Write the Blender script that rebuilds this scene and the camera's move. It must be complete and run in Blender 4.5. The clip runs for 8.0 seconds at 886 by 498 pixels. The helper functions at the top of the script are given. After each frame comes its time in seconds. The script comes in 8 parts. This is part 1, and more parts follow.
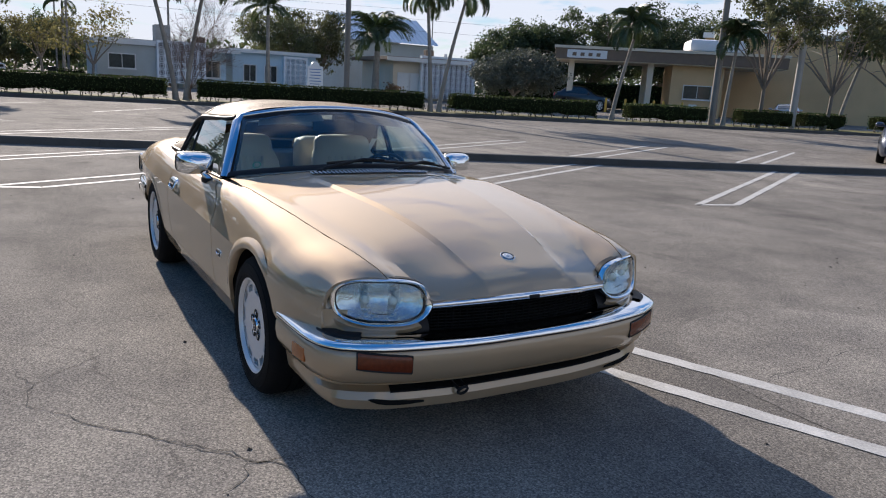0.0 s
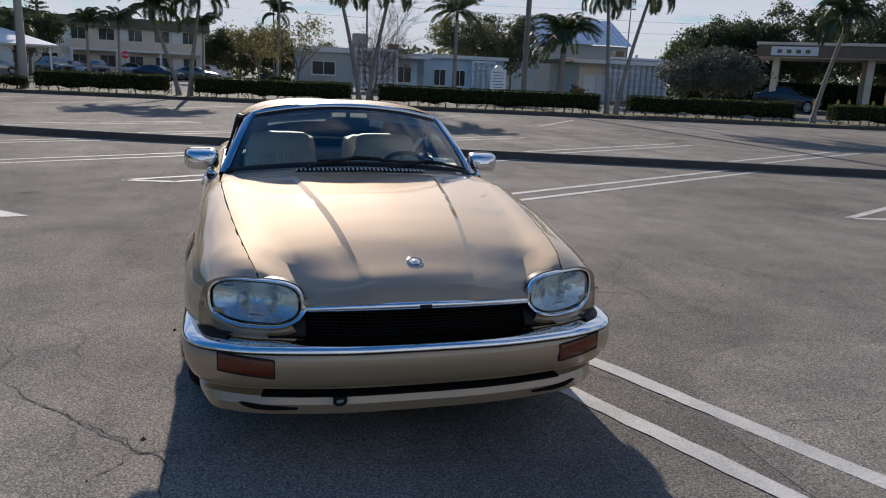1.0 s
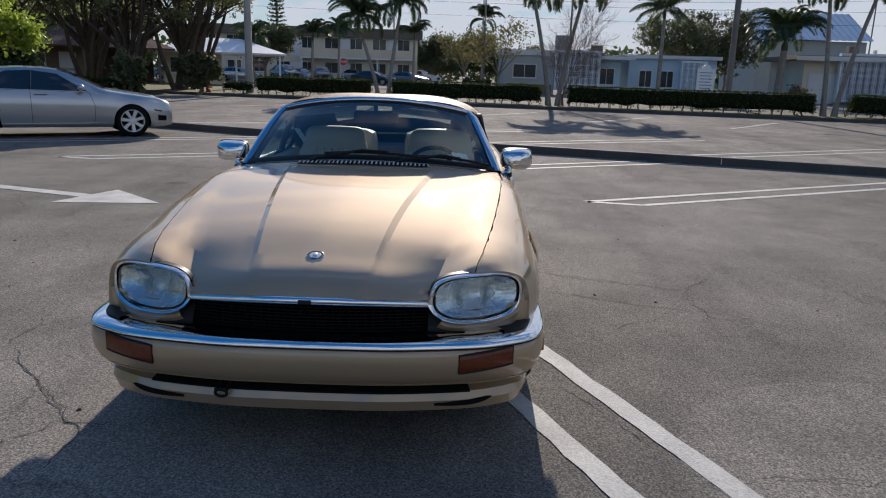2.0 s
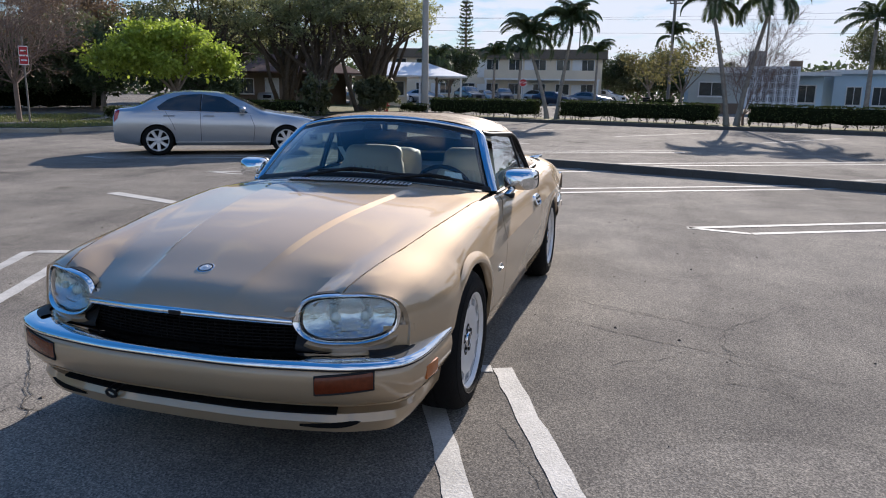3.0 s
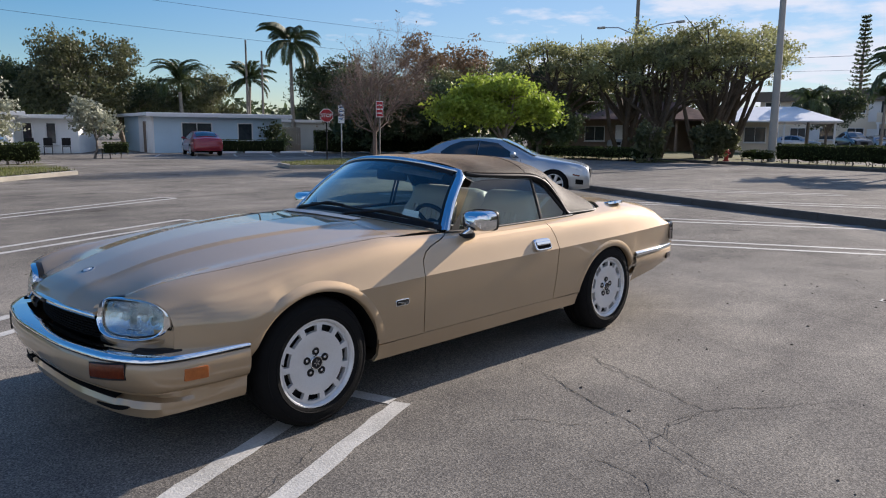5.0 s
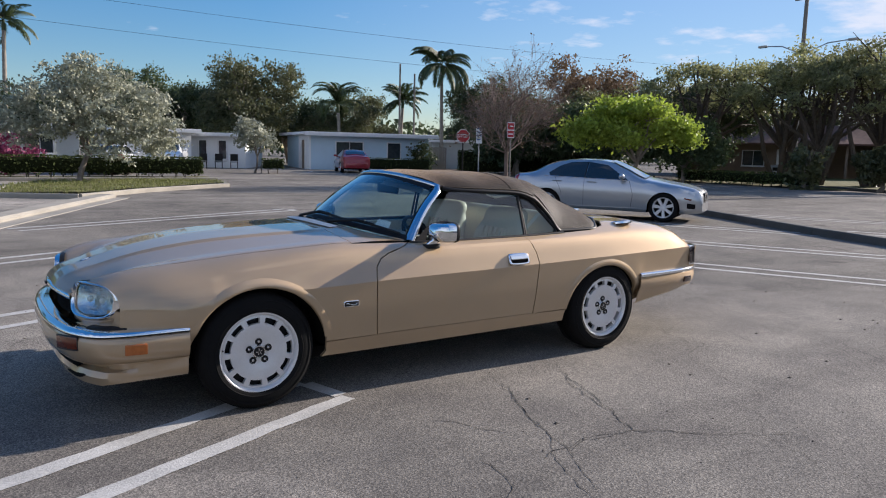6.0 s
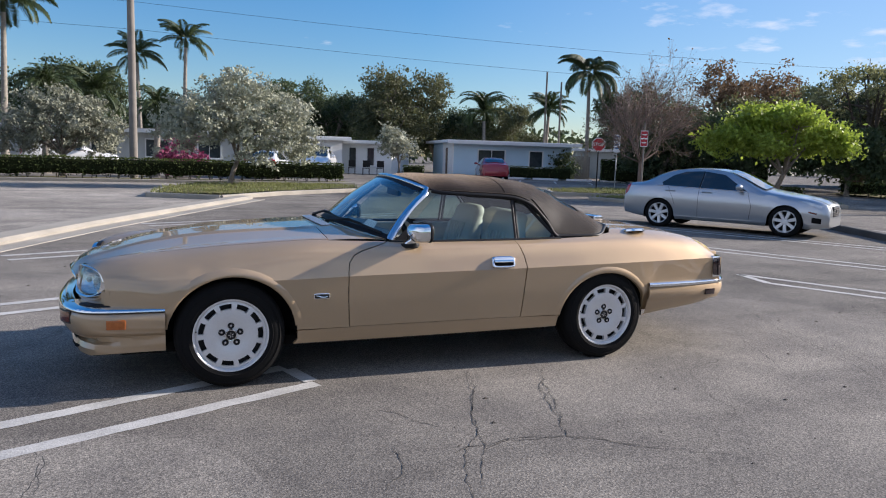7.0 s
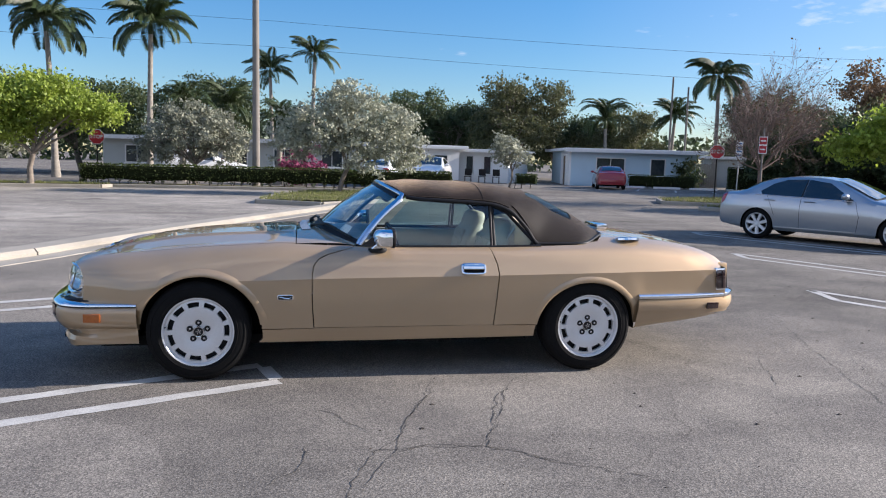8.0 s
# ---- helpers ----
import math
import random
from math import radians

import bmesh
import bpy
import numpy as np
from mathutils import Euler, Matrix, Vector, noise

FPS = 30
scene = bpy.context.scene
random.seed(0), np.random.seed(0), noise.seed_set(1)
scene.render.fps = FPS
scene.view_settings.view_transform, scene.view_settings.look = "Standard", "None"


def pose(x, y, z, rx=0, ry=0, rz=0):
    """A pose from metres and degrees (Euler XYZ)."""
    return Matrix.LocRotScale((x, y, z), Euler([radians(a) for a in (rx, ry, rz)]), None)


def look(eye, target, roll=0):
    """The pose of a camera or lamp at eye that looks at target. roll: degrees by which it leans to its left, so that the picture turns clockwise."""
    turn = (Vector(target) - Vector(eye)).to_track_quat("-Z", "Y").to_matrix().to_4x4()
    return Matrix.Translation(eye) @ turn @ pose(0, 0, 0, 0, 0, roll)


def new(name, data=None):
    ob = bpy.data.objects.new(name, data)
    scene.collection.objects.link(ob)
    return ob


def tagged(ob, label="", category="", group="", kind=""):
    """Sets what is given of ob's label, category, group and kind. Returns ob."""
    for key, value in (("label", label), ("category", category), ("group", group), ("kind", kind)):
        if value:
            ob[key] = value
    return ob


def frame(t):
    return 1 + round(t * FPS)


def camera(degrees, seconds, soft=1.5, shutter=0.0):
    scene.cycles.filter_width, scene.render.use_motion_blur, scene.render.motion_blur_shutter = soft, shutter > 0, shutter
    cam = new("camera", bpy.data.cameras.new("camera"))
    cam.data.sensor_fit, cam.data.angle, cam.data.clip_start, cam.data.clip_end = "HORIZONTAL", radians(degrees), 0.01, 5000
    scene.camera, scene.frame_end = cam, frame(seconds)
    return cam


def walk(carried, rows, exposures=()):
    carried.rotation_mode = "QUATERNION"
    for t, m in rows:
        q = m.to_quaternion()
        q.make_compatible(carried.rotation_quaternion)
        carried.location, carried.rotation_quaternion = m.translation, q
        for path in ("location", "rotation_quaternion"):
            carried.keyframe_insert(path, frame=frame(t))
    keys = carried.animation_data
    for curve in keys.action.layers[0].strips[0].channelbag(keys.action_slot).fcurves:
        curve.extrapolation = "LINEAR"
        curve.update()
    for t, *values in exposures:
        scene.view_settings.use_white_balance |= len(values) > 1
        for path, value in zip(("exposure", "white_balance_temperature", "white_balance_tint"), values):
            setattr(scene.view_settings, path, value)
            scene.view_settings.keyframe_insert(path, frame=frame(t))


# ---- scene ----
cam = camera(62.3, 8.0, 1.1)

PATH = [
    (0, (3.18, -1.782, 1.452), (1.504, -0.783, 1.012), 3.3),
    (0.5, (3.315, -1.204, 1.456), (1.529, -0.424, 1.007), 3.0),
    (1, (3.429, -0.637, 1.463), (1.552, -0.117, 1.006), 2.5),
    (1.5, (3.408, -0.078, 1.456), (1.478, 0.161, 0.99), 1.9),
    (1.7, (3.404, 0.167, 1.442), (1.464, 0.294, 0.974), 1.8),
    (2.8, (3.156, 1.394, 1.425), (1.253, 0.964, 0.985), 1.1),
    (3, (3.105, 1.614, 1.439), (1.224, 1.084, 1.013), 0.9),
    (3.5, (2.838, 2.137, 1.424), (1.041, 1.353, 1.028), 0.4),
    (4, (2.592, 2.689, 1.421), (0.912, 1.668, 1.055), 0.3),
    (4.5, (2.319, 3.197, 1.406), (0.773, 1.975, 1.065), 0.2),
    (4.7, (2.205, 3.411, 1.422), (0.714, 2.12, 1.092), 0.2),
    (5.8, (1.458, 4.445, 1.44), (0.294, 2.842, 1.166), 1.3),
    (6, (1.298, 4.633, 1.42), (0.209, 2.976, 1.156), 1.3),
    (6.5, (0.888, 5.006, 1.414), (-0.015, 3.24, 1.156), 1.7),
    (7, (0.378, 5.283, 1.418), (-0.339, 3.433, 1.166), 1.8),
    (7.5, (-0.129, 5.522, 1.428), (-0.669, 3.611, 1.187), 1.7),
    (8, (-0.64, 5.592, 1.433), (-1.017, 3.642, 1.194), 1.6),
]
walk(cam, [(t, look(eye, target, roll)) for t, eye, target, roll in PATH],
     exposures=[(0, 1.10, 6330, 15), (1.5, .52, 6280, 14), (3, 1.10, 6200, 15), (3.5, 1.16, 6200, 15), (4.5, 1.06, 6290, 15), (6.5, 1.10, 6130, 16), (8, 1.36, 6060, 16)])

# ---- light ----
SUN_EL, SUN_AZ = 22.0, 178.2          # degrees; the sun stands low behind the car's tail
world = bpy.data.worlds.new("sky")
scene.world = world
world.use_nodes = True


def sky_nodes():
    nt = world.node_tree
    nt.nodes.clear()
    out = nt.nodes.new("ShaderNodeOutputWorld")
    bg = nt.nodes.new("ShaderNodeBackground")
    sky = nt.nodes.new("ShaderNodeTexSky")
    sky.sky_type, sky.sun_disc = "NISHITA", False
    sky.sun_elevation, sky.sun_rotation = radians(SUN_EL), radians(90 - SUN_AZ)
    sky.air_density, sky.dust_density, sky.ozone_density = 1.0, 0.0, 3.2
    geo = nt.nodes.new("ShaderNodeTexCoord")
    sep = nt.nodes.new("ShaderNodeSeparateXYZ")
    nt.links.new(geo.outputs["Generated"], sep.inputs[0])
    # clouds on a flat deck: direction over height
    add = nt.nodes.new("ShaderNodeMath")
    add.operation = "ADD"
    add.inputs[1].default_value = 0.12
    nt.links.new(sep.outputs["Z"], add.inputs[0])
    div = nt.nodes.new("ShaderNodeVectorMath")
    div.operation = "DIVIDE"
    comb = nt.nodes.new("ShaderNodeCombineXYZ")
    for k in range(3):
        nt.links.new(add.outputs[0], comb.inputs[k])
    nt.links.new(geo.outputs["Generated"], div.inputs[0])
    nt.links.new(comb.outputs[0], div.inputs[1])
    n = nt.nodes.new("ShaderNodeTexNoise")
    n.inputs["Scale"].default_value, n.inputs["Detail"].default_value = 2.3, 9.0
    n.inputs["Roughness"].default_value = 0.56
    nt.links.new(div.outputs[0], n.inputs["Vector"])
    # more cloud sunward than across; unseen cloud added opposite the sun to fill shade
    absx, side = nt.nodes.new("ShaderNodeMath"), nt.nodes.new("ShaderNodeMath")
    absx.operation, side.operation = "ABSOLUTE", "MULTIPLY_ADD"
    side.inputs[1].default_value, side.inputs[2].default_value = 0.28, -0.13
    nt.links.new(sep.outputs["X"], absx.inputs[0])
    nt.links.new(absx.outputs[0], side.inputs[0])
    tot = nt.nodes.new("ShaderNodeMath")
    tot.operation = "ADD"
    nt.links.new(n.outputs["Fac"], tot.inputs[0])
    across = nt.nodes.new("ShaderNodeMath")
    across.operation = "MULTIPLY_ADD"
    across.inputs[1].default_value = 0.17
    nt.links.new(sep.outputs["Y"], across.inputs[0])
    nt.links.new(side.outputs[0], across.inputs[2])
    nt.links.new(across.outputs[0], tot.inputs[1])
    ramp = nt.nodes.new("ShaderNodeValToRGB")
    ramp.color_ramp.elements[0].position, ramp.color_ramp.elements[1].position = 0.50, 0.64
    ramp.color_ramp.elements[1].color = (0.85, 0.85, 0.85, 1)
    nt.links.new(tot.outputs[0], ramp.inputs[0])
    mix = nt.nodes.new("ShaderNodeMixRGB")
    mix.inputs[2].default_value = (5.0, 5.2, 5.6, 1)
    nt.links.new(ramp.outputs[0], mix.inputs[0])
    deep = nt.nodes.new("ShaderNodeHueSaturation")
    deep.inputs["Saturation"].default_value = 1.28
    nt.links.new(sky.outputs[0], deep.inputs["Color"])
    # sky value raised towards the unseen zenith, added as fill for shaded places
    high = nt.nodes.new("ShaderNodeMath")
    high.operation = "MULTIPLY_ADD"
    high.inputs[1].default_value, high.inputs[2].default_value = 0.75, 0.62
    nt.links.new(sep.outputs["Z"], high.inputs[0])
    nt.links.new(high.outputs[0], deep.inputs["Value"])
    veil_f, veil = nt.nodes.new("ShaderNodeMath"), nt.nodes.new("ShaderNodeMixRGB")
    veil_f.operation, veil_f.use_clamp = "MULTIPLY_ADD", True
    veil_f.inputs[1].default_value, veil_f.inputs[2].default_value = -0.75, -0.25
    nt.links.new(sep.outputs["X"], veil_f.inputs[0])
    nt.links.new(veil_f.outputs[0], veil.inputs[0])
    nt.links.new(deep.outputs[0], veil.inputs[1])
    veil.inputs[2].default_value = (3.5, 3.7, 4.1, 1)
    nt.links.new(veil.outputs[0], mix.inputs[1])
    nt.links.new(mix.outputs[0], bg.inputs[0])
    bg.inputs[1].default_value = 0.078
    nt.links.new(bg.outputs[0], out.inputs[0])


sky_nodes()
sun_data = bpy.data.lights.new("sun", "SUN")
sun_data.energy, sun_data.angle, sun_data.color = 3.9, radians(0.55), (1.0, 0.90, 0.76)
sun = new("sun", sun_data)
sun_way = Vector((math.cos(radians(SUN_AZ)) * math.cos(radians(SUN_EL)), math.sin(radians(SUN_AZ)) * math.cos(radians(SUN_EL)), math.sin(radians(SUN_EL))))
sun.matrix_world = look(sun_way * 60, (0, 0, 0))

# ---- materials ----


def mat(name, col, rough=0.6, metal=0.0, var=0.15, scale=8.0, fine=60.0, bump=0.0, coat=0.0, spec=0.5, sheen=0.0, second=None, rand=0.0, sub=0.0, coords="Object", emit=0.0):
    """A node material: base colour varied at two scales, grain in the relief, and by piece where rand is set."""
    m = bpy.data.materials.new(name)
    m.use_nodes = True
    nt = m.node_tree
    b = nt.nodes["Principled BSDF"]
    b.inputs["Roughness"].default_value, b.inputs["Metallic"].default_value = rough, metal
    b.inputs["Coat Weight"].default_value, b.inputs["Coat Roughness"].default_value = coat, 0.02
    b.inputs["Specular IOR Level"].default_value = spec
    b.inputs["Sheen Weight"].default_value = sheen
    tc = nt.nodes.new("ShaderNodeTexCoord")
    n1, n2 = nt.nodes.new("ShaderNodeTexNoise"), nt.nodes.new("ShaderNodeTexNoise")
    for n, s, d in ((n1, scale, 4.0), (n2, fine, 3.0)):
        n.inputs["Scale"].default_value, n.inputs["Detail"].default_value = s, d
        nt.links.new(tc.outputs[coords], n.inputs["Vector"])
    mixn = nt.nodes.new("ShaderNodeMath")
    mixn.operation = "ADD"
    half = nt.nodes.new("ShaderNodeMath")
    half.operation = "MULTIPLY"
    half.inputs[1].default_value = 0.5
    nt.links.new(n1.outputs["Fac"], mixn.inputs[0])
    nt.links.new(n2.outputs["Fac"], mixn.inputs[1])
    nt.links.new(mixn.outputs[0], half.inputs[0])
    ramp = nt.nodes.new("ShaderNodeValToRGB")
    c2 = second or tuple(min(1, c * (1 + var)) for c in col)
    c1 = tuple(c * (1 - var) for c in col)
    ramp.color_ramp.elements[0].position, ramp.color_ramp.elements[1].position = 0.33, 0.67
    ramp.color_ramp.elements[0].color, ramp.color_ramp.elements[1].color = (*c1, 1), (*c2, 1)
    nt.links.new(half.outputs[0], ramp.inputs[0])
    colour = ramp.outputs[0]
    if rand:
        hsv = nt.nodes.new("ShaderNodeHueSaturation")
        info, gi = nt.nodes.new("ShaderNodeObjectInfo"), nt.nodes.new("ShaderNodeNewGeometry")
        s = nt.nodes.new("ShaderNodeMath")
        s.operation = "ADD"
        nt.links.new(info.outputs["Random"], s.inputs[0])
        nt.links.new(gi.outputs["Random Per Island"], s.inputs[1])
        k = nt.nodes.new("ShaderNodeMath")
        k.operation = "MULTIPLY_ADD"
        k.inputs[1].default_value, k.inputs[2].default_value = rand, 1 - rand
        nt.links.new(s.outputs[0], k.inputs[0])
        nt.links.new(k.outputs[0], hsv.inputs["Value"])
        nt.links.new(colour, hsv.inputs["Color"])
        colour = hsv.outputs[0]
    nt.links.new(colour, b.inputs["Base Color"])
    if sub:
        tr = nt.nodes.new("ShaderNodeBsdfTranslucent")
        nt.links.new(colour, tr.inputs[0])
        ms = nt.nodes.new("ShaderNodeMixShader")
        ms.inputs[0].default_value = sub
        nt.links.new(b.outputs[0], ms.inputs[1])
        nt.links.new(tr.outputs[0], ms.inputs[2])
        nt.links.new(ms.outputs[0], nt.nodes["Material Output"].inputs[0])
    if bump:
        bp = nt.nodes.new("ShaderNodeBump")
        bp.inputs["Strength"].default_value, bp.inputs["Distance"].default_value = bump, 0.01
        nt.links.new(n2.outputs["Fac"], bp.inputs["Height"])
        nt.links.new(bp.outputs[0], b.inputs["Normal"])
    if emit:
        b.inputs["Emission Color"].default_value = (*col, 1)
        b.inputs["Emission Strength"].default_value = emit
    return m


def glass_mat(name, col, rough=0.0, faces=1.8):
    """Thin tinted glass: a clear sheet with a gloss that grows at grazing angles."""
    m = bpy.data.materials.new(name)
    m.use_nodes = True
    nt = m.node_tree
    nt.nodes.remove(nt.nodes["Principled BSDF"])
    tr, gl, ms, lw = (nt.nodes.new("ShaderNode" + k) for k in ("BsdfTransparent", "BsdfGlossy", "MixShader", "LayerWeight"))
    tr.inputs[0].default_value = (*col, 1)
    gl.inputs["Roughness"].default_value = rough
    lw.inputs[0].default_value = 0.5
    pw, two = nt.nodes.new("ShaderNodeMath"), nt.nodes.new("ShaderNodeMath")
    pw.operation, two.operation, two.use_clamp = "POWER", "MULTIPLY_ADD", True
    pw.inputs[1].default_value = 5.0
    two.inputs[1].default_value, two.inputs[2].default_value = 0.96 * faces, 0.042 * faces
    nt.links.new(lw.outputs["Facing"], pw.inputs[0])
    nt.links.new(pw.outputs[0], two.inputs[0])
    nt.links.new(two.outputs[0], ms.inputs[0])
    nt.links.new(tr.outputs[0], ms.inputs[1])
    nt.links.new(gl.outputs[0], ms.inputs[2])
    nt.links.new(ms.outputs[0], nt.nodes["Material Output"].inputs[0])
    return m


M = {}
M["paint"] = mat("champagne_metallic_paint", (0.455, 0.343, 0.218), 0.72, 0.84, 0.05, 3.0, 900.0, coat=1.0, spec=0.0)
M["paint"].node_tree.nodes["Principled BSDF"].inputs["Coat IOR"].default_value = 1.75
M["chrome"] = mat("chrome", (0.80, 0.82, 0.84), 0.06, 1.0, 0.02, 5.0)
M["steel"] = mat("polished_steel", (0.62, 0.66, 0.72), 0.16, 1.0, 0.03, 5.0)
M["black"] = mat("black_trim", (0.012, 0.012, 0.013), 0.5, 0.0, 0.2, 20.0, spec=0.2)
M["well"] = mat("wheel_well", (0.008, 0.008, 0.008), 0.95, 0.0, 0.3, 20.0, spec=0.1)
M["tyre"] = mat("tyre_rubber", (0.005, 0.005, 0.0052), 0.85, 0.0, 0.35, 14.0, 220.0, 0.25, spec=0.2)
M["alloy"] = mat("silver_alloy", (0.66, 0.66, 0.66), 0.36, 0.35, 0.05, 9.0, 120.0)
M["canvas"] = mat("brown_canvas", (0.010, 0.0068, 0.005), 0.62, 0.0, 0.25, 5.0, 700.0, 0.20, spec=0.16, sheen=0.44)
M["canvas"].node_tree.nodes["Principled BSDF"].inputs["Sheen Roughness"].default_value = 0.28
M["canvas"].node_tree.nodes["Principled BSDF"].inputs["Sheen Tint"].default_value = (1.0, 0.74, 0.50, 1)
M["leather"] = mat("cream_leather", (0.56, 0.52, 0.43), 0.55, 0.0, 0.10, 7.0, 160.0, 0.2)
M["cabin"] = mat("grey_cabin_trim", (0.27, 0.27, 0.25), 0.7, 0.0, 0.2, 9.0)
M["carpet"] = mat("dark_carpet", (0.035, 0.032, 0.028), 0.95, 0.0, 0.3, 30.0)
M["amber"] = mat("amber_lens", (0.36, 0.10, 0.018), 0.2, 0.0, 0.12, 60.0, coat=0.3)
M["amberdark"] = mat("amber_lens_dark", (0.12, 0.024, 0.007), 0.2, 0.0, 0.15, 60.0, coat=0.15, spec=0.3)
M["redlens"] = mat("red_lens", (0.34, 0.016, 0.016), 0.14, 0.0, 0.12, 60.0, coat=1.0)
M["smoke"] = mat("smoked_lens", (0.022, 0.010, 0.010), 0.12, 0.0, 0.1, 60.0, coat=1.0)
M["glass"] = glass_mat("windscreen_glass", (0.80, 0.90, 0.88), 0.0, 2.4)
M["sideglass"] = glass_mat("side_glass", (0.56, 0.71, 0.69), 0.0, 2.2)
M["vinyl"] = glass_mat("clear_vinyl_window", (0.62, 0.66, 0.62), 0.12, 0.45)
M["lens"] = glass_mat("headlight_glass", (0.84, 0.92, 0.94), 0.02)
M["reflector"] = mat("headlight_reflector", (0.70, 0.73, 0.75), 0.14, 1.0, 0.12, 24.0, 60.0, 0.5)
M["mirror"] = mat("mirror_glass", (0.9, 0.9, 0.9), 0.02, 1.0, 0.0, 2.0)
M["greensticker"] = mat("green_sticker", (0.10, 0.34, 0.20), 0.5, 0.0, 0.05, 10.0)
M["label"] = mat("pale_label", (0.62, 0.66, 0.64), 0.6, 0.0, 0.05, 10.0)


def asphalt_mat(name="worn_asphalt", lift=1.0):
    m = bpy.data.materials.new(name)
    m.use_nodes = True
    nt = m.node_tree
    b = nt.nodes["Principled BSDF"]
    tc = nt.nodes.new("ShaderNodeTexCoord")

    def noise_at(scale, detail=4.0, rough=0.55, stretch=None):
        n = nt.nodes.new("ShaderNodeTexNoise")
        n.inputs["Scale"].default_value, n.inputs["Detail"].default_value, n.inputs["Roughness"].default_value = scale, detail, rough
        src = tc.outputs["Object"]
        if stretch:
            mp = nt.nodes.new("ShaderNodeMapping")
            mp.inputs["Scale"].default_value = stretch
            mp.inputs["Rotation"].default_value = (0, 0, radians(20))
            nt.links.new(src, mp.inputs[0])
            src = mp.outputs[0]
        nt.links.new(src, n.inputs["Vector"])
        return n.outputs["Fac"]

    def ramp(src, a, c1, z, c2):
        r = nt.nodes.new("ShaderNodeValToRGB")
        r.color_ramp.elements[0].position, r.color_ramp.elements[1].position = a, z
        r.color_ramp.elements[0].color, r.color_ramp.elements[1].color = (*c1, 1), (*c2, 1)
        nt.links.new(src, r.inputs[0])
        return r.outputs[0]

    def mul(a, c, f=1.0):
        x = nt.nodes.new("ShaderNodeMixRGB")
        x.blend_type = "MULTIPLY"
        x.inputs[0].default_value = f
        nt.links.new(a, x.inputs[1])
        nt.links.new(c, x.inputs[2])
        return x.outputs[0]
    base = ramp(noise_at(0.22, 5.0), 0.35, (0.145 * lift, 0.137 * lift, 0.127 * lift), 0.68, (0.232 * lift, 0.218 * lift, 0.200 * lift))
    patch = ramp(noise_at(1.3, 6.0, 0.62), 0.32, (0.76, 0.76, 0.77), 0.62, (1.13, 1.12, 1.09))
    streak = ramp(noise_at(0.5, 5.0, 0.6, (0.25, 1.6, 1)), 0.30, (0.72, 0.72, 0.73), 0.50, (1.02, 1.02, 1.02))
    grain = ramp(noise_at(100.0, 2.0, 0.6), 0.34, (0.66, 0.66, 0.66), 0.66, (1.36, 1.34, 1.30))
    vor = nt.nodes.new("ShaderNodeTexVoronoi")
    vor.inputs["Scale"].default_value = 140.0
    nt.links.new(tc.outputs["Object"], vor.inputs["Vector"])
    stone = ramp(vor.outputs["Color"], 0.25, (0.73, 0.73, 0.73), 0.95, (1.62, 1.59, 1.54))
    # oil spots
    spots = ramp(noise_at(0.85, 2.0, 0.4), 0.24, (0.45, 0.45, 0.45), 0.31, (1, 1, 1))
    # old hairline cracks, warped cells
    warp = nt.nodes.new("ShaderNodeTexNoise")
    warp.inputs["Scale"].default_value, warp.inputs["Detail"].default_value = 1.6, 5.0
    nt.links.new(tc.outputs["Object"], warp.inputs["Vector"])
    vadd = nt.nodes.new("ShaderNodeVectorMath")
    vadd.operation = "MULTIPLY_ADD"
    vadd.inputs[1].default_value = (0.9, 0.9, 0)
    nt.links.new(warp.outputs["Color"], vadd.inputs[0])
    nt.links.new(tc.outputs["Object"], vadd.inputs[2])
    cell = nt.nodes.new("ShaderNodeTexVoronoi")
    cell.feature = "DISTANCE_TO_EDGE"
    cell.inputs["Scale"].default_value = 0.42
    nt.links.new(vadd.outputs[0], cell.inputs["Vector"])
    crack = ramp(cell.outputs["Distance"], 0.0008, (0.72, 0.72, 0.72), 0.0045, (1, 1, 1))
    gate = ramp(noise_at(0.33, 3.0), 0.44, (0, 0, 0), 0.52, (1, 1, 1))
    gm = nt.nodes.new("ShaderNodeMixRGB")
    gm.inputs[1].default_value = (1, 1, 1, 1)
    nt.links.new(gate, gm.inputs[0])
    nt.links.new(crack, gm.inputs[2])
    col = mul(mul(mul(mul(mul(mul(base, patch), streak), grain), stone), spots), gm.outputs[0])
    nt.links.new(col, b.inputs["Base Color"])
    b.inputs["Roughness"].default_value = 0.95
    b.inputs["Specular IOR Level"].default_value = 0.04
    bp = nt.nodes.new("ShaderNodeBump")
    bp.inputs["Strength"].default_value, bp.inputs["Distance"].default_value = 0.30, 0.004
    nt.links.new(vor.outputs["Distance"], bp.inputs["Height"])
    nt.links.new(bp.outputs[0], b.inputs["Normal"])
    return m


M["asphalt"] = asphalt_mat()
M["pale_drive"] = asphalt_mat("pale_drive_asphalt", 1.45)
M["washed"] = asphalt_mat("washed_asphalt", 1.16)
M["line"] = mat("worn_white_paint", (0.43, 0.42, 0.395), 0.8, 0.0, 0.30, 4.0, 90.0, 0.3)
M["crack"] = mat("crack_fill", (0.050, 0.047, 0.043), 0.95, 0.0, 0.3, 20.0)
M["concrete"] = mat("pale_concrete", (0.30, 0.275, 0.23), 0.9, 0.0, 0.25, 1.2, 60.0, 0.4)
M["kerbdark"] = mat("weathered_kerb", (0.075, 0.070, 0.064), 0.9, 0.0, 0.35, 1.5, 50.0, 0.4)
M["grass"] = mat("lawn_soil", (0.115, 0.110, 0.042), 0.95, 0.0, 0.45, 1.2, 30.0, 0.5, spec=0.2)
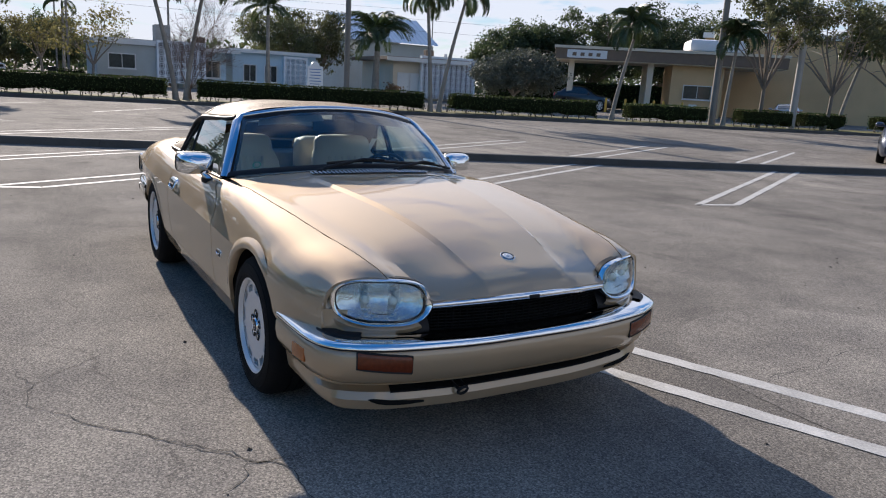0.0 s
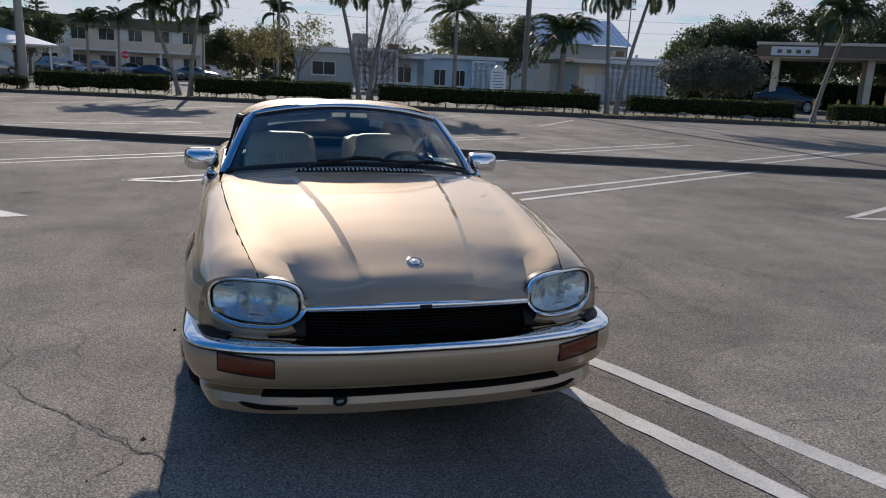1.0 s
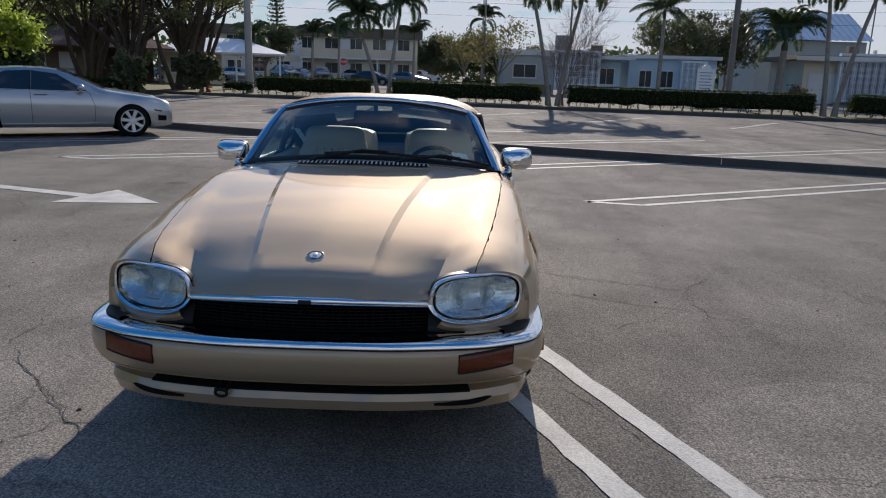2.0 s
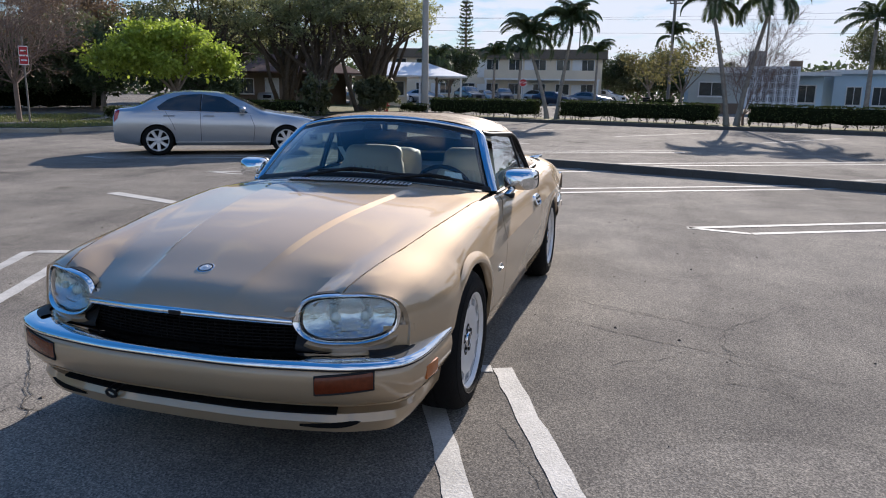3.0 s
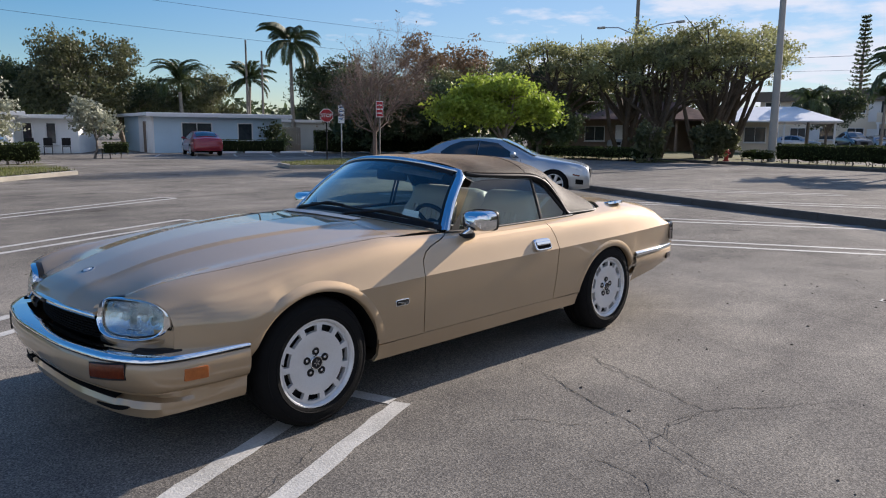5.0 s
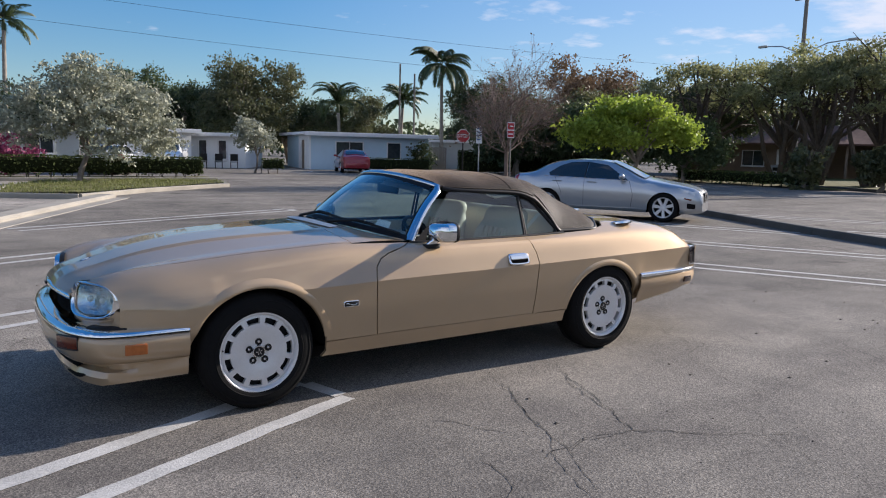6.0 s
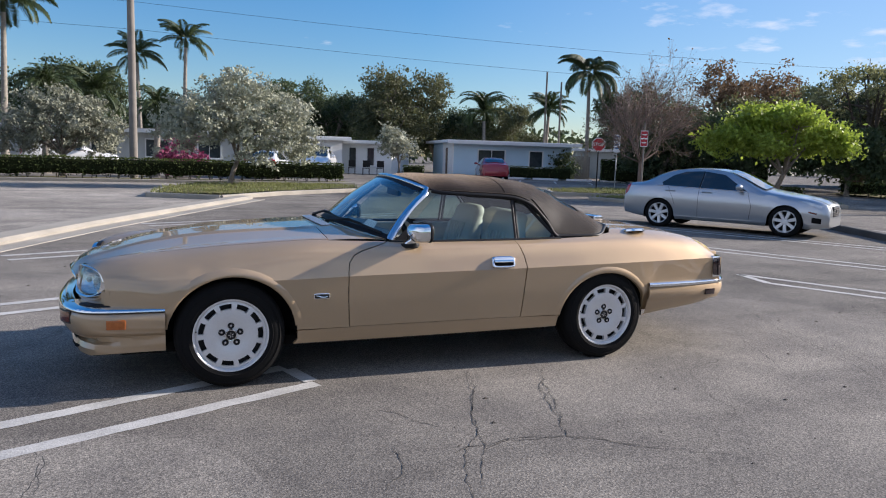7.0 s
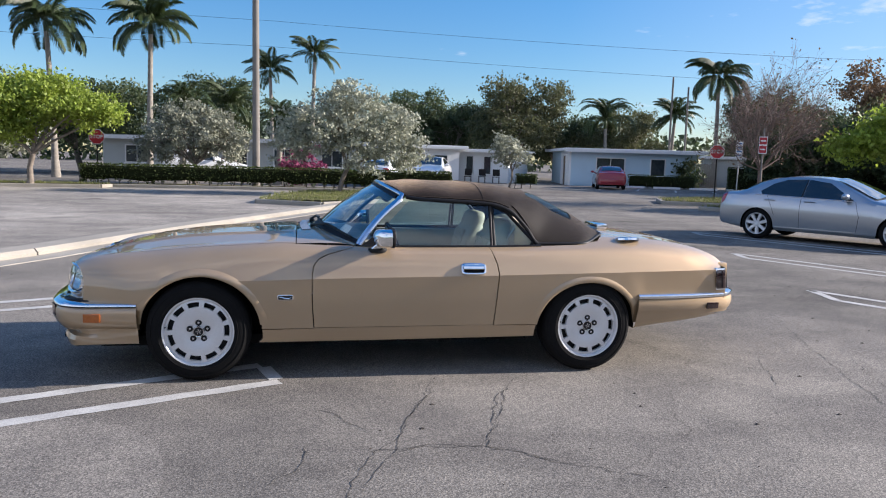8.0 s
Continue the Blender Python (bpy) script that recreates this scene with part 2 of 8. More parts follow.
M["oakbark"] = mat("dark_oak_bark", (0.085, 0.070, 0.056), 0.95, 0.0, 0.35, 6.0, 40.0, 0.6, spec=0.2)
M["bark"] = mat("grey_bark", (0.20, 0.17, 0.14), 0.95, 0.0, 0.35, 6.0, 40.0, 0.6, spec=0.2)
M["palmbark"] = mat("palm_bark", (0.26, 0.235, 0.20), 0.95, 0.0, 0.30, 5.0, 30.0, 0.6, spec=0.2)
M["hedge"] = mat("hedge_leaves", (0.052, 0.070, 0.022), 0.8, 0.0, 0.4, 3.0, 30.0, rand=0.35, sub=0.22, spec=0.15)
M["dark_leaf"] = mat("dark_leaves", (0.062, 0.085, 0.034), 0.6, 0.0, 0.4, 1.0, 20.0, rand=0.45, sub=0.35)
M["oak_leaf"] = mat("dark_oak_leaves", (0.215, 0.222, 0.098), 0.6, 0.0, 0.4, 1.0, 20.0, rand=0.5, sub=0.5)
M["olive_leaf"] = mat("olive_leaves", (0.105, 0.112, 0.048), 0.6, 0.0, 0.4, 1.0, 20.0, rand=0.45, sub=0.4)
M["lime_leaf"] = mat("lime_leaves", (0.28, 0.36, 0.05), 0.55, 0.0, 0.35, 1.0, 20.0, rand=0.35, sub=0.45)
M["silver_leaf"] = mat("silver_leaves", (0.31, 0.322, 0.238), 0.7, 0.0, 0.3, 1.0, 20.0, rand=0.35, sub=0.2)
M["brown_leaf"] = mat("dry_leaves", (0.19, 0.125, 0.070), 0.8, 0.0, 0.35, 1.0, 20.0, rand=0.35, sub=0.25)
M["twig"] = mat("bare_twigs", (0.17, 0.125, 0.105), 0.9, 0.0, 0.25, 4.0)
M["flower"] = mat("magenta_flowers", (0.26, 0.05, 0.12), 0.7, 0.0, 0.3, 4.0, rand=0.3, sub=0.25)
M["frond"] = mat("palm_fronds", (0.055, 0.080, 0.026), 0.5, 0.0, 0.3, 2.0, 20.0, rand=0.3, sub=0.25)
# hedge core, coloured near black to paint the shade between leaves
M["core"] = mat("painted_hedge_shade", (0.018, 0.022, 0.010), 1.0, 0.0, 0.4, 6.0, spec=0.0)
M["blade"] = mat("grass_blades", (0.17, 0.185, 0.055), 0.8, 0.0, 0.35, 2.0, rand=0.35, sub=0.2)

# ---- helpers for building ----


def mesh_of(name, verts, faces, material, sharp=None):
    me = bpy.data.meshes.new(name)
    me.from_pydata([tuple(v) for v in verts], [], faces)
    me.validate()
    if material:
        me.materials.append(M[material])
    if sharp is not None:
        me.polygons.foreach_set("use_smooth", [True] * len(me.polygons))
        me.set_sharp_from_angle(angle=radians(sharp))
    return me


def fix(bm):
    bmesh.ops.recalc_face_normals(bm, faces=bm.faces)
    return bm


def part(name, bm, material, parent=None, label="", sharp=35):
    """Links a bmesh as one mesh object under a thing or a part."""
    me = bpy.data.meshes.new(name)
    bm.to_mesh(me)
    bm.free()
    me.materials.append(M[material])
    if sharp:
        me.polygons.foreach_set("use_smooth", [True] * len(me.polygons))
        me.set_sharp_from_angle(angle=radians(sharp))
    ob = new(name, me)
    ob.parent = parent
    return tagged(ob, label)


def share(name, me, parent, m=None, label=""):
    ob = new(name, me)
    ob.parent = parent
    if m is not None:
        ob.matrix_basis = m
    return tagged(ob, label)


def thing(name, label, category, group="", m=None):
    ob = new(name)
    if m is not None:
        ob.matrix_basis = m
    return tagged(ob, label, category, group)


def box(bm, lo, hi, bevel=0.0, m=None):
    r = bmesh.ops.create_cube(bm, size=1.0)
    vs = r["verts"]
    for v in vs:
        v.co = Vector([(lo[k] + hi[k]) / 2 + v.co[k] * (hi[k] - lo[k]) for k in range(3)])
    if bevel:
        es = list({e for v in vs for e in v.link_edges})
        q = bmesh.ops.bevel(bm, geom=es, offset=bevel, segments=2, affect="EDGES", profile=0.6)
        vs = list({v for f in q["faces"] for v in f.verts} | {v for v in vs if v.is_valid})
    if m is not None:
        bmesh.ops.transform(bm, matrix=m, verts=vs)
    return vs


def boxes(*lohis, bevel=0.0, m=None):
    bm = bmesh.new()
    for lo, hi in lohis:
        box(bm, lo, hi, bevel, m)
    return bm


def tube(bm, pts, radii, seg=8, cap=True):
    """A tapered tube along points."""
    pts = [Vector(p) for p in pts]
    rings = []
    for i, p in enumerate(pts):
        d = (pts[min(i + 1, len(pts) - 1)] - pts[max(i - 1, 0)]).normalized()
        a = d.orthogonal().normalized() if i == 0 else (a - a.dot(d) * d).normalized()
        b = d.cross(a)
        r = radii[i] if hasattr(radii, "__len__") else radii
        rings.append([bm.verts.new(p + r * (math.cos(k * math.tau / seg) * a + math.sin(k * math.tau / seg) * b)) for k in range(seg)])
    for r1, r2 in zip(rings, rings[1:]):
        for k in range(seg):
            bm.faces.new((r1[k], r1[(k + 1) % seg], r2[(k + 1) % seg], r2[k]))
    if cap:
        bm.faces.new(rings[0][::-1])
        bm.faces.new(rings[-1])
    return bm


def lathe(bm, prof, seg=48, axis="y", closed=False, centre=(0, 0, 0)):
    """Turns a profile of (radius, height along the axis) round the axis."""
    rings = []
    for r, h in prof:
        ring = []
        for k in range(seg):
            a = k * math.tau / seg
            c, s = r * math.cos(a), r * math.sin(a)
            co = (c, h, s) if axis == "y" else (c, s, h) if axis == "z" else (h, c, s)
            ring.append(bm.verts.new(Vector(co) + Vector(centre)))
        rings.append(ring)
    pairs = list(zip(rings, rings[1:])) + ([(rings[-1], rings[0])] if closed else [])
    for r1, r2 in pairs:
        for k in range(seg):
            bm.faces.new((r1[k], r1[(k + 1) % seg], r2[(k + 1) % seg], r2[k]))
    return rings


def grid(bm, rows, close_u=False, close_v=False):
    """Faces over a grid of points."""
    vs = [[bm.verts.new(p) for p in row] for row in rows]
    nu, nv = len(vs), len(vs[0])
    for i in range(nu if close_u else nu - 1):
        for j in range(nv if close_v else nv - 1):
            q = (vs[i][j], vs[(i + 1) % nu][j], vs[(i + 1) % nu][(j + 1) % nv], vs[i][(j + 1) % nv])
            bm.faces.new(q)
    return vs


def curve_at(table, x):
    """A smooth value at x from rows of (x, value), with no overshoot."""
    t = sorted(table)
    xs, ys = [a for a, _ in t], [b for _, b in t]
    if x <= xs[0]:
        return ys[0]
    if x >= xs[-1]:
        return ys[-1]
    d = [(ys[i + 1] - ys[i]) / (xs[i + 1] - xs[i]) for i in range(len(xs) - 1)]
    m = [d[0]] + [0 if d[i - 1] * d[i] <= 0 else 2 * d[i - 1] * d[i] / (d[i - 1] + d[i]) for i in range(1, len(d))] + [d[-1]]
    i = max(k for k in range(len(d)) if xs[k] <= x)
    h = xs[i + 1] - xs[i]
    u = (x - xs[i]) / h
    return (ys[i] * (1 + 2 * u) * (1 - u) ** 2 + h * m[i] * u * (1 - u) ** 2 + ys[i + 1] * u * u * (3 - 2 * u) + h * m[i + 1] * u * u * (u - 1))


def spline(pts, subs, sharp=()):
    """Catmull-Rom through 3D points, broken at the sharp ones."""
    pts = [Vector(p) for p in pts]
    out = []
    for i in range(len(pts) - 1):
        p1, p2 = pts[i], pts[i + 1]
        p0 = pts[i - 1] if i > 0 and i not in sharp else p1 + (p1 - p2)
        p3 = pts[i + 2] if i + 2 < len(pts) and i + 1 not in sharp else p2 + (p2 - p1)
        n = subs[i] if hasattr(subs, "__len__") else subs
        for k in range(n):
            u = k / n
            out.append(0.5 * ((2 * p1) + (p2 - p0) * u + (2 * p0 - 5 * p1 + 4 * p2 - p3) * u * u + (3 * p1 - p0 - 3 * p2 + p3) * u ** 3))
    return out + [pts[-1]]


def mirror_bm(bm):
    """The same shape on the other side of the centre plane."""
    c = bm.copy()
    for v in c.verts:
        v.co.y = -v.co.y
    bmesh.ops.reverse_faces(c, faces=c.faces)
    return c


def both(name, bm, material, parent, label="", sharp=35):
    c = mirror_bm(bm)
    return part(name, bm, material, parent, label, sharp), part(name, c, material, parent, label, sharp)

# ---- ground, markings, kerbs ----
bm = bmesh.new()
grid(bm, [[Vector((x, y, 0)) for y in (-900, -200, -60, -20, 20, 60, 200, 900)] for x in (-900, -200, -60, -20, 20, 60, 200, 900)])
tagged(part("ground", bm, "asphalt", None, "", 0), "worn grey asphalt of the parking lot and street", "asphalt", kind="structure")


# paler surface of the drive beyond the kerb
bm = bmesh.new()
bm.faces.new([bm.verts.new((x, y, .003)) for x, y in ((40, 10), (4.6, -2.2), (3.1, -5.2), (1.65, -8.9), (-.35, -13.3), (-1.9, -16.6), (-6, -24.0), (-9, -26.2), (40, -26.2))])
tagged(part("drive", fix(bm), "pale_drive", None, "", 0), "pale sunlit asphalt of the drive", "drive", kind="structure")
# washed patch with a curved edge
bm = bmesh.new()
bm.faces.new([bm.verts.new((1.18 + 1.22 * math.cos(a) + .05 * math.sin(3 * a), 2.55 + 1.22 * math.sin(a) + .05 * math.cos(4 * a), .0022)) for a in (k * math.tau / 40 for k in range(40))])
tagged(part("washed_patch", bm, "washed", None, "", 0), "paler washed patch in the grey asphalt", "stain", kind="structure")


def stripe(name, pts, width, label="worn white parking line painted on asphalt", z=.004):
    """A painted line of short lengths with ragged, worn edges."""
    rnd = random.Random(round(pts[0][0] * 97 + pts[0][1] * 31))
    bm = bmesh.new()
    for a, b in zip(pts, pts[1:]):
        a, b = Vector((*a, z)), Vector((*b, z))
        d = (b - a).normalized()
        n = Vector((-d.y, d.x, 0))
        steps = max(2, int((b - a).length / .12))
        rows = []
        for k in range(steps + 1):
            p = a + (b - a) * k / steps
            j = [rnd.gauss(0, .0035) for _ in range(2)]
            rows.append([p + n * (width / 2 + j[0]), p - n * (width / 2 + j[1])])
        grid(bm, rows)
    return tagged(part(name, bm, "line", None, "", 0), label, "marking", "parking lines", "structure")


LINE_F = Vector((.92, .392))          # lines of the row in which the convertible stands
LINE_B = Vector((-.462, .887))        # lines of the row across the aisle
for k in range(-1, 4):
    o = Vector((-.50, .93)) + k * Vector((-1.545, -4.08))
    n = Vector((-LINE_F.y, LINE_F.x))
    far = 6.2
    stripe("parking_line", [tuple(o), tuple(o + LINE_F * far)], .105)
    o2 = o - n * .41 + LINE_F * -.02
    stripe("parking_line", [tuple(o2), tuple(o2 + LINE_F * far)], .105)
    stripe("parking_line", [tuple(o - n * .052), tuple(o2 + n * .052)], .10)
for k, o in enumerate(((-2.4, 10.8), (-3.74, 6.43), (-5.20, 2.05), (-6.66, -2.14), (-7.85, -5.66), (-9.22, -9.43))):
    o = Vector(o)
    n = Vector((-LINE_B.y, LINE_B.x))
    stripe("parking_line", [tuple(o), tuple(o + LINE_B * 7.0)], .10)
    o2 = o - n * .41 + LINE_B * .50
    stripe("parking_line", [tuple(o2), tuple(o2 + LINE_B * 6.9)], .10)
    stripe("parking_line", [tuple(o), tuple(o2)], .10)
for k in range(-3, 6):
    o = Vector((-12.2, .6)) + k * Vector((1.30, 4.1))
    if k == -3:
        continue
    n = Vector((-LINE_B.y, LINE_B.x))
    stripe("parking_line", [tuple(o + LINE_B * .3), tuple(o + LINE_B * 6.4)], .10)
    stripe("parking_line", [tuple(o - n * .5 + LINE_B * .3), tuple(o - n * .5 + LINE_B * 6.4)], .10)
for k in range(6):
    o = Vector((-29.6 + 1.18 * k, -9.0 + 4.2 * k))
    stripe("parking_line", [tuple(o), tuple(o + Vector((4.2, -3.2)))], .10)
# arrow in the aisle
ax = Vector((.32, .947))
an = Vector((-ax.y, ax.x))
tip = Vector((-4.22, -2.62))
bm = bmesh.new()
for poly in ([tip, tip - ax * 1.0 + an * .47, tip - ax * 1.0 - an * .47], [tip - ax * 1.0 + an * .09, tip - ax * 2.9 + an * .09, tip - ax * 2.9 - an * .09, tip - ax * 1.0 - an * .09]):
    bm.faces.new([bm.verts.new((*p, .004)) for p in poly])
tagged(part("lane_arrow", fix(bm), "line", None, "", 0), "white painted direction arrow on asphalt", "marking", kind="structure")


def crack(pts, width=.0058):
    """A wandering crack in the asphalt."""
    rnd = random.Random(round(pts[0][0] * 131 + pts[0][1] * 57))
    line = []
    for a, b in zip(pts, pts[1:]):
        a, b = Vector((*a, 0)), Vector((*b, 0))
        n = max(3, int((b - a).length / .035))
        off = 0.0
        d = (b - a).normalized()
        s = Vector((-d.y, d.x, 0))
        for k in range(n):
            off = .86 * off + rnd.gauss(0, .011)
            line.append(a + (b - a) * k / n + s * off * math.sin(math.pi * k / n) ** .5)
    line.append(Vector((*pts[-1], 0)))
    rows = []
    for i, p in enumerate(line):
        d = (line[min(i + 1, len(line) - 1)] - line[max(i - 1, 0)]).normalized()
        w = width * max(.12, rnd.uniform(.25, 1.2) * min(1, 6 * min(i, len(line) - 1 - i) / len(line) + .3)) / 2
        s = Vector((-d.y, d.x, 0)) * w
        rows.append([p + s + Vector((0, 0, .0025)), p - s + Vector((0, 0, .0025))])
    bm = bmesh.new()
    grid(bm, rows)
    tagged(part("crack", bm, "crack", None, "", 0), "dark branching crack in the asphalt", "crack", "asphalt cracks", "structure")


NEAR_CRACKS = (
    ((-0.7, -1.83), (-0.45, -1.76), (-0.21, -1.8), (0.06, -1.59), (0.42, -1.26), (0.64, -1.08), (0.7, -0.73)),
    ((0.64, -1.08), (0.81, -1.23)),
    ((-0.45, -1.76), (-0.74, -1.42)),
    ((0.87, 2.84), (0.81, 2.48), (0.92, 2.04), (0.94, 1.38)),
    ((0.63, -1.07), (0.81, -0.94), (1.02, -0.94)),
    ((0.0, -1.67), (0.32, -1.33), (0.63, -1.07), (0.7, -0.86)),
)
SIDE_CRACKS = (
    ((-2.06, 0.98), (-1.83, 1.34), (-1.68, 1.87), (-1.56, 2.13), (-1.78, 2.3), (-2.01, 2.41)),
    ((-1.56, 2.13), (-1.24, 2.08), (-0.91, 2.17)),
    ((-1.48, 0.98), (-1.18, 1.79), (-0.75, 2.8)),
    ((-0.7, 1.45), (-0.9, 1.74), (-1.02, 1.88)),
    ((-0.68, 1.99), (-0.49, 2.46)),
    ((-4.85, 0.7), (-4.19, 2.07), (-3.74, 3.58)),
    ((0.14, 1.04), (0.33, 1.16), (0.69, 1.33)),
    ((-1.91, 1.2), (-1.69, 1.87), (-1.58, 2.11)),
    ((-1.07, 2.16), (-1.26, 2.07), (-1.57, 2.13), (-2.01, 2.44), (-2.28, 2.66)),
    ((-1.47, 1.12), (-0.9, 2.56)),
    ((-4.05, 0.71), (-3.75, 1.34)),
    ((-5.13, -0.65), (-4.16, 1.89)),
    ((0.9, 1.66), (0.88, 2.07)),
)
for line in NEAR_CRACKS + SIDE_CRACKS:
    crack(line)


def kerb(name, pts, width, height, material, label, closed=False, bevel=.02):
    """A kerb of cast lengths along a line; the joints are open."""
    holder = tagged(new(name), label, "kerb", kind="structure")
    line = [Vector((*p, 0)) for p in pts]
    if closed:
        line.append(line[0])
    for a, b in zip(line, line[1:]):
        n = max(1, round((b - a).length / 3.0))
        for k in range(n):
            p, q = a + (b - a) * k / n, a + (b - a) * (k + 1) / n
            d = (q - p).normalized()
            s = Vector((-d.y, d.x, 0)) * width / 2
            p, q = p + d * .004, q - d * .004
            bm = bmesh.new()
            prof = [(1, 0), (1, height - bevel), (1 - 2 * bevel / width, height), (-1 + 2 * bevel / width, height), (-1, height - bevel), (-1, 0)]
            rows = [[e + s * o + Vector((0, 0, z)) for o, z in prof] for e in (p, q)]
            vs = grid(bm, rows)
            bm.faces.new(vs[0])
            bm.faces.new(vs[1][::-1])
            part("kerb_stone", fix(bm), material, holder, "", 0)
    return holder


kerb("median_kerb", [(-15.4, -9.7), (-14.0, -6.8), (-12.3, -3.1), (-11.35, -.4), (-9.5, 5.1), (-7.4, 11.2), (-4.4, 20.0), (.4, 34.0)], .20, .14, "kerbdark", "dark weathered concrete kerb between two parking rows")
ISLAND = [(4.6, -2.2), (3.1, -5.2), (1.65, -8.9), (-.35, -13.3), (-1.9, -16.6)]
kerb("island_kerb", ISLAND, .48, .10, "concrete", "low pale concrete kerb along the drive", bevel=.05)
bm = bmesh.new()
rows = []
for k, p in enumerate(ISLAND):
    d = (Vector(ISLAND[min(k + 1, 4)]) - Vector(ISLAND[max(k - 1, 0)])).normalized()
    n = Vector((d.y, -d.x))
    rows.append([Vector((p[0] + n.x * o, p[1] + n.y * o, z)) for o, z in ((.17, .012), (.38, .005), (.60, .010), (.61, -.02))])
grid(bm, rows)
tagged(part("gutter", bm, "concrete", None, "", 0), "flat pale concrete gutter beside a kerb", "gutter", kind="structure")


def island(name, poly, label, kerb_w=.16):
    bm = bmesh.new()
    c = sum((Vector((*p, 0)) for p in poly), Vector()) / len(poly)
    ins = [Vector((*p, 0)).lerp(c, .06) for p in poly]
    bm.faces.new([bm.verts.new((p.x, p.y, .12)) for p in ins])
    bmesh.ops.triangulate(bm, faces=bm.faces[:])
    bmesh.ops.subdivide_edges(bm, edges=bm.edges[:], cuts=6, use_grid_fill=True)
    for v in bm.verts:
        v.co.z += .05 * noise.noise(v.co * .8) + .03
    tagged(part(name, fix(bm), "grass", None), label, "lawn", kind="structure")
    kerb("kerb", poly, kerb_w, .13, "concrete", "pale concrete kerb round a planted island", True)
    # tufts
    rnd = random.Random(round(c.x * 7))
    pts = []
    lo, hi = [min(p[k] for p in poly) for k in (0, 1)], [max(p[k] for p in poly) for k in (0, 1)]
    tries = 0
    area = (hi[0] - lo[0]) * (hi[1] - lo[1])
    while len(pts) < min(2600, area * 70) and tries < 20000:
        tries += 1
        p = (rnd.uniform(lo[0], hi[0]), rnd.uniform(lo[1], hi[1]))
        if inside_plan(poly, *p):
            pts.append(p)
    vs, fs = [], []
    for x, y in pts:
        for _ in range(3):
            a, h, w = rnd.uniform(0, math.tau), rnd.uniform(.04, .11), rnd.uniform(.006, .012)
            dx, dy = math.cos(a), math.sin(a)
            k = len(vs)
            vs += [(x - dy * w, y + dx * w, .13), (x + dy * w, y - dx * w, .13), (x + dx * h * .5, y + dy * h * .5, .15 + h)]
            fs.append((k, k + 1, k + 2))
    tagged(new("grass", mesh_of("grass", vs, fs, "blade")), "short sunlit grass on the island", "grass", kind="stuff")


def inside_plan(poly, x, y):
    r = False
    for (x1, y1), (x2, y2) in zip(poly, poly[1:] + poly[:1]):
        if (y1 > y) != (y2 > y) and x < (x2 - x1) * (y - y1) / (y2 - y1) + x1:
            r = not r
    return r


island("lawn_island", [(.7, -17.2), (.3, -20.5), (-.8, -23.6), (-4.0, -24.6), (-6.9, -23.6), (-6.6, -21.4), (-3.2, -18.6), (-1.2, -16.2)], "green grass on a kerbed planting island")
island("lawn_island", [(-14.3, -20.6), (-15.2, -22.8), (-19.5, -24.5), (-24, -22.5), (-22, -19.5), (-18, -18.4)], "dry grass on a kerbed island by the stop sign")
island("lawn_island", [(-14.0, -17.4), (-15.0, -15.4), (-22.5, -14.0), (-23.5, -17.0), (-18, -18.0)], "shaded grass on a narrow tree island")
island("lawn_island", [(12.5, -24.8), (7.2, -25.4), (7.0, -26.2), (12.5, -26.4)], "dry grass under a lime green tree")


def lawn(poly, label, z=.10):
    bm = bmesh.new()
    bm.faces.new([bm.verts.new((*p, z)) for p in poly])
    bmesh.ops.triangulate(bm, faces=bm.faces[:])
    bmesh.ops.subdivide_edges(bm, edges=bm.edges[:], cuts=10, use_grid_fill=True)
    for v in bm.verts:
        v.co.z += .05 * noise.noise(v.co * .6)
    tagged(part("lawn", fix(bm), "grass", None), label, "lawn", kind="structure")


def street_x(y):
    """The line of the hedge row along the street."""
    return -33.4 + .28 * (y + 3.3)


lawn([(street_x(-18) + 2.2, -18), (street_x(60) + 2.2, 60), (street_x(60) - 1.7, 60), (street_x(-18) - 1.7, -18)], "strip of grass under hedge and palms")
kerb("street_kerb", [(street_x(-18) + 2.28, -18), (street_x(20) + 2.28, 20), (street_x(60) + 2.28, 60)], .16, .14, "kerbdark", "grey kerb along the hedge strip")
lawn([(9.0, -26.4), (-7.6, -26.4), (-7.6, -28.2), (9.0, -28.2)], "strip of grass under a clipped hedge")
kerb("street_kerb", [(9.0, -26.3), (-7.6, -26.3)], .16, .13, "concrete", "pale kerb along a clipped hedge")
lawn([(-33, -14), (-33, -24), (-60, -38), (-60, -22), (-45, -14)], "lawn under old shade trees", .06)

# leaf litter and grit on the asphalt
lr = random.Random(77)
vs, fs = [], []
for k in range(520):
    x, y, r = lr.uniform(-9, 3.2), lr.uniform(-7, 7), lr.choice((.004, .005, .006, .009, .013))
    if -4 < x < 1.1 and abs(y) < .92:
        continue
    n = len(vs)
    for j in range(5):
        a = j * math.tau / 5 + lr.uniform(-.3, .3)
        vs.append((x + r * 1.5 * math.cos(a), y + r * math.sin(a), .0012))
    vs.append((x, y, .002 + r * .6))
    fs += [(n + j, n + (j + 1) % 5, n + 5) for j in range(5)]
M["litter"] = mat("dry_litter", (.075, .062, .048), .9, 0.0, .5, 3.0, 40.0, rand=.4)
tagged(new("litter", mesh_of("litter", vs, fs, "litter")), "dry leaf bits and grit scattered on asphalt", "litter", kind="stuff")

# ---- the champagne convertible ----


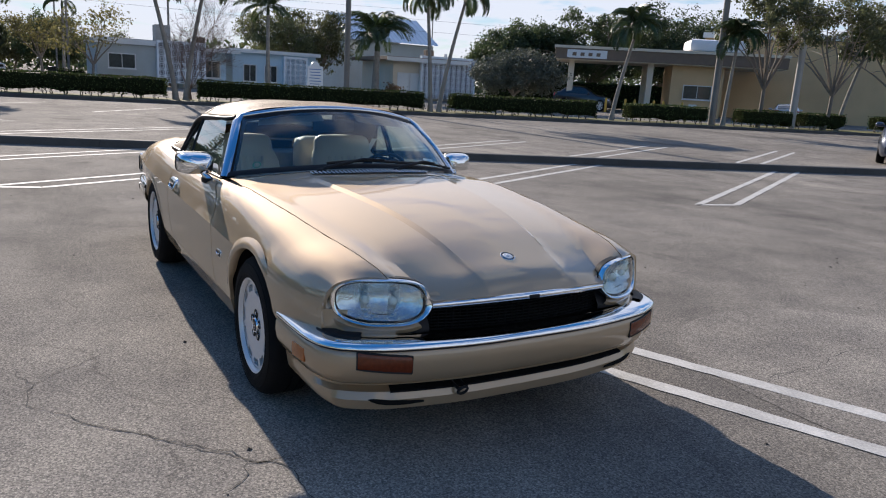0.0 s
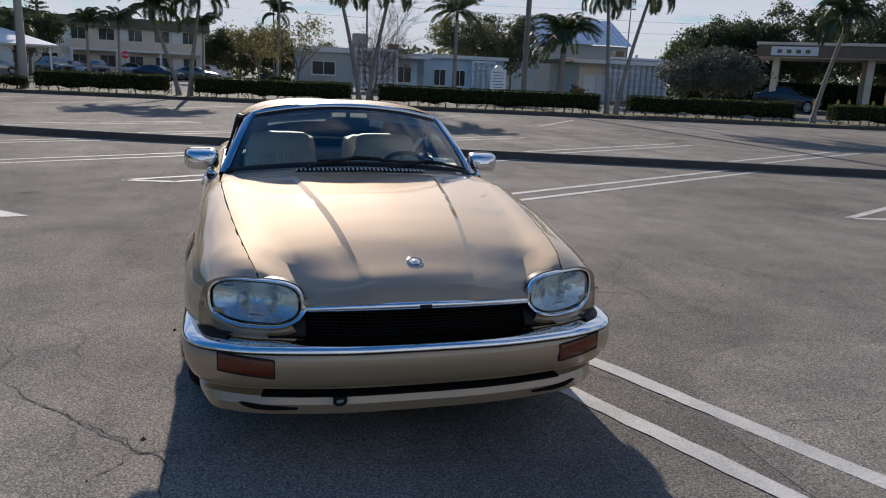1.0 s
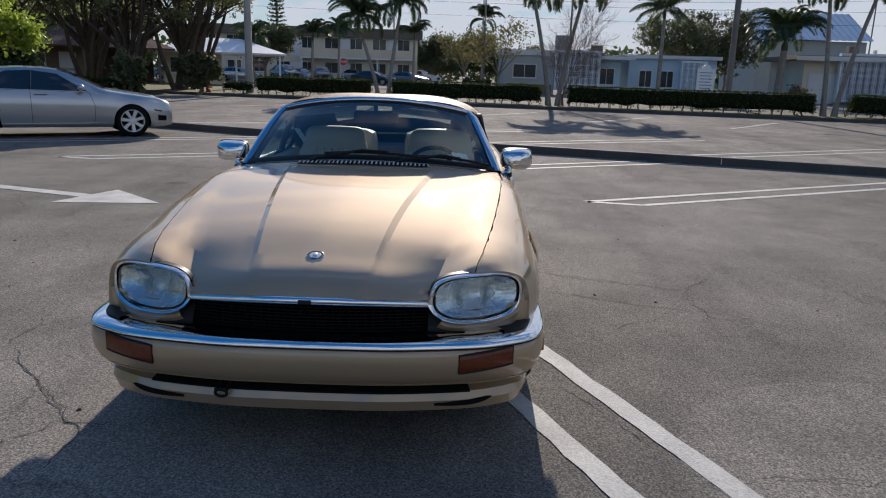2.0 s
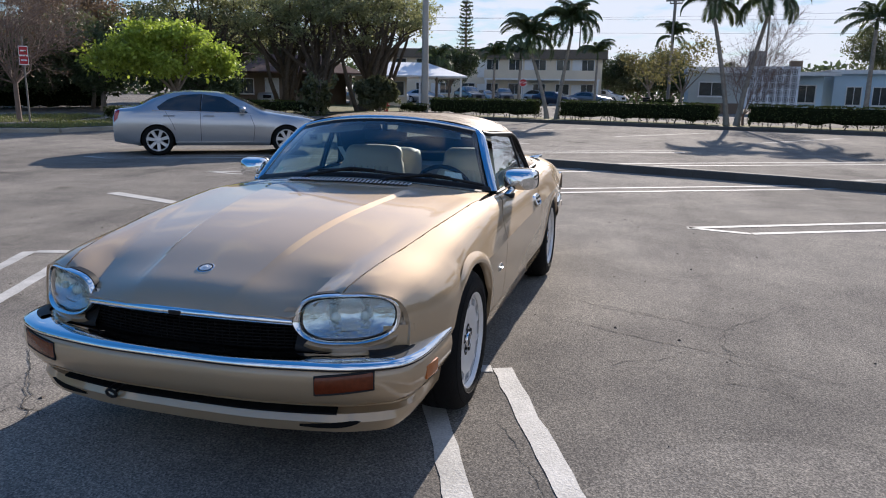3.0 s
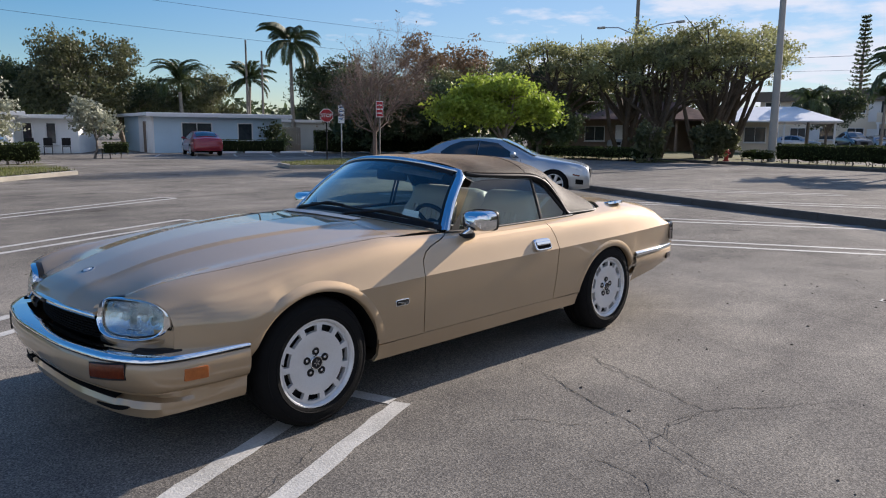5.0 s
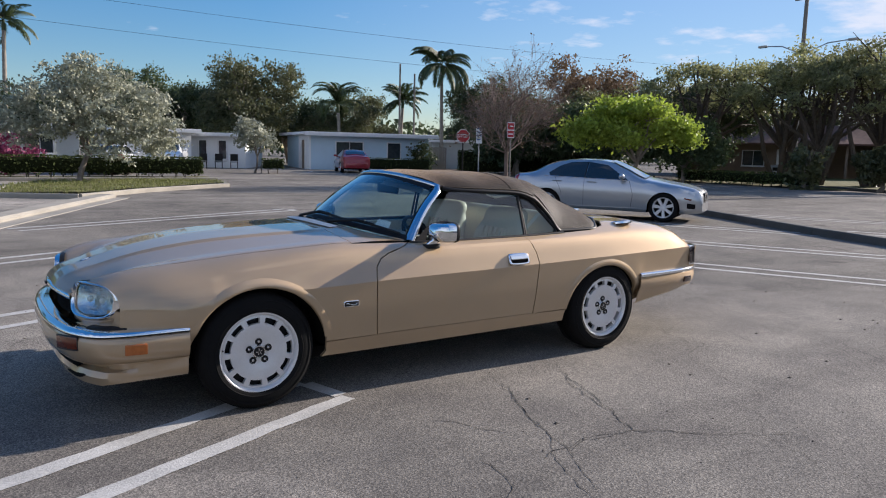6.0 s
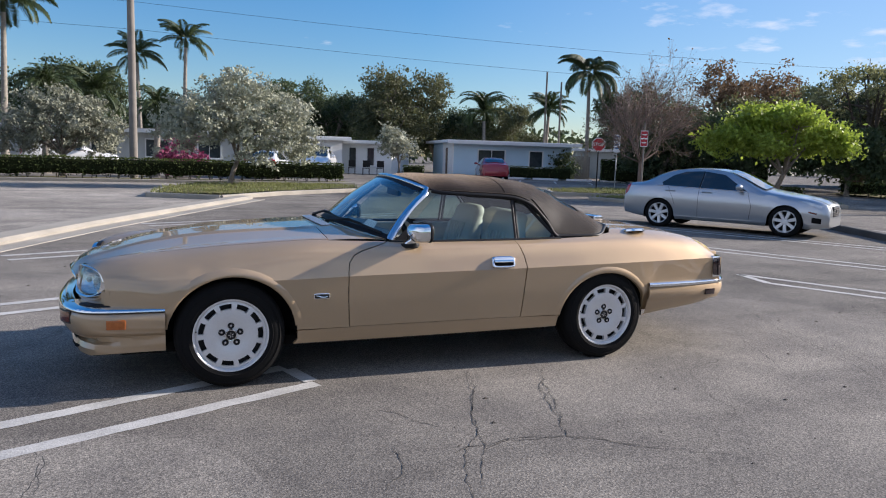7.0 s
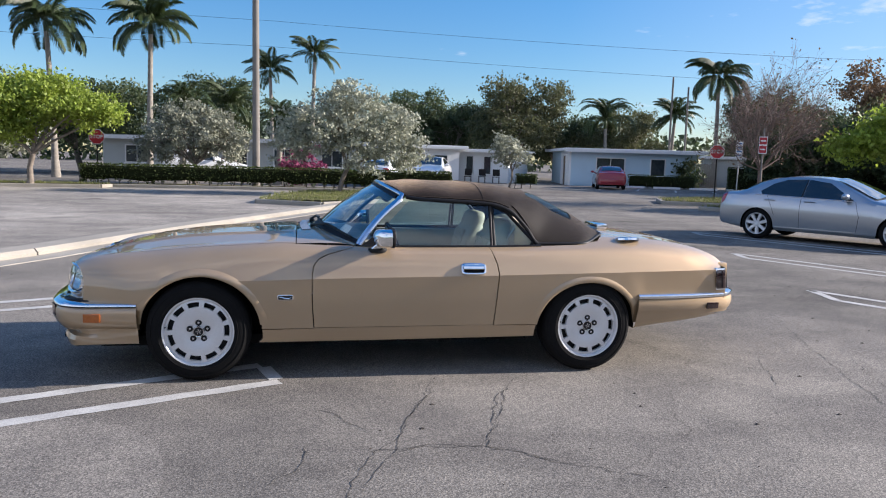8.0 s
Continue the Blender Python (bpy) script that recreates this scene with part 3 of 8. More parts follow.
def cut_poly(bm, poly, plane="xz", keep=lambda f: True):
    """Cuts the mesh along the sides of a polygon drawn in the side view (xz) or the plan (xy)."""
    n = len(poly)
    for i in range(n):
        a, b = poly[i], poly[(i + 1) % n]
        if (a[0] - b[0]) ** 2 + (a[1] - b[1]) ** 2 < 1e-10:
            continue
        lo, hi = (min(a[0], b[0]) - 0.03, min(a[1], b[1]) - 0.03), (max(a[0], b[0]) + 0.03, max(a[1], b[1]) + 0.03)
        k = 2 if plane == "xz" else 1

        def near(f):
            xs, qs = [v.co.x for v in f.verts], [v.co[k] for v in f.verts]
            return max(xs) >= lo[0] and min(xs) <= hi[0] and max(qs) >= lo[1] and min(qs) <= hi[1] and keep(f)
        fs = [f for f in bm.faces if near(f)]
        geom = fs + list({e for f in fs for e in f.edges}) + list({v for f in fs for v in f.verts})
        no = Vector((b[1] - a[1], 0, a[0] - b[0])) if plane == "xz" else Vector((b[1] - a[1], a[0] - b[0], 0))
        co = Vector((a[0], 0, a[1])) if plane == "xz" else Vector((a[0], a[1], 0))
        bmesh.ops.bisect_plane(bm, geom=geom, dist=2e-4, plane_co=co, plane_no=no.normalized())


def inside(poly, x, y):
    r = False
    for (x1, y1), (x2, y2) in zip(poly, poly[1:] + poly[:1]):
        if (y1 > y) != (y2 > y) and x < (x2 - x1) * (y - y1) / (y2 - y1) + x1:
            r = not r
    return r


def panel(src, faces_keep, gap=0.0034, flange=0.018):
    """A panel out of the whole skin: a little smaller than its hole, its edges turned in."""
    bm = src.copy()
    bm.faces.ensure_lookup_table()
    bmesh.ops.delete(bm, geom=[f for f in bm.faces if not faces_keep(f)], context="FACES")
    bm.normal_update()
    rim = [e for e in bm.edges if len(e.link_faces) == 1]
    moves = {}
    for e in rim:
        f = e.link_faces[0]
        t = (e.verts[1].co - e.verts[0].co).normalized()
        n = t.cross(f.normal)
        if n.dot(f.calc_center_median() - e.verts[0].co) < 0:
            n = -n
        for v in e.verts:
            moves.setdefault(v, []).append(n)
    for v, ns in moves.items():
        d = sum(ns, Vector())
        if d.length > 1e-6:
            v.co += d.normalized() * gap
    normals = {v: v.normal.copy() for v in moves}
    if flange:
        r = bmesh.ops.extrude_edge_only(bm, edges=rim)
        made = {v for v in r["geom"] if isinstance(v, bmesh.types.BMVert)}
        for v in made:
            src_v = min((e.other_vert(v) for e in v.link_edges if e.other_vert(v) not in made), key=lambda w: (w.co - v.co).length, default=None)
            if src_v is not None:
                v.co -= normals.get(src_v, Vector((0, 0, 1))) * flange
    return bm


# rails of the body: (x, value) along the car, front axle at 0, nose at +x, half width in y
CENTRE_Z = [(.917, .648), (.897, .680), (.842, .718), (.726, .757), (.5, .824), (.3, .862), (.1, .888), (-.1, .904), (-.3, .915), (-.6, .926), (-2.7, .940), (-3.06, .928), (-3.28, .908), (-3.5, .868), (-3.64, .815), (-3.73, .765), (-3.78, .70)]
RIDGE_Y = [(.945, .185), (.7, .215), (.3, .262), (-.15, .318), (-.6, .36), (-2.7, .36), (-3.8, .34)]
VALLEY_Y = [(.87, .415), (.70, .455), (.54, .49), (.3, .535), (-.3, .605), (-.6, .632), (-2.7, .62), (-3.3, .60), (-3.8, .58)]
VALLEY_Z = [(.87, .640), (.81, .670), (.70, .714), (.54, .770), (.3, .814), (0, .848), (-.3, .872), (-.6, .888), (-2.7, .918), (-3.1, .903), (-3.4, .868), (-3.6, .812), (-3.7, .765), (-3.78, .70)]
CREST_Y = [(.80, .572), (.66, .605), (.36, .648), (0, .688), (-.6, .732), (-.95, .738), (-1.5, .742), (-2.2, .742), (-2.86, .718), (-3.3, .700), (-3.7, .680)]
CREST_Z = [(.80, .723), (.74, .748), (.66, .769), (.52, .790), (.35, .806), (.18, .824), (0, .842), (-.17, .854), (-.34, .866), (-.51, .875), (-.8, .868), (-1.24, .858), (-1.88, .862), (-2.6, .878), (-2.86, .882), (-3.08, .873), (-3.3, .852), (-3.5, .808), (-3.6, .762), (-3.67, .73)]
SHOULDER_Y = [(.725, .722), (.5, .760), (.3, .776), (0, .796), (-.5, .812), (-1, .818), (-2.2, .820), (-2.8, .802), (-3.3, .778), (-3.68, .752)]
SHOULDER_Z = [(.725, .708), (.5, .738), (.3, .756), (0, .786), (-.5, .816), (-1, .816), (-2.2, .824), (-2.8, .834), (-3.3, .800), (-3.55, .735), (-3.68, .70)]
CREASE_Y = [(.69, .775), (.5, .825), (.3, .849), (0, .864), (-.5, .872), (-1.9, .873), (-2.6, .871), (-3, .856), (-3.5, .815), (-3.7, .792)]
CREASE_Z = [(.69, .632), (.3, .640), (0, .644), (-.45, .652), (-.7, .660), (-1.93, .681), (-2.92, .701), (-3.7, .711)]
LOWER_Y = [(.69, .780), (.5, .829), (.37, .850), (.3, .852), (-.5, .866), (-2.3, .866), (-2.9, .855), (-3.0, .840), (-3.7, .775)]
SILL_Y = [(.69, .745), (.37, .80), (-.4, .849), (-2.2, .849), (-2.96, .80), (-3.7, .73)]
SILL_Z = [(.69, .47), (.37, .40), (-.39, .332), (-2.2, .338), (-2.96, .40), (-3.7, .50)]
FOOT_Z = [(.69, .42), (.37, .32), (-.39, .240), (-2.2, .250), (-2.96, .32), (-3.7, .46)]


def rail_x(xs, front, rear):
    if xs > 0.3:
        return 0.3 + (xs - 0.3) * (front - 0.3) / 0.65
    if xs < -3.2:
        return -3.2 + (xs + 3.2) * (rear + 3.2) / -0.6
    return xs


def jag_section(xs):
    """The half section of the body at a station, from the centre line down to the sill."""
    r = curve_at
    x = [rail_x(xs, f, b) for f, b in ((.917, -3.77), (.913, -3.77), (.911, -3.77), (.868, -3.74), (.797, -3.66), (.722, -3.655), (.685, -3.66), (.69, -3.665), (.68, -3.65), (.68, -3.64))]
    step = curve_at([(.917, .002), (.8, .007), (.3, .012), (-.45, .010), (-.62, .002), (-3.8, .001)], x[1])
    zc = [r(CENTRE_Z, x[k]) for k in range(3)]
    ry = r(RIDGE_Y, x[1])
    pts = [(x[0], 0, zc[0]), (x[1], ry, zc[1] - .007), (x[2], ry + .024, zc[2] - .009 - step), (x[3], r(VALLEY_Y, x[3]), r(VALLEY_Z, x[3])),
           (x[4], r(CREST_Y, x[4]), r(CREST_Z, x[4])), (x[5], r(SHOULDER_Y, x[5]), r(SHOULDER_Z, x[5])), (x[6], r(CREASE_Y, x[6]), r(CREASE_Z, x[6])),
           (x[7], r(LOWER_Y, x[7]), .49), (x[8], r(SILL_Y, x[8]), r(SILL_Z, x[8])), (x[9], r(SILL_Y, x[9]) - .025, r(FOOT_Z, x[9]))]
    return spline(pts, (6, 2, 5, 4, 4, 5, 5, 4, 3), sharp=(1, 2, 3, 8) if xs > .2 else (1, 2, 3, 6, 8))


def arch_poly(cx, cz, rx, rz, n=26):
    return [(cx + rx * math.cos(a), cz + rz * math.sin(a)) for a in (math.pi * k / n for k in range(n + 1))] + [(cx - rx, .05), (cx + rx, .05)]


ARCH_F, ARCH_R = arch_poly(-.012, .325, .376, .355), arch_poly(-2.588, .30, .376, .335)
DOOR = [(-.716, .336), (-.704, .50), (-.702, .68), (-.712, .742), (-.745, .785), (-.80, .812), (-.975, .858), (-1.05, .92), (-1.86, .93), (-1.885, .86), (-1.925, .76), (-1.938, .69), (-1.912, .339)]
HOOD = [(.99, -.2), (.99, .55), (.88, .565)] + [(x, curve_at(CREST_Y, x)) for x in (.80, .66, .52, .36, .18, 0, -.2, -.4, -.6)] + [(-.6, -.2)]
BOOT = [(-2.84, -.2), (-2.84, .50), (-2.9, .56), (-3.3, .575), (-3.79, .55), (-3.85, .4), (-3.9, -.2)]


def jag_side_y(x, z):
    """Half width of the body at a place in the side view."""
    pts = [(curve_at(FOOT_Z, x), curve_at(SILL_Y, x) - .025), (curve_at(SILL_Z, x), curve_at(SILL_Y, x)), (.49, curve_at(LOWER_Y, x)), (curve_at(CREASE_Z, x), curve_at(CREASE_Y, x)), (curve_at(SHOULDER_Z, x), curve_at(SHOULDER_Y, x)), (curve_at(CREST_Z, x), curve_at(CREST_Y, x))]
    return curve_at(sorted(set(pts)), z)


LY, LZ = .586, .634


def lamp_x(y, z):
    """How far forward the face of a headlamp stands."""
    return .846 - 1.42 * max(0, y - .425) ** 2 - .16 * (z - .583)


def jag_body(car):
    xs = sorted(set([.95 - .65 * k / 26 for k in range(27)] + [.3 - 3.5 * k / 84 for k in range(85)] + [-3.2 - .6 * k / 16 for k in range(17)]), reverse=True)
    rows = [jag_section(x) for x in xs]
    # the skin tucks in behind the lamp surround
    for row in rows[:14]:
        for p in row:
            if abs((p.y - LY) / .170) ** 2.9 + abs((p.z - LZ) / .090) ** 2.9 < 1:
                p.x = min(p.x, lamp_x(p.y, p.z) - .022)
    bm = bmesh.new()
    grid(bm, rows)
    bm.normal_update()
    if sum(f.normal.z for f in bm.faces if f.calc_center_median().y < .3) < 0:
        bmesh.ops.reverse_faces(bm, faces=bm.faces[:])
    side = lambda f: f.calc_center_median().y > .6
    for poly in (ARCH_F, ARCH_R):
        cut_poly(bm, poly[:-2], "xz", side)
    cut_poly(bm, DOOR, "xz", side)
    cut_poly(bm, HOOD, "xy")
    cut_poly(bm, BOOT, "xy")
    cabin = [(-.6, -.1), (-.6, .738), (-.97, .746), (-1.5, .748), (-2.25, .748), (-2.52, .735), (-2.70, .68), (-2.78, .56), (-2.80, -.1)]
    cut_poly(bm, cabin, "xy")
    # the sill seam
    cut_poly(bm, [(-.45, .332), (-2.25, .338)], "xz", side)
    bmesh.ops.triangulate(bm, faces=[f for f in bm.faces if len(f.verts) > 4])

    def zone(f):
        c = f.calc_center_median()
        if c.y > .6 and (inside(ARCH_F, c.x, c.z) or inside(ARCH_R, c.x, c.z)):
            return "gone"
        if inside(HOOD, c.x, c.y):
            return "hood"
        if c.z > .80 and inside(cabin, c.x, c.y):
            return "gone"
        if inside(BOOT, c.x, c.y) and c.z > .7:
            return "boot"
        if inside(DOOR, c.x, c.z) and c.y > .7:
            return "door"
        if c.z < curve_at([(-.45, .332), (-2.25, .338)], c.x) and -2.3 < c.x < -.3:
            return "sill"
        return "wing" if c.x > -1.3 else "quarter"
    for z, name, label in (("wing", "front_wing", ""), ("door", "door", ""), ("quarter", "rear_quarter", ""), ("sill", "sill", "")):
        p = panel(bm, lambda f, z=z: zone(f) == z)
        both(name, fix(p), "paint", car, label, 15)
    for z, name in (("hood", "bonnet"), ("boot", "boot_lid")):
        half = panel(bm, lambda f, z=z: zone(f) == z, 0.0, 0)
        geom = half.verts[:] + half.edges[:] + half.faces[:]
        d = bmesh.ops.duplicate(half, geom=geom)
        vs = [g for g in d["geom"] if isinstance(g, bmesh.types.BMVert)]
        for v in vs:
            v.co.y = -v.co.y
        bmesh.ops.reverse_faces(half, faces=[g for g in d["geom"] if isinstance(g, bmesh.types.BMFace)])
        bmesh.ops.remove_doubles(half, verts=half.verts, dist=2e-4)
        p = panel(half, lambda f: True)
        half.free()
        part(name, fix(p), "paint", car, "", 20 if name == "bonnet" else 32)
    bm.free()
    # rear panel between the tail lamps
    b = boxes(((-3.79, -.60, .50), (-3.60, .60, .735)), ((-3.675, -.70, .50), (-3.60, .70, .69)), bevel=.02)
    part("rear_panel", b, "paint", car)
    # floor pan and inner shell, unlit
    b = boxes(((-2.2, -.70, .20), (.62, .70, .27)), bevel=.02)
    box(b, (-3.72, -.64, .37), (-2.9, .64, .70), .03)
    box(b, (-3.0, -.46, .22), (-2.2, .46, .60), .03)
    box(b, (.42, -.40, .30), (.78, .40, .58), .02)
    box(b, (-.58, -.62, .27), (.40, .62, .62), .02)
    part("floor_pan", b, "well", car)
    for name, (cx, cz, rx, rz) in (("front_wheel_well", (-.012, .325, .385, .363)), ("rear_wheel_well", (-2.588, .30, .385, .343))):
        b = bmesh.new()
        rows = []
        for k in range(25):
            a = math.pi * (k / 24 * 1.04 - .02)
            x, z = cx + rx * math.cos(a), cz + rz * math.sin(a)
            rows.append([Vector((x, y, z)) for y in (min(.842, jag_side_y(x, max(z, .30)) - .012), .70, .46)])
        vs = grid(b, rows)
        b.faces.new([r[2] for r in vs])
        both(name, b, "well", car, "", 60)
    # flared arch lips
    for name, (cx, cz, rx, rz) in (("front_arch_lip", (-.012, .325, .376, .355)), ("rear_arch_lip", (-2.588, .30, .376, .335))):
        b = bmesh.new()
        rows = []
        for k in range(41):
            a = math.pi * (k / 40 * .93 + .035)
            row = []
            fade = min(1, (1 - abs(2 * k / 40 - 1)) * 3.2)
            for dr, dy in ((-.008, -.03), (-.007, .002), (-.002, .0055), (.010, .0065), (.026, .004), (.044, -.003)):
                x, z = cx + (rx + dr) * math.cos(a), cz + (rz + dr) * math.sin(a)
                xx, zz = cx + (rx + max(dr, .004)) * math.cos(a), cz + (rz + max(dr, .004)) * math.sin(a)
                row.append(Vector((x, jag_side_y(xx, zz) + dy * fade, z)))
            rows.append(row)
        grid(b, rows)
        both(name, fix(b), "paint", car, "", 60)


def sweep(bm, plan, prof, scale=None):
    """Sweeps a profile of (outward, z) along a plan line; outward lies to the line's left."""
    rows = []
    for i, p in enumerate(plan):
        d = (plan[min(i + 1, len(plan) - 1)] - plan[max(i - 1, 0)])
        d.z = 0
        d.normalize()
        out = Vector((d.y, -d.x, 0))
        row = []
        for o, z in (prof(i / (len(plan) - 1)) if callable(prof) else prof):
            row.append(Vector((p.x, p.y, 0)) + out * o + Vector((0, 0, z)))
        rows.append(row)
    return grid(bm, rows), rows


def full_plan(half):
    """A line round the nose or tail from its half, which runs from the centre to the left flank."""
    h = spline([(x, y, 0) for x, y in half], 7)
    return [Vector((p.x, -p.y, 0)) for p in reversed(h[1:])] + h


NOSE = [(.968, 0), (.959, .29), (.914, .56), (.865, .69), (.795, .785), (.69, .826), (.54, .838), (.365, .842)]


def jag_bumpers(car):
    nose = full_plan(NOSE)
    front = tagged(new("front_bumper"), "champagne bumper with chrome blade and amber lamps")
    front.parent = car
    b = bmesh.new()
    sweep(b, nose, [(-.05, .50), (-.012, .492), (.006, .480), (.014, .46), (.016, .43), (.010, .39), (-.004, .358), (-.026, .342)])
    part("bumper_cover", fix(b), "paint", front, "", 40)
    b = bmesh.new()

    def skirt(u):
        c = 1 - abs(2 * u - 1)          # 0 at the arches, 1 at the nose
        tuck = min(1, c * 2.2)
        tuck = tuck ** 2
        flush = [(-.026, .342), (-.029, .330), (-.032, .305), (-.035, .285), (-.040, .262), (-.052, .240), (-.09, .228)]
        deep = [(-.026, .342), (-.095, .338), (-.110, .300), (-.062, .292), (-.050, .262), (-.064, .220), (-.10, .206)]
        return [(a + (c - a) * tuck, b + (d - b) * tuck) for (a, b), (c, d) in zip(flush, deep)]
    sweep(b, nose, skirt)
    part("front_skirt", fix(b), "paint", front, "", 34)
    # pale edge between cover and skirt
    b = bmesh.new()
    sweep(b, nose, [(-.030, .345), (-.020, .343), (-.022, .338), (-.032, .337)])
    part("edge_strip", fix(b), "paint", front, "", 30)
    b = bmesh.new()

    def blade(u):
        c = abs(2 * u - 1)
        shelf = .10 if .30 < c < .80 else .035
        return [(-.012, .4835), (.008, .4835), (.0145, .4875), (.0140, .4950), (.006, .5030), (-.010, .5085), (-.03, .5120), (-.03 - shelf * .5, .5150), (-.03 - shelf, .5160)]
    sweep(b, nose, blade)
    part("chrome_blade", fix(b), "chrome", front, "polished chrome bumper blade", 50)
    # black joint under the blade
    b = bmesh.new()
    sweep(b, nose, [(-.01, .4850), (.0105, .4842), (.0112, .4800), (-.005, .4785)])
    part("rubber_strip", fix(b), "black", front, "", 50)
    # shadow joint between the blade and the wings
    for s in (1, -1):
        b = bmesh.new()
        sweep(b, [p for p in nose if s * p.y > .69], [(-.038, .505), (-.039, .5185), (-.046, .5215), (-.085, .5220)])
        part("wing_joint", fix(b), "black", front, "", 50)
    # lower air slot, its recess lined near black as painted shade, and corner ducts
    b = bmesh.new()
    sweep(b, [p for p in nose if abs(p.y) < .60], [(-.110, .339), (-.086, .336), (-.098, .306), (-.058, .2955), (-.056, .289)])
    part("air_slot", fix(b), "well", front, "dark lower air intake", 50)
    for s in (1, -1):
        b = bmesh.new()
        sub = [p for p in nose if .43 < s * p.y < .68]

        def duct(u, s=s):
            q = u if s > 0 else 1 - u
            h = .011 * math.sin(math.pi * min(1, max(.03, q))) ** .5
            z = .247 + .018 * q ** 1.6
            return [(-.11, z - h), (-.049, z - h), (-.047, z), (-.049, z + h), (-.11, z + h)]
        sweep(b, sub, duct)
        part("corner_duct", fix(b), "well", front, "", 50)
    # turn signals in the face, markers on the flanks
    for s in (1, -1):
        b = bmesh.new()
        rows = []
        for k in range(9):
            y = .53 + .185 * k / 8
            x = curve_at([(y, x) for x, y in NOSE[:6]], y) + .003
            rows.append([Vector((x + d, s * y, z + .018 * (k / 8))) for d, z in ((0, .392), (.012, .394), (.016, .400), (.0175, .426), (.016, .455), (.012, .461), (0, .463))])
        grid(b, rows)
        lamp = part("turn_signal", fix(b), "amberdark", front, "dark amber turn signal lens", 50)
        b = bmesh.new()
        tube(b, [r[1] for r in rows] + [r[5] for r in reversed(rows)] + [rows[0][1]], .0045, 6, False)
        part("lamp_gasket", b, "black", lamp)
        b = boxes(((.572, .835 if s > 0 else -.861, .390), (.675, .861 if s > 0 else -.835, .445)), bevel=.006)
        mk = part("side_marker", b, "amber", front, "amber side marker lamp")
        for v in mk.data.vertices:
            v.co.y -= s * max(0, v.co.x - .57) * .13
    # towing eye
    b = bmesh.new()
    ring = [Vector((.925 + .008 * math.sin(a), -.300 + .020 * math.cos(a), .282 + .017 * math.sin(a))) for a in (k * math.tau / 14 for k in range(15))]
    tube(b, ring, .006, 6, False)
    tube(b, [(.86, -.282, .30), (.922, -.282, .292)], .007, 6)
    tube(b, [(.86, -.318, .30), (.922, -.318, .292)], .007, 6)
    part("towing_eye", fix(b), "black", front)

    tail = full_plan([(-3.875, 0), (-3.86, .34), (-3.81, .60), (-3.73, .72), (-3.62, .78), (-3.40, .822), (-3.15, .842), (-2.955, .850)])[::-1]
    rear = tagged(new("rear_bumper"), "champagne rear bumper with chrome blade")
    rear.parent = car
    b = bmesh.new()

    def cover(u):
        c = 1 - abs(2 * u - 1)
        low = .29 + .075 * min(1, c * 2.3)
        return [(-.05, .525), (-.01, .516), (.012, .502), (.018, .47), (.012, .435), (.006, .42), (.002, .415), (-.006, .395), (-.03, low + .02), (-.06, low)]
    sweep(b, tail, cover)
    part("bumper_cover", fix(b), "paint", rear, "", 26)
    b = bmesh.new()
    sweep(b, tail, [(-.008, .508), (.012, .511), (.019, .523), (.014, .537), (-.006, .546), (-.06, .55)])
    part("chrome_blade", fix(b), "chrome", rear, "polished chrome bumper blade", 50)
    for s in (1, -1):
        b = boxes(((-3.60, .788 if s > 0 else -.826, .428), (-3.50, .826 if s > 0 else -.788, .474)), bevel=.005)
        mk = part("side_marker", b, "smoke", rear, "dark red side marker lamp")
        for v in mk.data.vertices:
            v.co.y += s * ((v.co.x + 3.56) * .16 - .003)


def oval(u, cy, cz, ry, rz, p=2.7):
    c, s = math.cos(u), math.sin(u)
    return cy + ry * math.copysign(abs(c) ** (2 / p), c), cz + rz * math.copysign(abs(s) ** (2 / p), s)


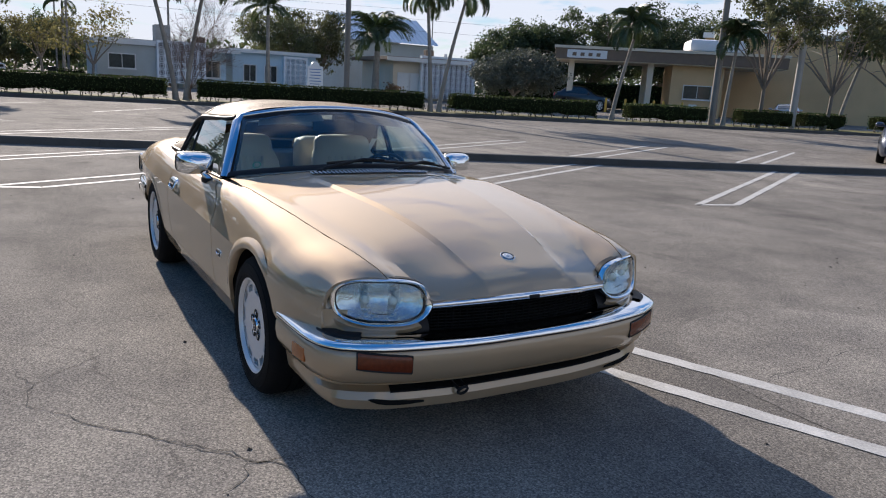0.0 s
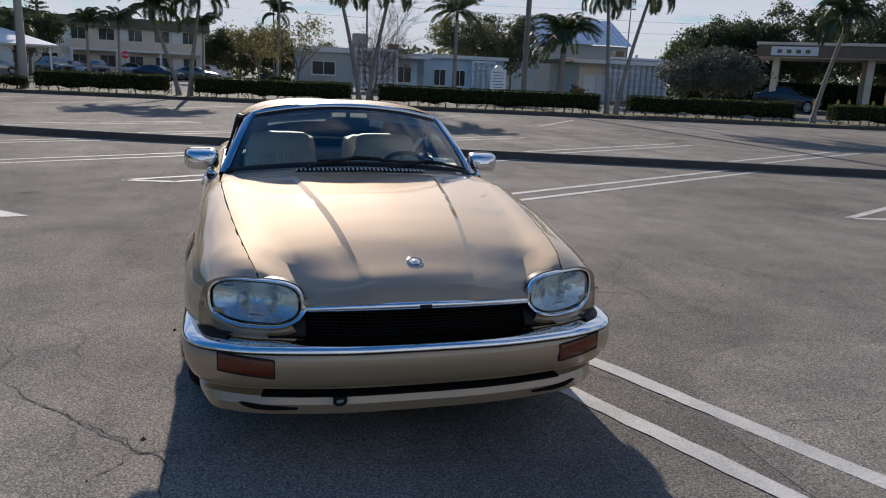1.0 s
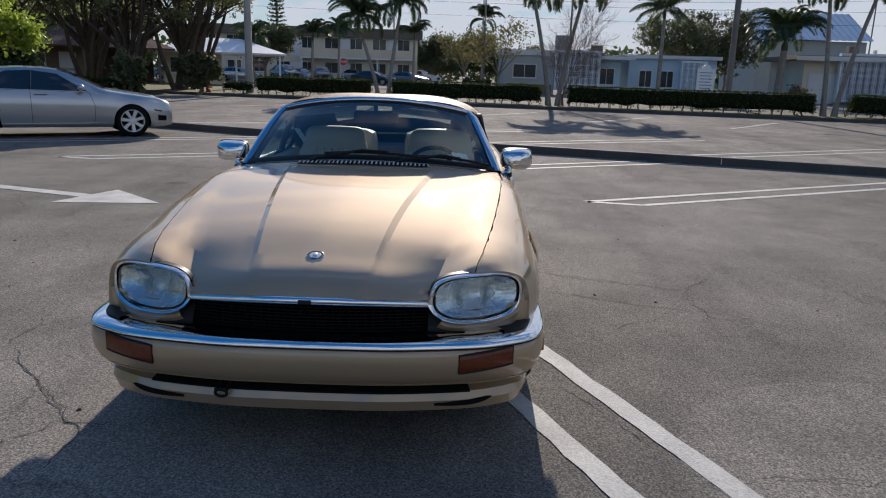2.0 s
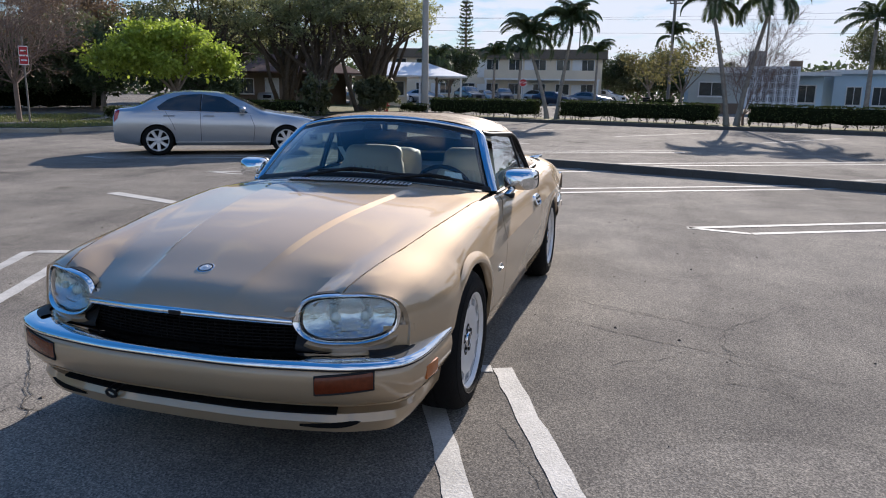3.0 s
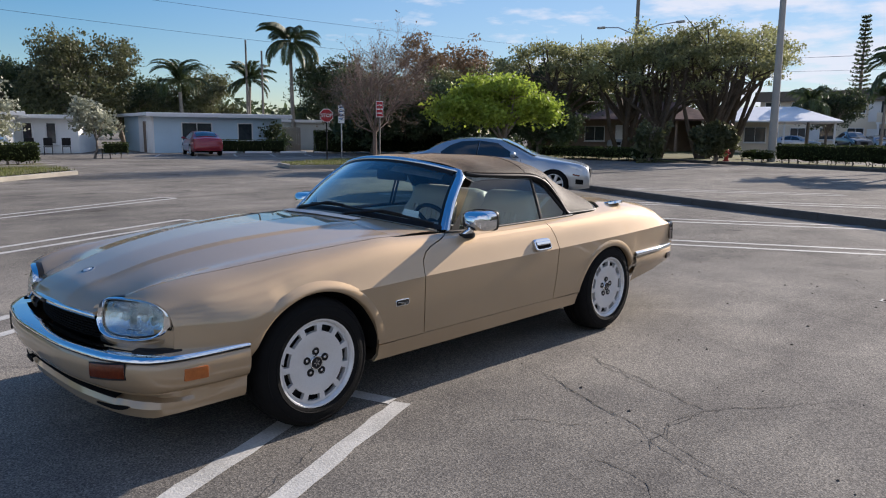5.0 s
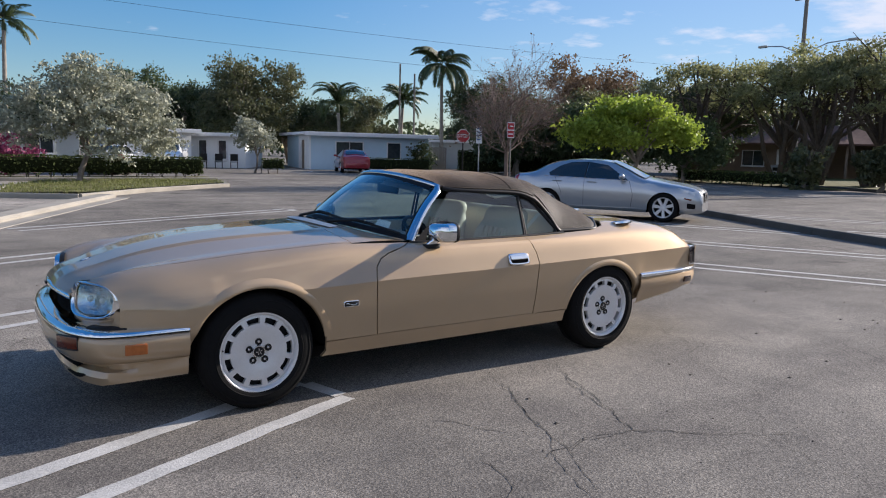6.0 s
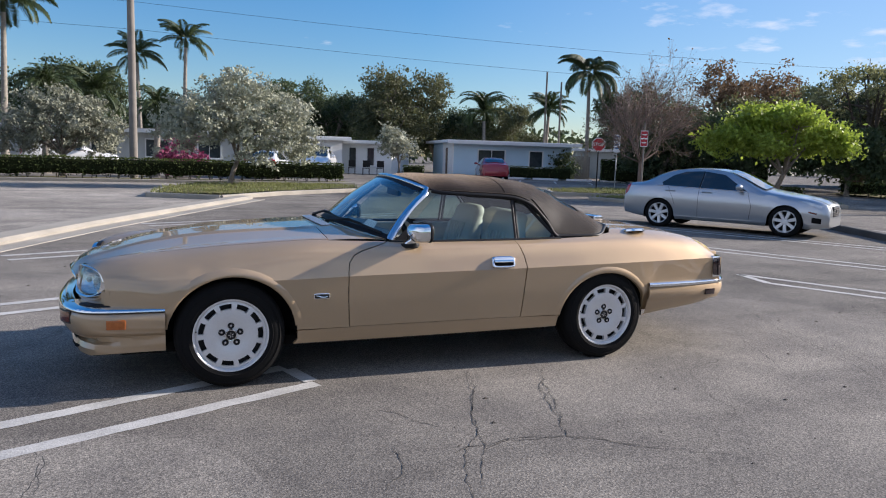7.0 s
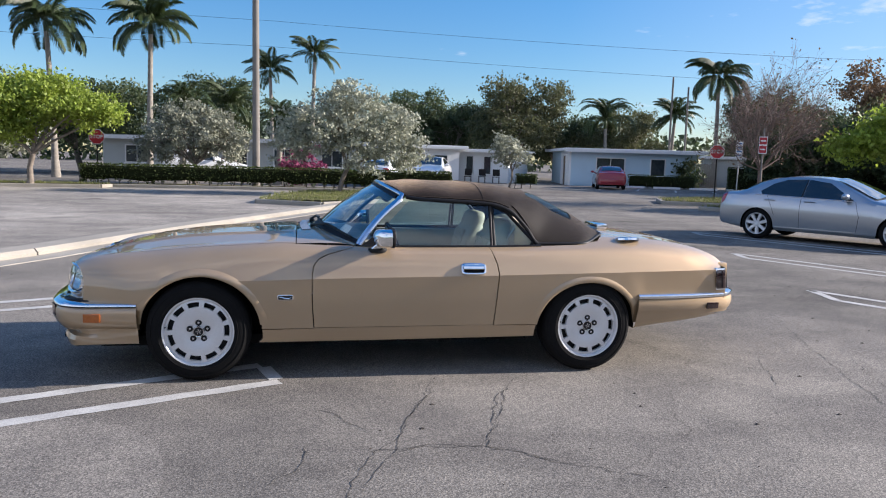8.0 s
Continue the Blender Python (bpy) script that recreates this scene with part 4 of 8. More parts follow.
def jag_face(car):
    # headlamps: an oval pod that sweeps round the corner
    hx = lamp_x
    for s in (1, -1):
        hl = tagged(new("headlamp"), "oval headlamp in a chrome surround")
        hl.parent = car
        n = 56

        def ring(cy, cz, ry, rz, d, p=2.7, beak=0.0):
            out = []
            for k in range(n):
                u = k * math.tau / n
                y, z = oval(u, cy, cz, ry * 1.0, rz * .93, p)
                if beak and math.cos(u) < 0:
                    t = max(0, 1 - abs(z - LZ + .018) / .075)
                    y -= beak * t * t
                    z += (LZ - .010 - z) * .25 * t
                out.append(Vector((hx(y, z) + d, s * y, z)))
            return out
        b = bmesh.new()
        grid(b, [ring(LY, LZ, .168, .097, -.030, 2.9, .012), ring(LY, LZ, .167, .096, .008, 2.9, .012), ring(LY, LZ, .163, .0925, .0135, 2.9, .010), ring(LY, LZ, .156, .087, .009, 2.85, .004), ring(LY, LZ, .152, .083, -.012, 2.8)], close_v=True)
        part("chrome_surround", fix(b), "chrome", hl, "chrome headlamp surround", 60)
        b = bmesh.new()
        grid(b, [ring(LY, LZ, .166, .095, -.034, 2.9, .012), ring(LY, LZ, .1705, .0995, -.012, 2.9, .012), ring(LY, LZ, .172, .101, -.040, 2.9, .012)], close_v=True)
        part("bezel", fix(b), "black", hl, "", 60)
        b = bmesh.new()
        grid(b, [ring(LY, LZ, .153, .084, -.014, 2.8), ring(LY, LZ, .150, .081, -.004, 2.8), ring(LY, LZ, .146, .077, -.012, 2.8)], close_v=True)
        part("seal", fix(b), "black", hl, "", 60)
        b = bmesh.new()
        rs = [ring(LY, LZ, .149 * q, .080 * q, .003 + .018 * (1 - q * q), 2.7) for q in (1, .85, .65, .45, .25)]
        vs = grid(b, rs, close_v=True)
        b.faces.new(vs[-1])
        part("lens", fix(b), "lens", hl, "clear ribbed headlamp lens", 60).visible_shadow = False
        b = bmesh.new()
        rs = [ring(LY, LZ, .150 * q, .081 * q, -.012 - .07 * (1 - q ** 1.5), 2.7) for q in (1, .9, .7, .5, .3, .15)]
        vs = grid(b, rs, close_v=True)
        b.faces.new(vs[-1])
        part("reflector", fix(b), "reflector", hl, "", 40)
        for y, z, r in ((.543, .632, .017), (.635, .634, .016)):
            b = bmesh.new()
            rr = bmesh.ops.create_uvsphere(b, u_segments=12, v_segments=8, radius=r)
            bmesh.ops.translate(b, verts=rr["verts"], vec=(hx(y, z) - .040, s * y, z))
            part("bulb_shield", b, "label", hl, "", 40)
        # pleats of the lens glass
        b = bmesh.new()
        for k in range(13):
            y = .488 + .0155 * k
            hgt = .060 * (1 - abs((y - .581) / .118) ** 3) ** .5
            rows = [[Vector((hx(y, z) + .012, s * (y - .001), z)), Vector((hx(y, z) + .0135, s * y, z)), Vector((hx(y, z) + .012, s * (y + .001), z))] for z in (LZ - hgt, LZ, LZ + hgt)]
            grid(b, rows)
        part("lens_rib", b, "lens", hl).visible_shadow = False
        # painted corner of the wing round the lamp's outer end
        b = bmesh.new()
        rows = []
        for k in range(25):
            u = radians(-128 + 132 * k / 24)
            row = []
            for ry, rz, d in ((.158, .086, -.030), (.174, .096, -.010), (.182, .104, -.003), (.194, .118, -.010), (.202, .136, -.030)):
                y, z = oval(u, LY, LZ, ry, rz, 2.9)
                y = min(y, .792)
                row.append(Vector((hx(y, z) + d, s * y, max(z, .505))))
            rows.append(row)
        grid(b, rows)
        grid(b, [[Vector((x, s * y, .494 + .026 * k)) for x, y in ((.728, .70), (.706, .735), (.684, .772), (.655, .792))] for k in range(5)])
        part("lamp_corner", fix(b), "paint", hl, "champagne wing corner round the lamp", 40)
        # dark pocket below the lamp
        b = bmesh.new()
        rows = []
        for k in range(15):
            y = .415 + .25 * k / 14
            rows.append([Vector((hx(y, .55) - .045, s * y, .582)), Vector((hx(y, .54) - .016, s * y, .538)), Vector((hx(y, .53) - .012, s * y, .528)), Vector((hx(y, .53) - .012, s * y, .512))])
        grid(b, rows)
        part("lamp_plinth", fix(b), "black", hl, "", 40)
    # back plates that close the lamp bays
    for s in (1, -1):
        b = boxes(((.48, min(s * .42, s * .72), .48), (.60, max(s * .42, s * .72), .69)), bevel=.02)
        part("lamp_bay", b, "well", car)
    # grille
    g = tagged(new("grille"), "black grille under a chrome strip")
    g.parent = car
    b = boxes(((.76, -.445, .48), (.80, .445, .640)), bevel=.004)
    part("grille_back", b, "well", g)
    b = bmesh.new()
    for k in range(9):
        z = .512 + k * .0125
        rows = [[Vector((.872 - .34 * y * y - .02 * (z - .51) + dx, y, z + dz)) for dx, dz in ((-.05, -.001), (0, -.0022), (0, .0022), (-.05, .001))] for y in (-.43 + .043 * j for j in range(21))]
        grid(b, rows)
    part("grille_slat", fix(b), "well", g, "", 40)
    b = bmesh.new()
    for k in range(31):
        y = -.42 + .028 * k
        box(b, (.80, y - .0015, .504), (.866 - .34 * y * y, y + .0015, .630))
    part("grille_bar", b, "well", g)
    b = bmesh.new()
    rows = []
    for k in range(41):
        y = -.415 + .83 * k / 40
        x = .924 - .40 * y * y
        z = .638 - .11 * y * y
        rows.append([Vector((x + dx, y, z + dz)) for dx, dz in ((-.04, .010), (-.008, .016), (.004, .012), (.008, .002), (.004, -.009), (-.01, -.013), (-.04, -.012))])
    vs = grid(b, rows)
    part("grille_strip", fix(b), "chrome", g, "slim chrome strip along the bonnet edge", 60)
    b = boxes(((.929, -.022, .631), (.937, .022, .646)), bevel=.002)
    part("badge_plate", b, "black", g)
    # round badge on the bonnet
    zb = curve_at(CENTRE_Z, .726)
    m = Matrix.Translation((.726, 0, zb - .0005)) @ Matrix.Rotation(radians(17.5), 4, "Y") @ Matrix.Diagonal((.95, .95, .4, 1))
    em = tagged(new("badge"), "round chrome bonnet badge")
    em.parent, em.matrix_basis = car, m
    b = bmesh.new()
    lathe(b, [(.034, -.008), (.034, .002), (.031, .005), (.027, .004), (.026, .0015), (0.0005, .003)], 36, "z")
    part("badge_rim", fix(b), "chrome", em, "", 40)
    b = bmesh.new()
    lathe(b, [(.0235, .003), (.0215, .0068), (.012, .0075), (.0005, .0075)], 24, "z")
    rr = bmesh.ops.create_uvsphere(b, u_segments=12, v_segments=8, radius=.010)
    bmesh.ops.scale(b, vec=(1.2, .9, .6), verts=rr["verts"])
    bmesh.ops.translate(b, vec=(0, 0, .008), verts=rr["verts"])
    part("badge_boss", fix(b), "alloy", em, "", 40)
    b = bmesh.new()
    lathe(b, [(.0315, .004), (.0300, .0062), (.0250, .0060), (.0240, .003)], 36, "z")
    part("badge_field", fix(b), "black", em, "", 40)


def wheel(car, x, y, s, steer=0.0):
    """A disc-faced alloy wheel with eleven slots at the rim, and its tyre."""
    w = tagged(new("wheel"), "silver eleven-slot alloy wheel")
    w.parent = car
    w.matrix_basis = Matrix.Translation((x, s * y, .322)) @ Matrix.Rotation(radians(steer), 4, "Z") @ Matrix.Diagonal((1, s, 1, 1))
    # outer face at local y = 0.085, wheel middle at y = 0
    R = .322
    b = bmesh.new()
    lathe(b, [(.208, .082), (.212, .100), (.232, .110), (.262, .110), (.290, .103), (.308, .088), (R - .004, .070), (R, .045), (R, .012), (R - .008, .010), (R - .008, .002), (R, 0), (R, -.03), (R - .008, -.032), (R - .008, -.040), (R, -.042), (R - .004, -.075), (.300, -.100), (.262, -.11), (.21, -.09)], 72)
    # raised lettering band and rib on the sidewall
    tyre = part("tyre", fix(b), "tyre", w, "black tyre", 40)
    b = bmesh.new()
    lathe(b, [(.238, .1105), (.240, .1125), (.243, .1125), (.245, .1105)], 72)
    lathe(b, [(.282, .1062), (.284, .1078), (.287, .1070), (.289, .1040)], 72)
    part("sidewall_rib", fix(b), "tyre", tyre)
    # rim and slotted disc
    b = bmesh.new()
    lathe(b, [(.150, -.06), (.200, -.055), (.206, .060), (.216, .092), (.222, .100), (.221, .104), (.213, .103), (.207, .096), (.203, .086)], 72)
    part("rim", fix(b), "alloy", w, "", 40)
    b = bmesh.new()
    rad = [.030, .046, .060, .075, .100, .130, .152, .157, .189, .193, .205]
    hgt = [.078, .078, .079, .082, .087, .089, .0885, .088, .087, .086, .084]
    nseg = 11 * 10
    rows = []
    for r, h in zip(rad, hgt):
        ring = []
        for k in range(nseg):
            a = k * math.tau / nseg
            hh = h
            ring.append(Vector((r * math.cos(a), hh, r * math.sin(a))))
        rows.append(ring)
    vs = grid(b, rows, close_v=True)
    holes = []
    for f in b.faces:
        c = f.calc_center_median()
        r = math.hypot(c.x, c.z)
        k = int((math.atan2(c.z, c.x) % math.tau) / math.tau * nseg)
        if .157 < r < .189 and k % 10 in (1, 2, 3, 4, 5, 6, 7):
            holes.append(f)
    bmesh.ops.delete(b, geom=holes, context="FACES")
    rim_edges = [e for e in b.edges if len(e.link_faces) == 1 and .12 < math.hypot(*(e.verts[0].co.xz)) < .2]
    r = bmesh.ops.extrude_edge_only(b, edges=rim_edges)
    for v in [g for g in r["geom"] if isinstance(g, bmesh.types.BMVert)]:
        v.co.y -= .022
        q = math.hypot(v.co.x, v.co.z)
    part("disc", fix(b), "alloy", w, "machined silver wheel disc", 30)
    b = bmesh.new()
    lathe(b, [(.0005, .045), (.20, .045), (.205, .02), (.205, -.06)], 48)
    part("brake", fix(b), "black", w)
    # five pockets with nuts
    for k in range(5):
        a = math.tau * (k / 5) + math.pi / 2
        cx, cz = .056 * math.cos(a), .056 * math.sin(a)
        b = bmesh.new()
        lathe(b, [(.0200, .0795), (.0190, .0845), (.0168, .0840), (.0160, .0812), (.0005, .0812)], 16, centre=(cx, 0, cz))
        part("nut_pocket", fix(b), "black", w, "", 40)
        b = bmesh.new()
        lathe(b, [(.0080, .070), (.0080, .0838), (.0070, .0848), (.0005, .0852)], 6, centre=(cx, 0, cz))
        part("wheel_nut", fix(b), "steel", w, "", 20)
    b = bmesh.new()
    lathe(b, [(.036, .076), (.036, .086), (.033, .090), (.030, .0895), (.029, .085), (.0005, .085)], 32)
    cap = part("centre_cap", fix(b), "chrome", w, "", 40)
    b = bmesh.new()
    lathe(b, [(.0285, .0845), (.0275, .0885), (.0005, .0895)], 24)
    part("cap_badge", fix(b), "black", cap, "dark round emblem", 40)
    b = bmesh.new()
    for q in (0.0, 1.2, 2.4, 3.6, 4.8):
        box(b, (.004, .086, -.0022), (.018, .0907, .0022), 0, Matrix.Rotation(q, 4, "Y"))
    part("cap_motif", b, "steel", cap)
    # balance the valve
    b = bmesh.new()
    tube(b, [(.196, .075, .03), (.200, .100, .03)], .004, 6)
    part("valve", b, "black", w)


def ws_point(u, v, inset=0.0):
    """The windscreen: u across from -1 to 1, v from base to top."""
    au = abs(u)
    xb, zb, yb = -.745 - .255 * au ** 2.2, .940 - .074 * au ** 2, .727
    xt, zt, yt = -1.190 - .132 * au ** 2.2, 1.262 - .074 * au ** 2.2, .570
    bow = .022 * math.sin(math.pi * v)
    return Vector((xb + (xt - xb) * v + bow * .8, (yb + (yt - yb) * v) * u, zb + (zt - zb) * v + bow * .6))


def jag_top(car):
    """Windscreen, soft top, side glass and trim."""
    ws = tagged(new("windscreen"), "raked curved windscreen in a polished frame")
    ws.parent = car
    b = bmesh.new()
    grid(b, [[ws_point(-.955 + 1.91 * i / 24, .045 + .905 * j / 12) for i in range(25)] for j in range(13)])
    part("pane", b, "glass", ws, "", 60).visible_shadow = False
    # frame: pillars and header
    b = bmesh.new()
    line = [ws_point(-1, .0)] + [ws_point(-1, k / 10) for k in range(1, 10)] + [ws_point(-1 + .06 * k / 2, 1) for k in range(1, 2)] + [ws_point(-.93 + 1.86 * k / 20, 1) for k in range(21)] + [ws_point(.97, 1)] + [ws_point(1, 1 - k / 10) for k in range(1, 11)]
    mid = ws_point(0, .5)
    nrm = (ws_point(0, .6) - ws_point(0, .4)).cross(Vector((0, 1, 0))).normalized()
    nrm = nrm if nrm.x > 0 else -nrm
    rows = []
    for i, p in enumerate(line):
        d = (line[min(i + 1, len(line) - 1)] - line[max(i - 1, 0)]).normalized()
        n = nrm.copy()
        n = (n + Vector((0, p.y * .55, 0))).normalized()
        n = (n - n.dot(d) * d).normalized()
        side = d.cross(n).normalized()
        if side.dot(mid - p) > 0:
            side = -side
        w, h = (.016 if abs(d.y) > .6 else .025), .013
        rows.append([p + side * a * w + n * c * h for a, c in ((-1.05, -.5), (-1, .55), (-.6, .95), (0, 1.1), (.7, .9), (1.1, .3), (1.15, -.9), (.4, -1.6), (-.6, -1.5))])
    grid(b, rows, close_v=True)
    part("frame", fix(b), "steel", ws, "polished steel windscreen frame", 50)
    b = bmesh.new()
    rows = []
    for i, p in enumerate(line):
        d = (line[min(i + 1, len(line) - 1)] - line[max(i - 1, 0)]).normalized()
        n = nrm
        side = d.cross(n).normalized()
        if side.dot(mid - p) < 0:
            side = -side
        rows.append([p + side * a + n * c for a, c in ((.022, .006), (.050, .004), (.050, -.012), (.022, -.02))])
    grid(b, rows, close_v=True)
    part("seal", fix(b), "black", ws, "", 50)
    b = bmesh.new()
    rows = []
    for k in range(31):
        u = -1 + 2 * k / 30
        p, q = ws_point(u, .0), ws_point(u, .075)
        rows.append([p + Vector((.012, 0, .004)), p * .5 + q * .5 + Vector((.008, 0, .008)), q + Vector((.002, 0, .002)), q + Vector((-.01, 0, -.015))])
    grid(b, rows)
    part("base_seal", fix(b), "black", ws, "", 50)
    # cowl between bonnet and glass, with its louvre
    b = bmesh.new()
    rows = []
    hood_edge = jag_section(-.6)
    for k in range(33):
        u = -1 + 2 * k / 32
        y = u * .732
        i = min(range(len(hood_edge)), key=lambda j: abs(hood_edge[j].y - abs(y)) + (9 if hood_edge[j].z < .8 else 0))
        hz = np.interp(abs(y), [p.y for p in hood_edge if p.z > .86], [p.z for p in hood_edge if p.z > .86])
        q = ws_point(u, .02)
        p = Vector((-.603, y, hz - .001))
        rows.append([p + Vector((0, 0, -.02)), p, p.lerp(q, .35) + Vector((0, 0, .004)), p.lerp(q, .7) + Vector((0, 0, .002)), q + Vector((0, 0, -.012)), q + Vector((-.12, 0, -.03))])
    grid(b, rows)
    part("cowl", fix(b), "paint", car, "", 40)
    lv = tagged(new("air_louvre"), "chrome-edged louvre at the windscreen base")
    lv.parent = car

    def cowl_at(x, y):
        hz = np.interp(abs(y), [p.y for p in hood_edge if p.z > .86], [p.z for p in hood_edge if p.z > .86])
        q = ws_point(y / .732, .02)
        return Vector((x, y, hz + (q.z - hz) * (x + .603) / (q.x + .603) + .0035))
    b = bmesh.new()
    rows = [[cowl_at(-.618 - .02 * (y / .35) ** 2 - .06 * k, y) + Vector((0, 0, .002)) for k in range(2)] for y in (-.35 + .05 * j for j in range(15))]
    grid(b, rows)
    part("louvre_bed", b, "well", lv)
    for k in range(31):
        y = -.344 + .0229 * k
        x = -.619 - .02 * (y / .35) ** 2
        p, q = cowl_at(x, y), cowl_at(x - .058, y)
        b = bmesh.new()
        grid(b, [[c + Vector((0, w, h)) for w, h in ((-.0048, .001), (-.003, .0065), (.003, .0065), (.0048, .001))] for c in (p, q)])
        part("slat", fix(b), "alloy", lv)
    # soft top
    top = tagged(new("soft_top"), "closed brown canvas soft top")
    top.parent = car
    S = [0, .14, .30, .46, .58, .70, .80, .90, 1.0]
    C = [(-1.190, 1.268), (-1.38, 1.276), (-1.62, 1.281), (-1.90, 1.275), (-2.13, 1.254), (-2.36, 1.212), (-2.54, 1.138), (-2.72, 1.035), (-2.87, .940)]
    E = [(-1.325, .575, 1.188), (-1.42, .605, 1.174), (-1.64, .632, 1.165), (-1.90, .642, 1.152), (-2.045, .655, 1.110), (-2.17, .685, .990), (-2.262, .722, .878), (-2.55, .722, .880), (-2.80, .49, .922)]

    def top_point(s, q):
        cx, cz = curve_at(list(zip(S, [c[0] for c in C])), s), curve_at(list(zip(S, [c[1] for c in C])), s)
        ex, ey, ez = (curve_at(list(zip(S, [e[k] for e in E])), s) for k in range(3))
        f = math.sin(q * math.pi / 2) ** .96
        p = 3.3 - 1.1 * max(0, s - .55) / .45
        z = ez + (cz - ez) * max(0, 1 - f ** p) ** .72
        blend = f ** 2.2
        sag = -.006 * math.sin(s * 24) * math.sin(math.pi * min(1, q * 1.1)) * (1 if s < .6 else .3)
        return Vector((cx + (ex - cx) * blend, ey * f, z + sag))
    b = bmesh.new()
    rows = [[Vector((p.x, -p.y, p.z)) for p in (top_point(i / 60, j / 22) for j in range(22, 0, -1))] + [top_point(i / 60, j / 22) for j in range(23)] for i in range(61)]
    vs = grid(b, rows)
    hole = [f for f in b.faces if all(any(v is vs[i][j] for i in range(40, 53) for j in range(13, 32)) for v in f.verts)]
    bmesh.ops.delete(b, geom=hole, context="FACES")
    fix(b)
    bmesh.ops.solidify(b, geom=b.faces[:], thickness=.012)
    part("canvas", b, "canvas", top, "", 50)
    # seams and piping over the canvas
    for s in (.44,):
        b = bmesh.new()
        tube(b, [Vector((p.x, -p.y, p.z + .001)) for p in (top_point(s, j / 16) for j in range(16, 0, -1))] + [top_point(s, j / 16) + Vector((0, 0, .001)) for j in range(17)], .0018, 6)
        part("seam", b, "canvas", top)
    for sg in (1, -1):
        b = bmesh.new()
        tube(b, [Vector((p.x, sg * (p.y + .004), p.z)) for p in (top_point(.60 + .2 * k / 12, .80 + .19 * k / 12) for k in range(13))], .004, 6)
        tube(b, [Vector((p.x, sg * (p.y + .003), p.z + .001)) for p in (top_point(.03 + .55 * k / 20, .90) for k in range(21))], .0045, 6)
        part("seam", b, "canvas", top)
    for sg in (1, -1):
        b = bmesh.new()
        tube(b, [Vector((p.x, sg * (p.y + .002), p.z - .006)) for p in (top_point(.02 + .77 * k / 40, 1.0) for k in range(41))], .014, 8)
        part("edge_rubber", fix(b), "black", top, "", 60)
    b = bmesh.new()
    rear = [top_point(.77 + .23 * k / 20, 1.0) for k in range(21)] + [Vector((-2.80 - .07 * (1 - (1 - k / 10) ** 2), .50 * (1 - k / 10), .922 + .018 * k / 10)) for k in range(1, 11)]
    loop = [Vector((p.x, p.y, p.z)) for p in rear] + [Vector((p.x, -p.y, p.z)) for p in reversed(rear[:-1])]
    tube(b, loop, .013, 8)
    part("hem", fix(b), "black", top, "", 60)
    # rear window in the canvas
    b = bmesh.new()
    grid(b, [[Vector((p.x, math.copysign(p.y, j), p.z)) for j, p in ((j, top_point((39.6 + 12.8 * i / 6) / 60, abs(j) / 10 * 9.4 / 22)) for j in range(-10, 11))] for i in range(7)])
    bmesh.ops.translate(b, verts=b.verts, vec=(.004, 0, -.006))
    part("rear_window", b, "vinyl", top, "", 60).visible_shadow = False
    # side glass
    for s in (1, -1):
        for nm, poly in (("door_glass", [(-1.06, .858), (-1.35, 1.158), (-1.62, 1.156), (-1.90, 1.142), (-1.905, .858)]), ("quarter_glass", [(-1.935, .858), (-1.93, 1.140), (-2.02, 1.104), (-2.215, .895), (-2.19, .858)])):
            def gp(x, z):
                return Vector((x, s * (.735 - .105 * max(0, (z - .858) / .3) ** 1.1 - (.012 if x < -1.915 else 0)), z))
            b = bmesh.new()
            cx, cz = sum(p[0] for p in poly) / len(poly), sum(p[1] for p in poly) / len(poly)
            fine = []
            for a, c in zip(poly, poly[1:] + poly[:1]):
                fine += [(a[0] + (c[0] - a[0]) * k / 6, a[1] + (c[1] - a[1]) * k / 6) for k in range(6)]
            rings = [[gp(cx + (x - cx) * q, cz + (z - cz) * q) for x, z in fine] for q in (1, .7, .4)]
            vs = grid(b, rings, close_v=True)
            b.faces.new(vs[-1])
            part(nm, fix(b), "sideglass", car, "tinted side window", 60).visible_shadow = False
            b = bmesh.new()
            if nm == "quarter_glass":
                tube(b, [gp(x, z) for x, z in fine] + [gp(*fine[0])], .011, 6, False)
                part("quarter_frame", b, "black", car, "", 60)
            else:
                tube(b, [gp(-1.912, .858), gp(-1.912, 1.0), gp(-1.914, 1.144)], .009, 6)
                part("glass_post", b, "black", car, "", 60)
        # waist moulding
        b = bmesh.new()
        rows = []
        for k in range(31):
            x = -.99 - 1.27 * k / 30
            y = curve_at(CREST_Y, x) + .010
            rows.append([Vector((x, s * (y + dy), curve_at(CREST_Z, x) + dz)) for dy, dz in ((-.022, -.004), (-.02, .006), (-.004, .008), (.004, .002), (.004, -.006))])
        grid(b, rows)
        part("waist_strip", fix(b), "black", car, "", 60)
        b = bmesh.new()
        rows = [[Vector((-1.0 - 1.25 * k / 20, s * (.725 + dy), .852 + dz)) for dy, dz in ((.0, -.02), (.0, .012), (.016, .012), (.02, -.02))] for k in range(21)]
        grid(b, rows)
        part("waist_rubber", b, "black", car)


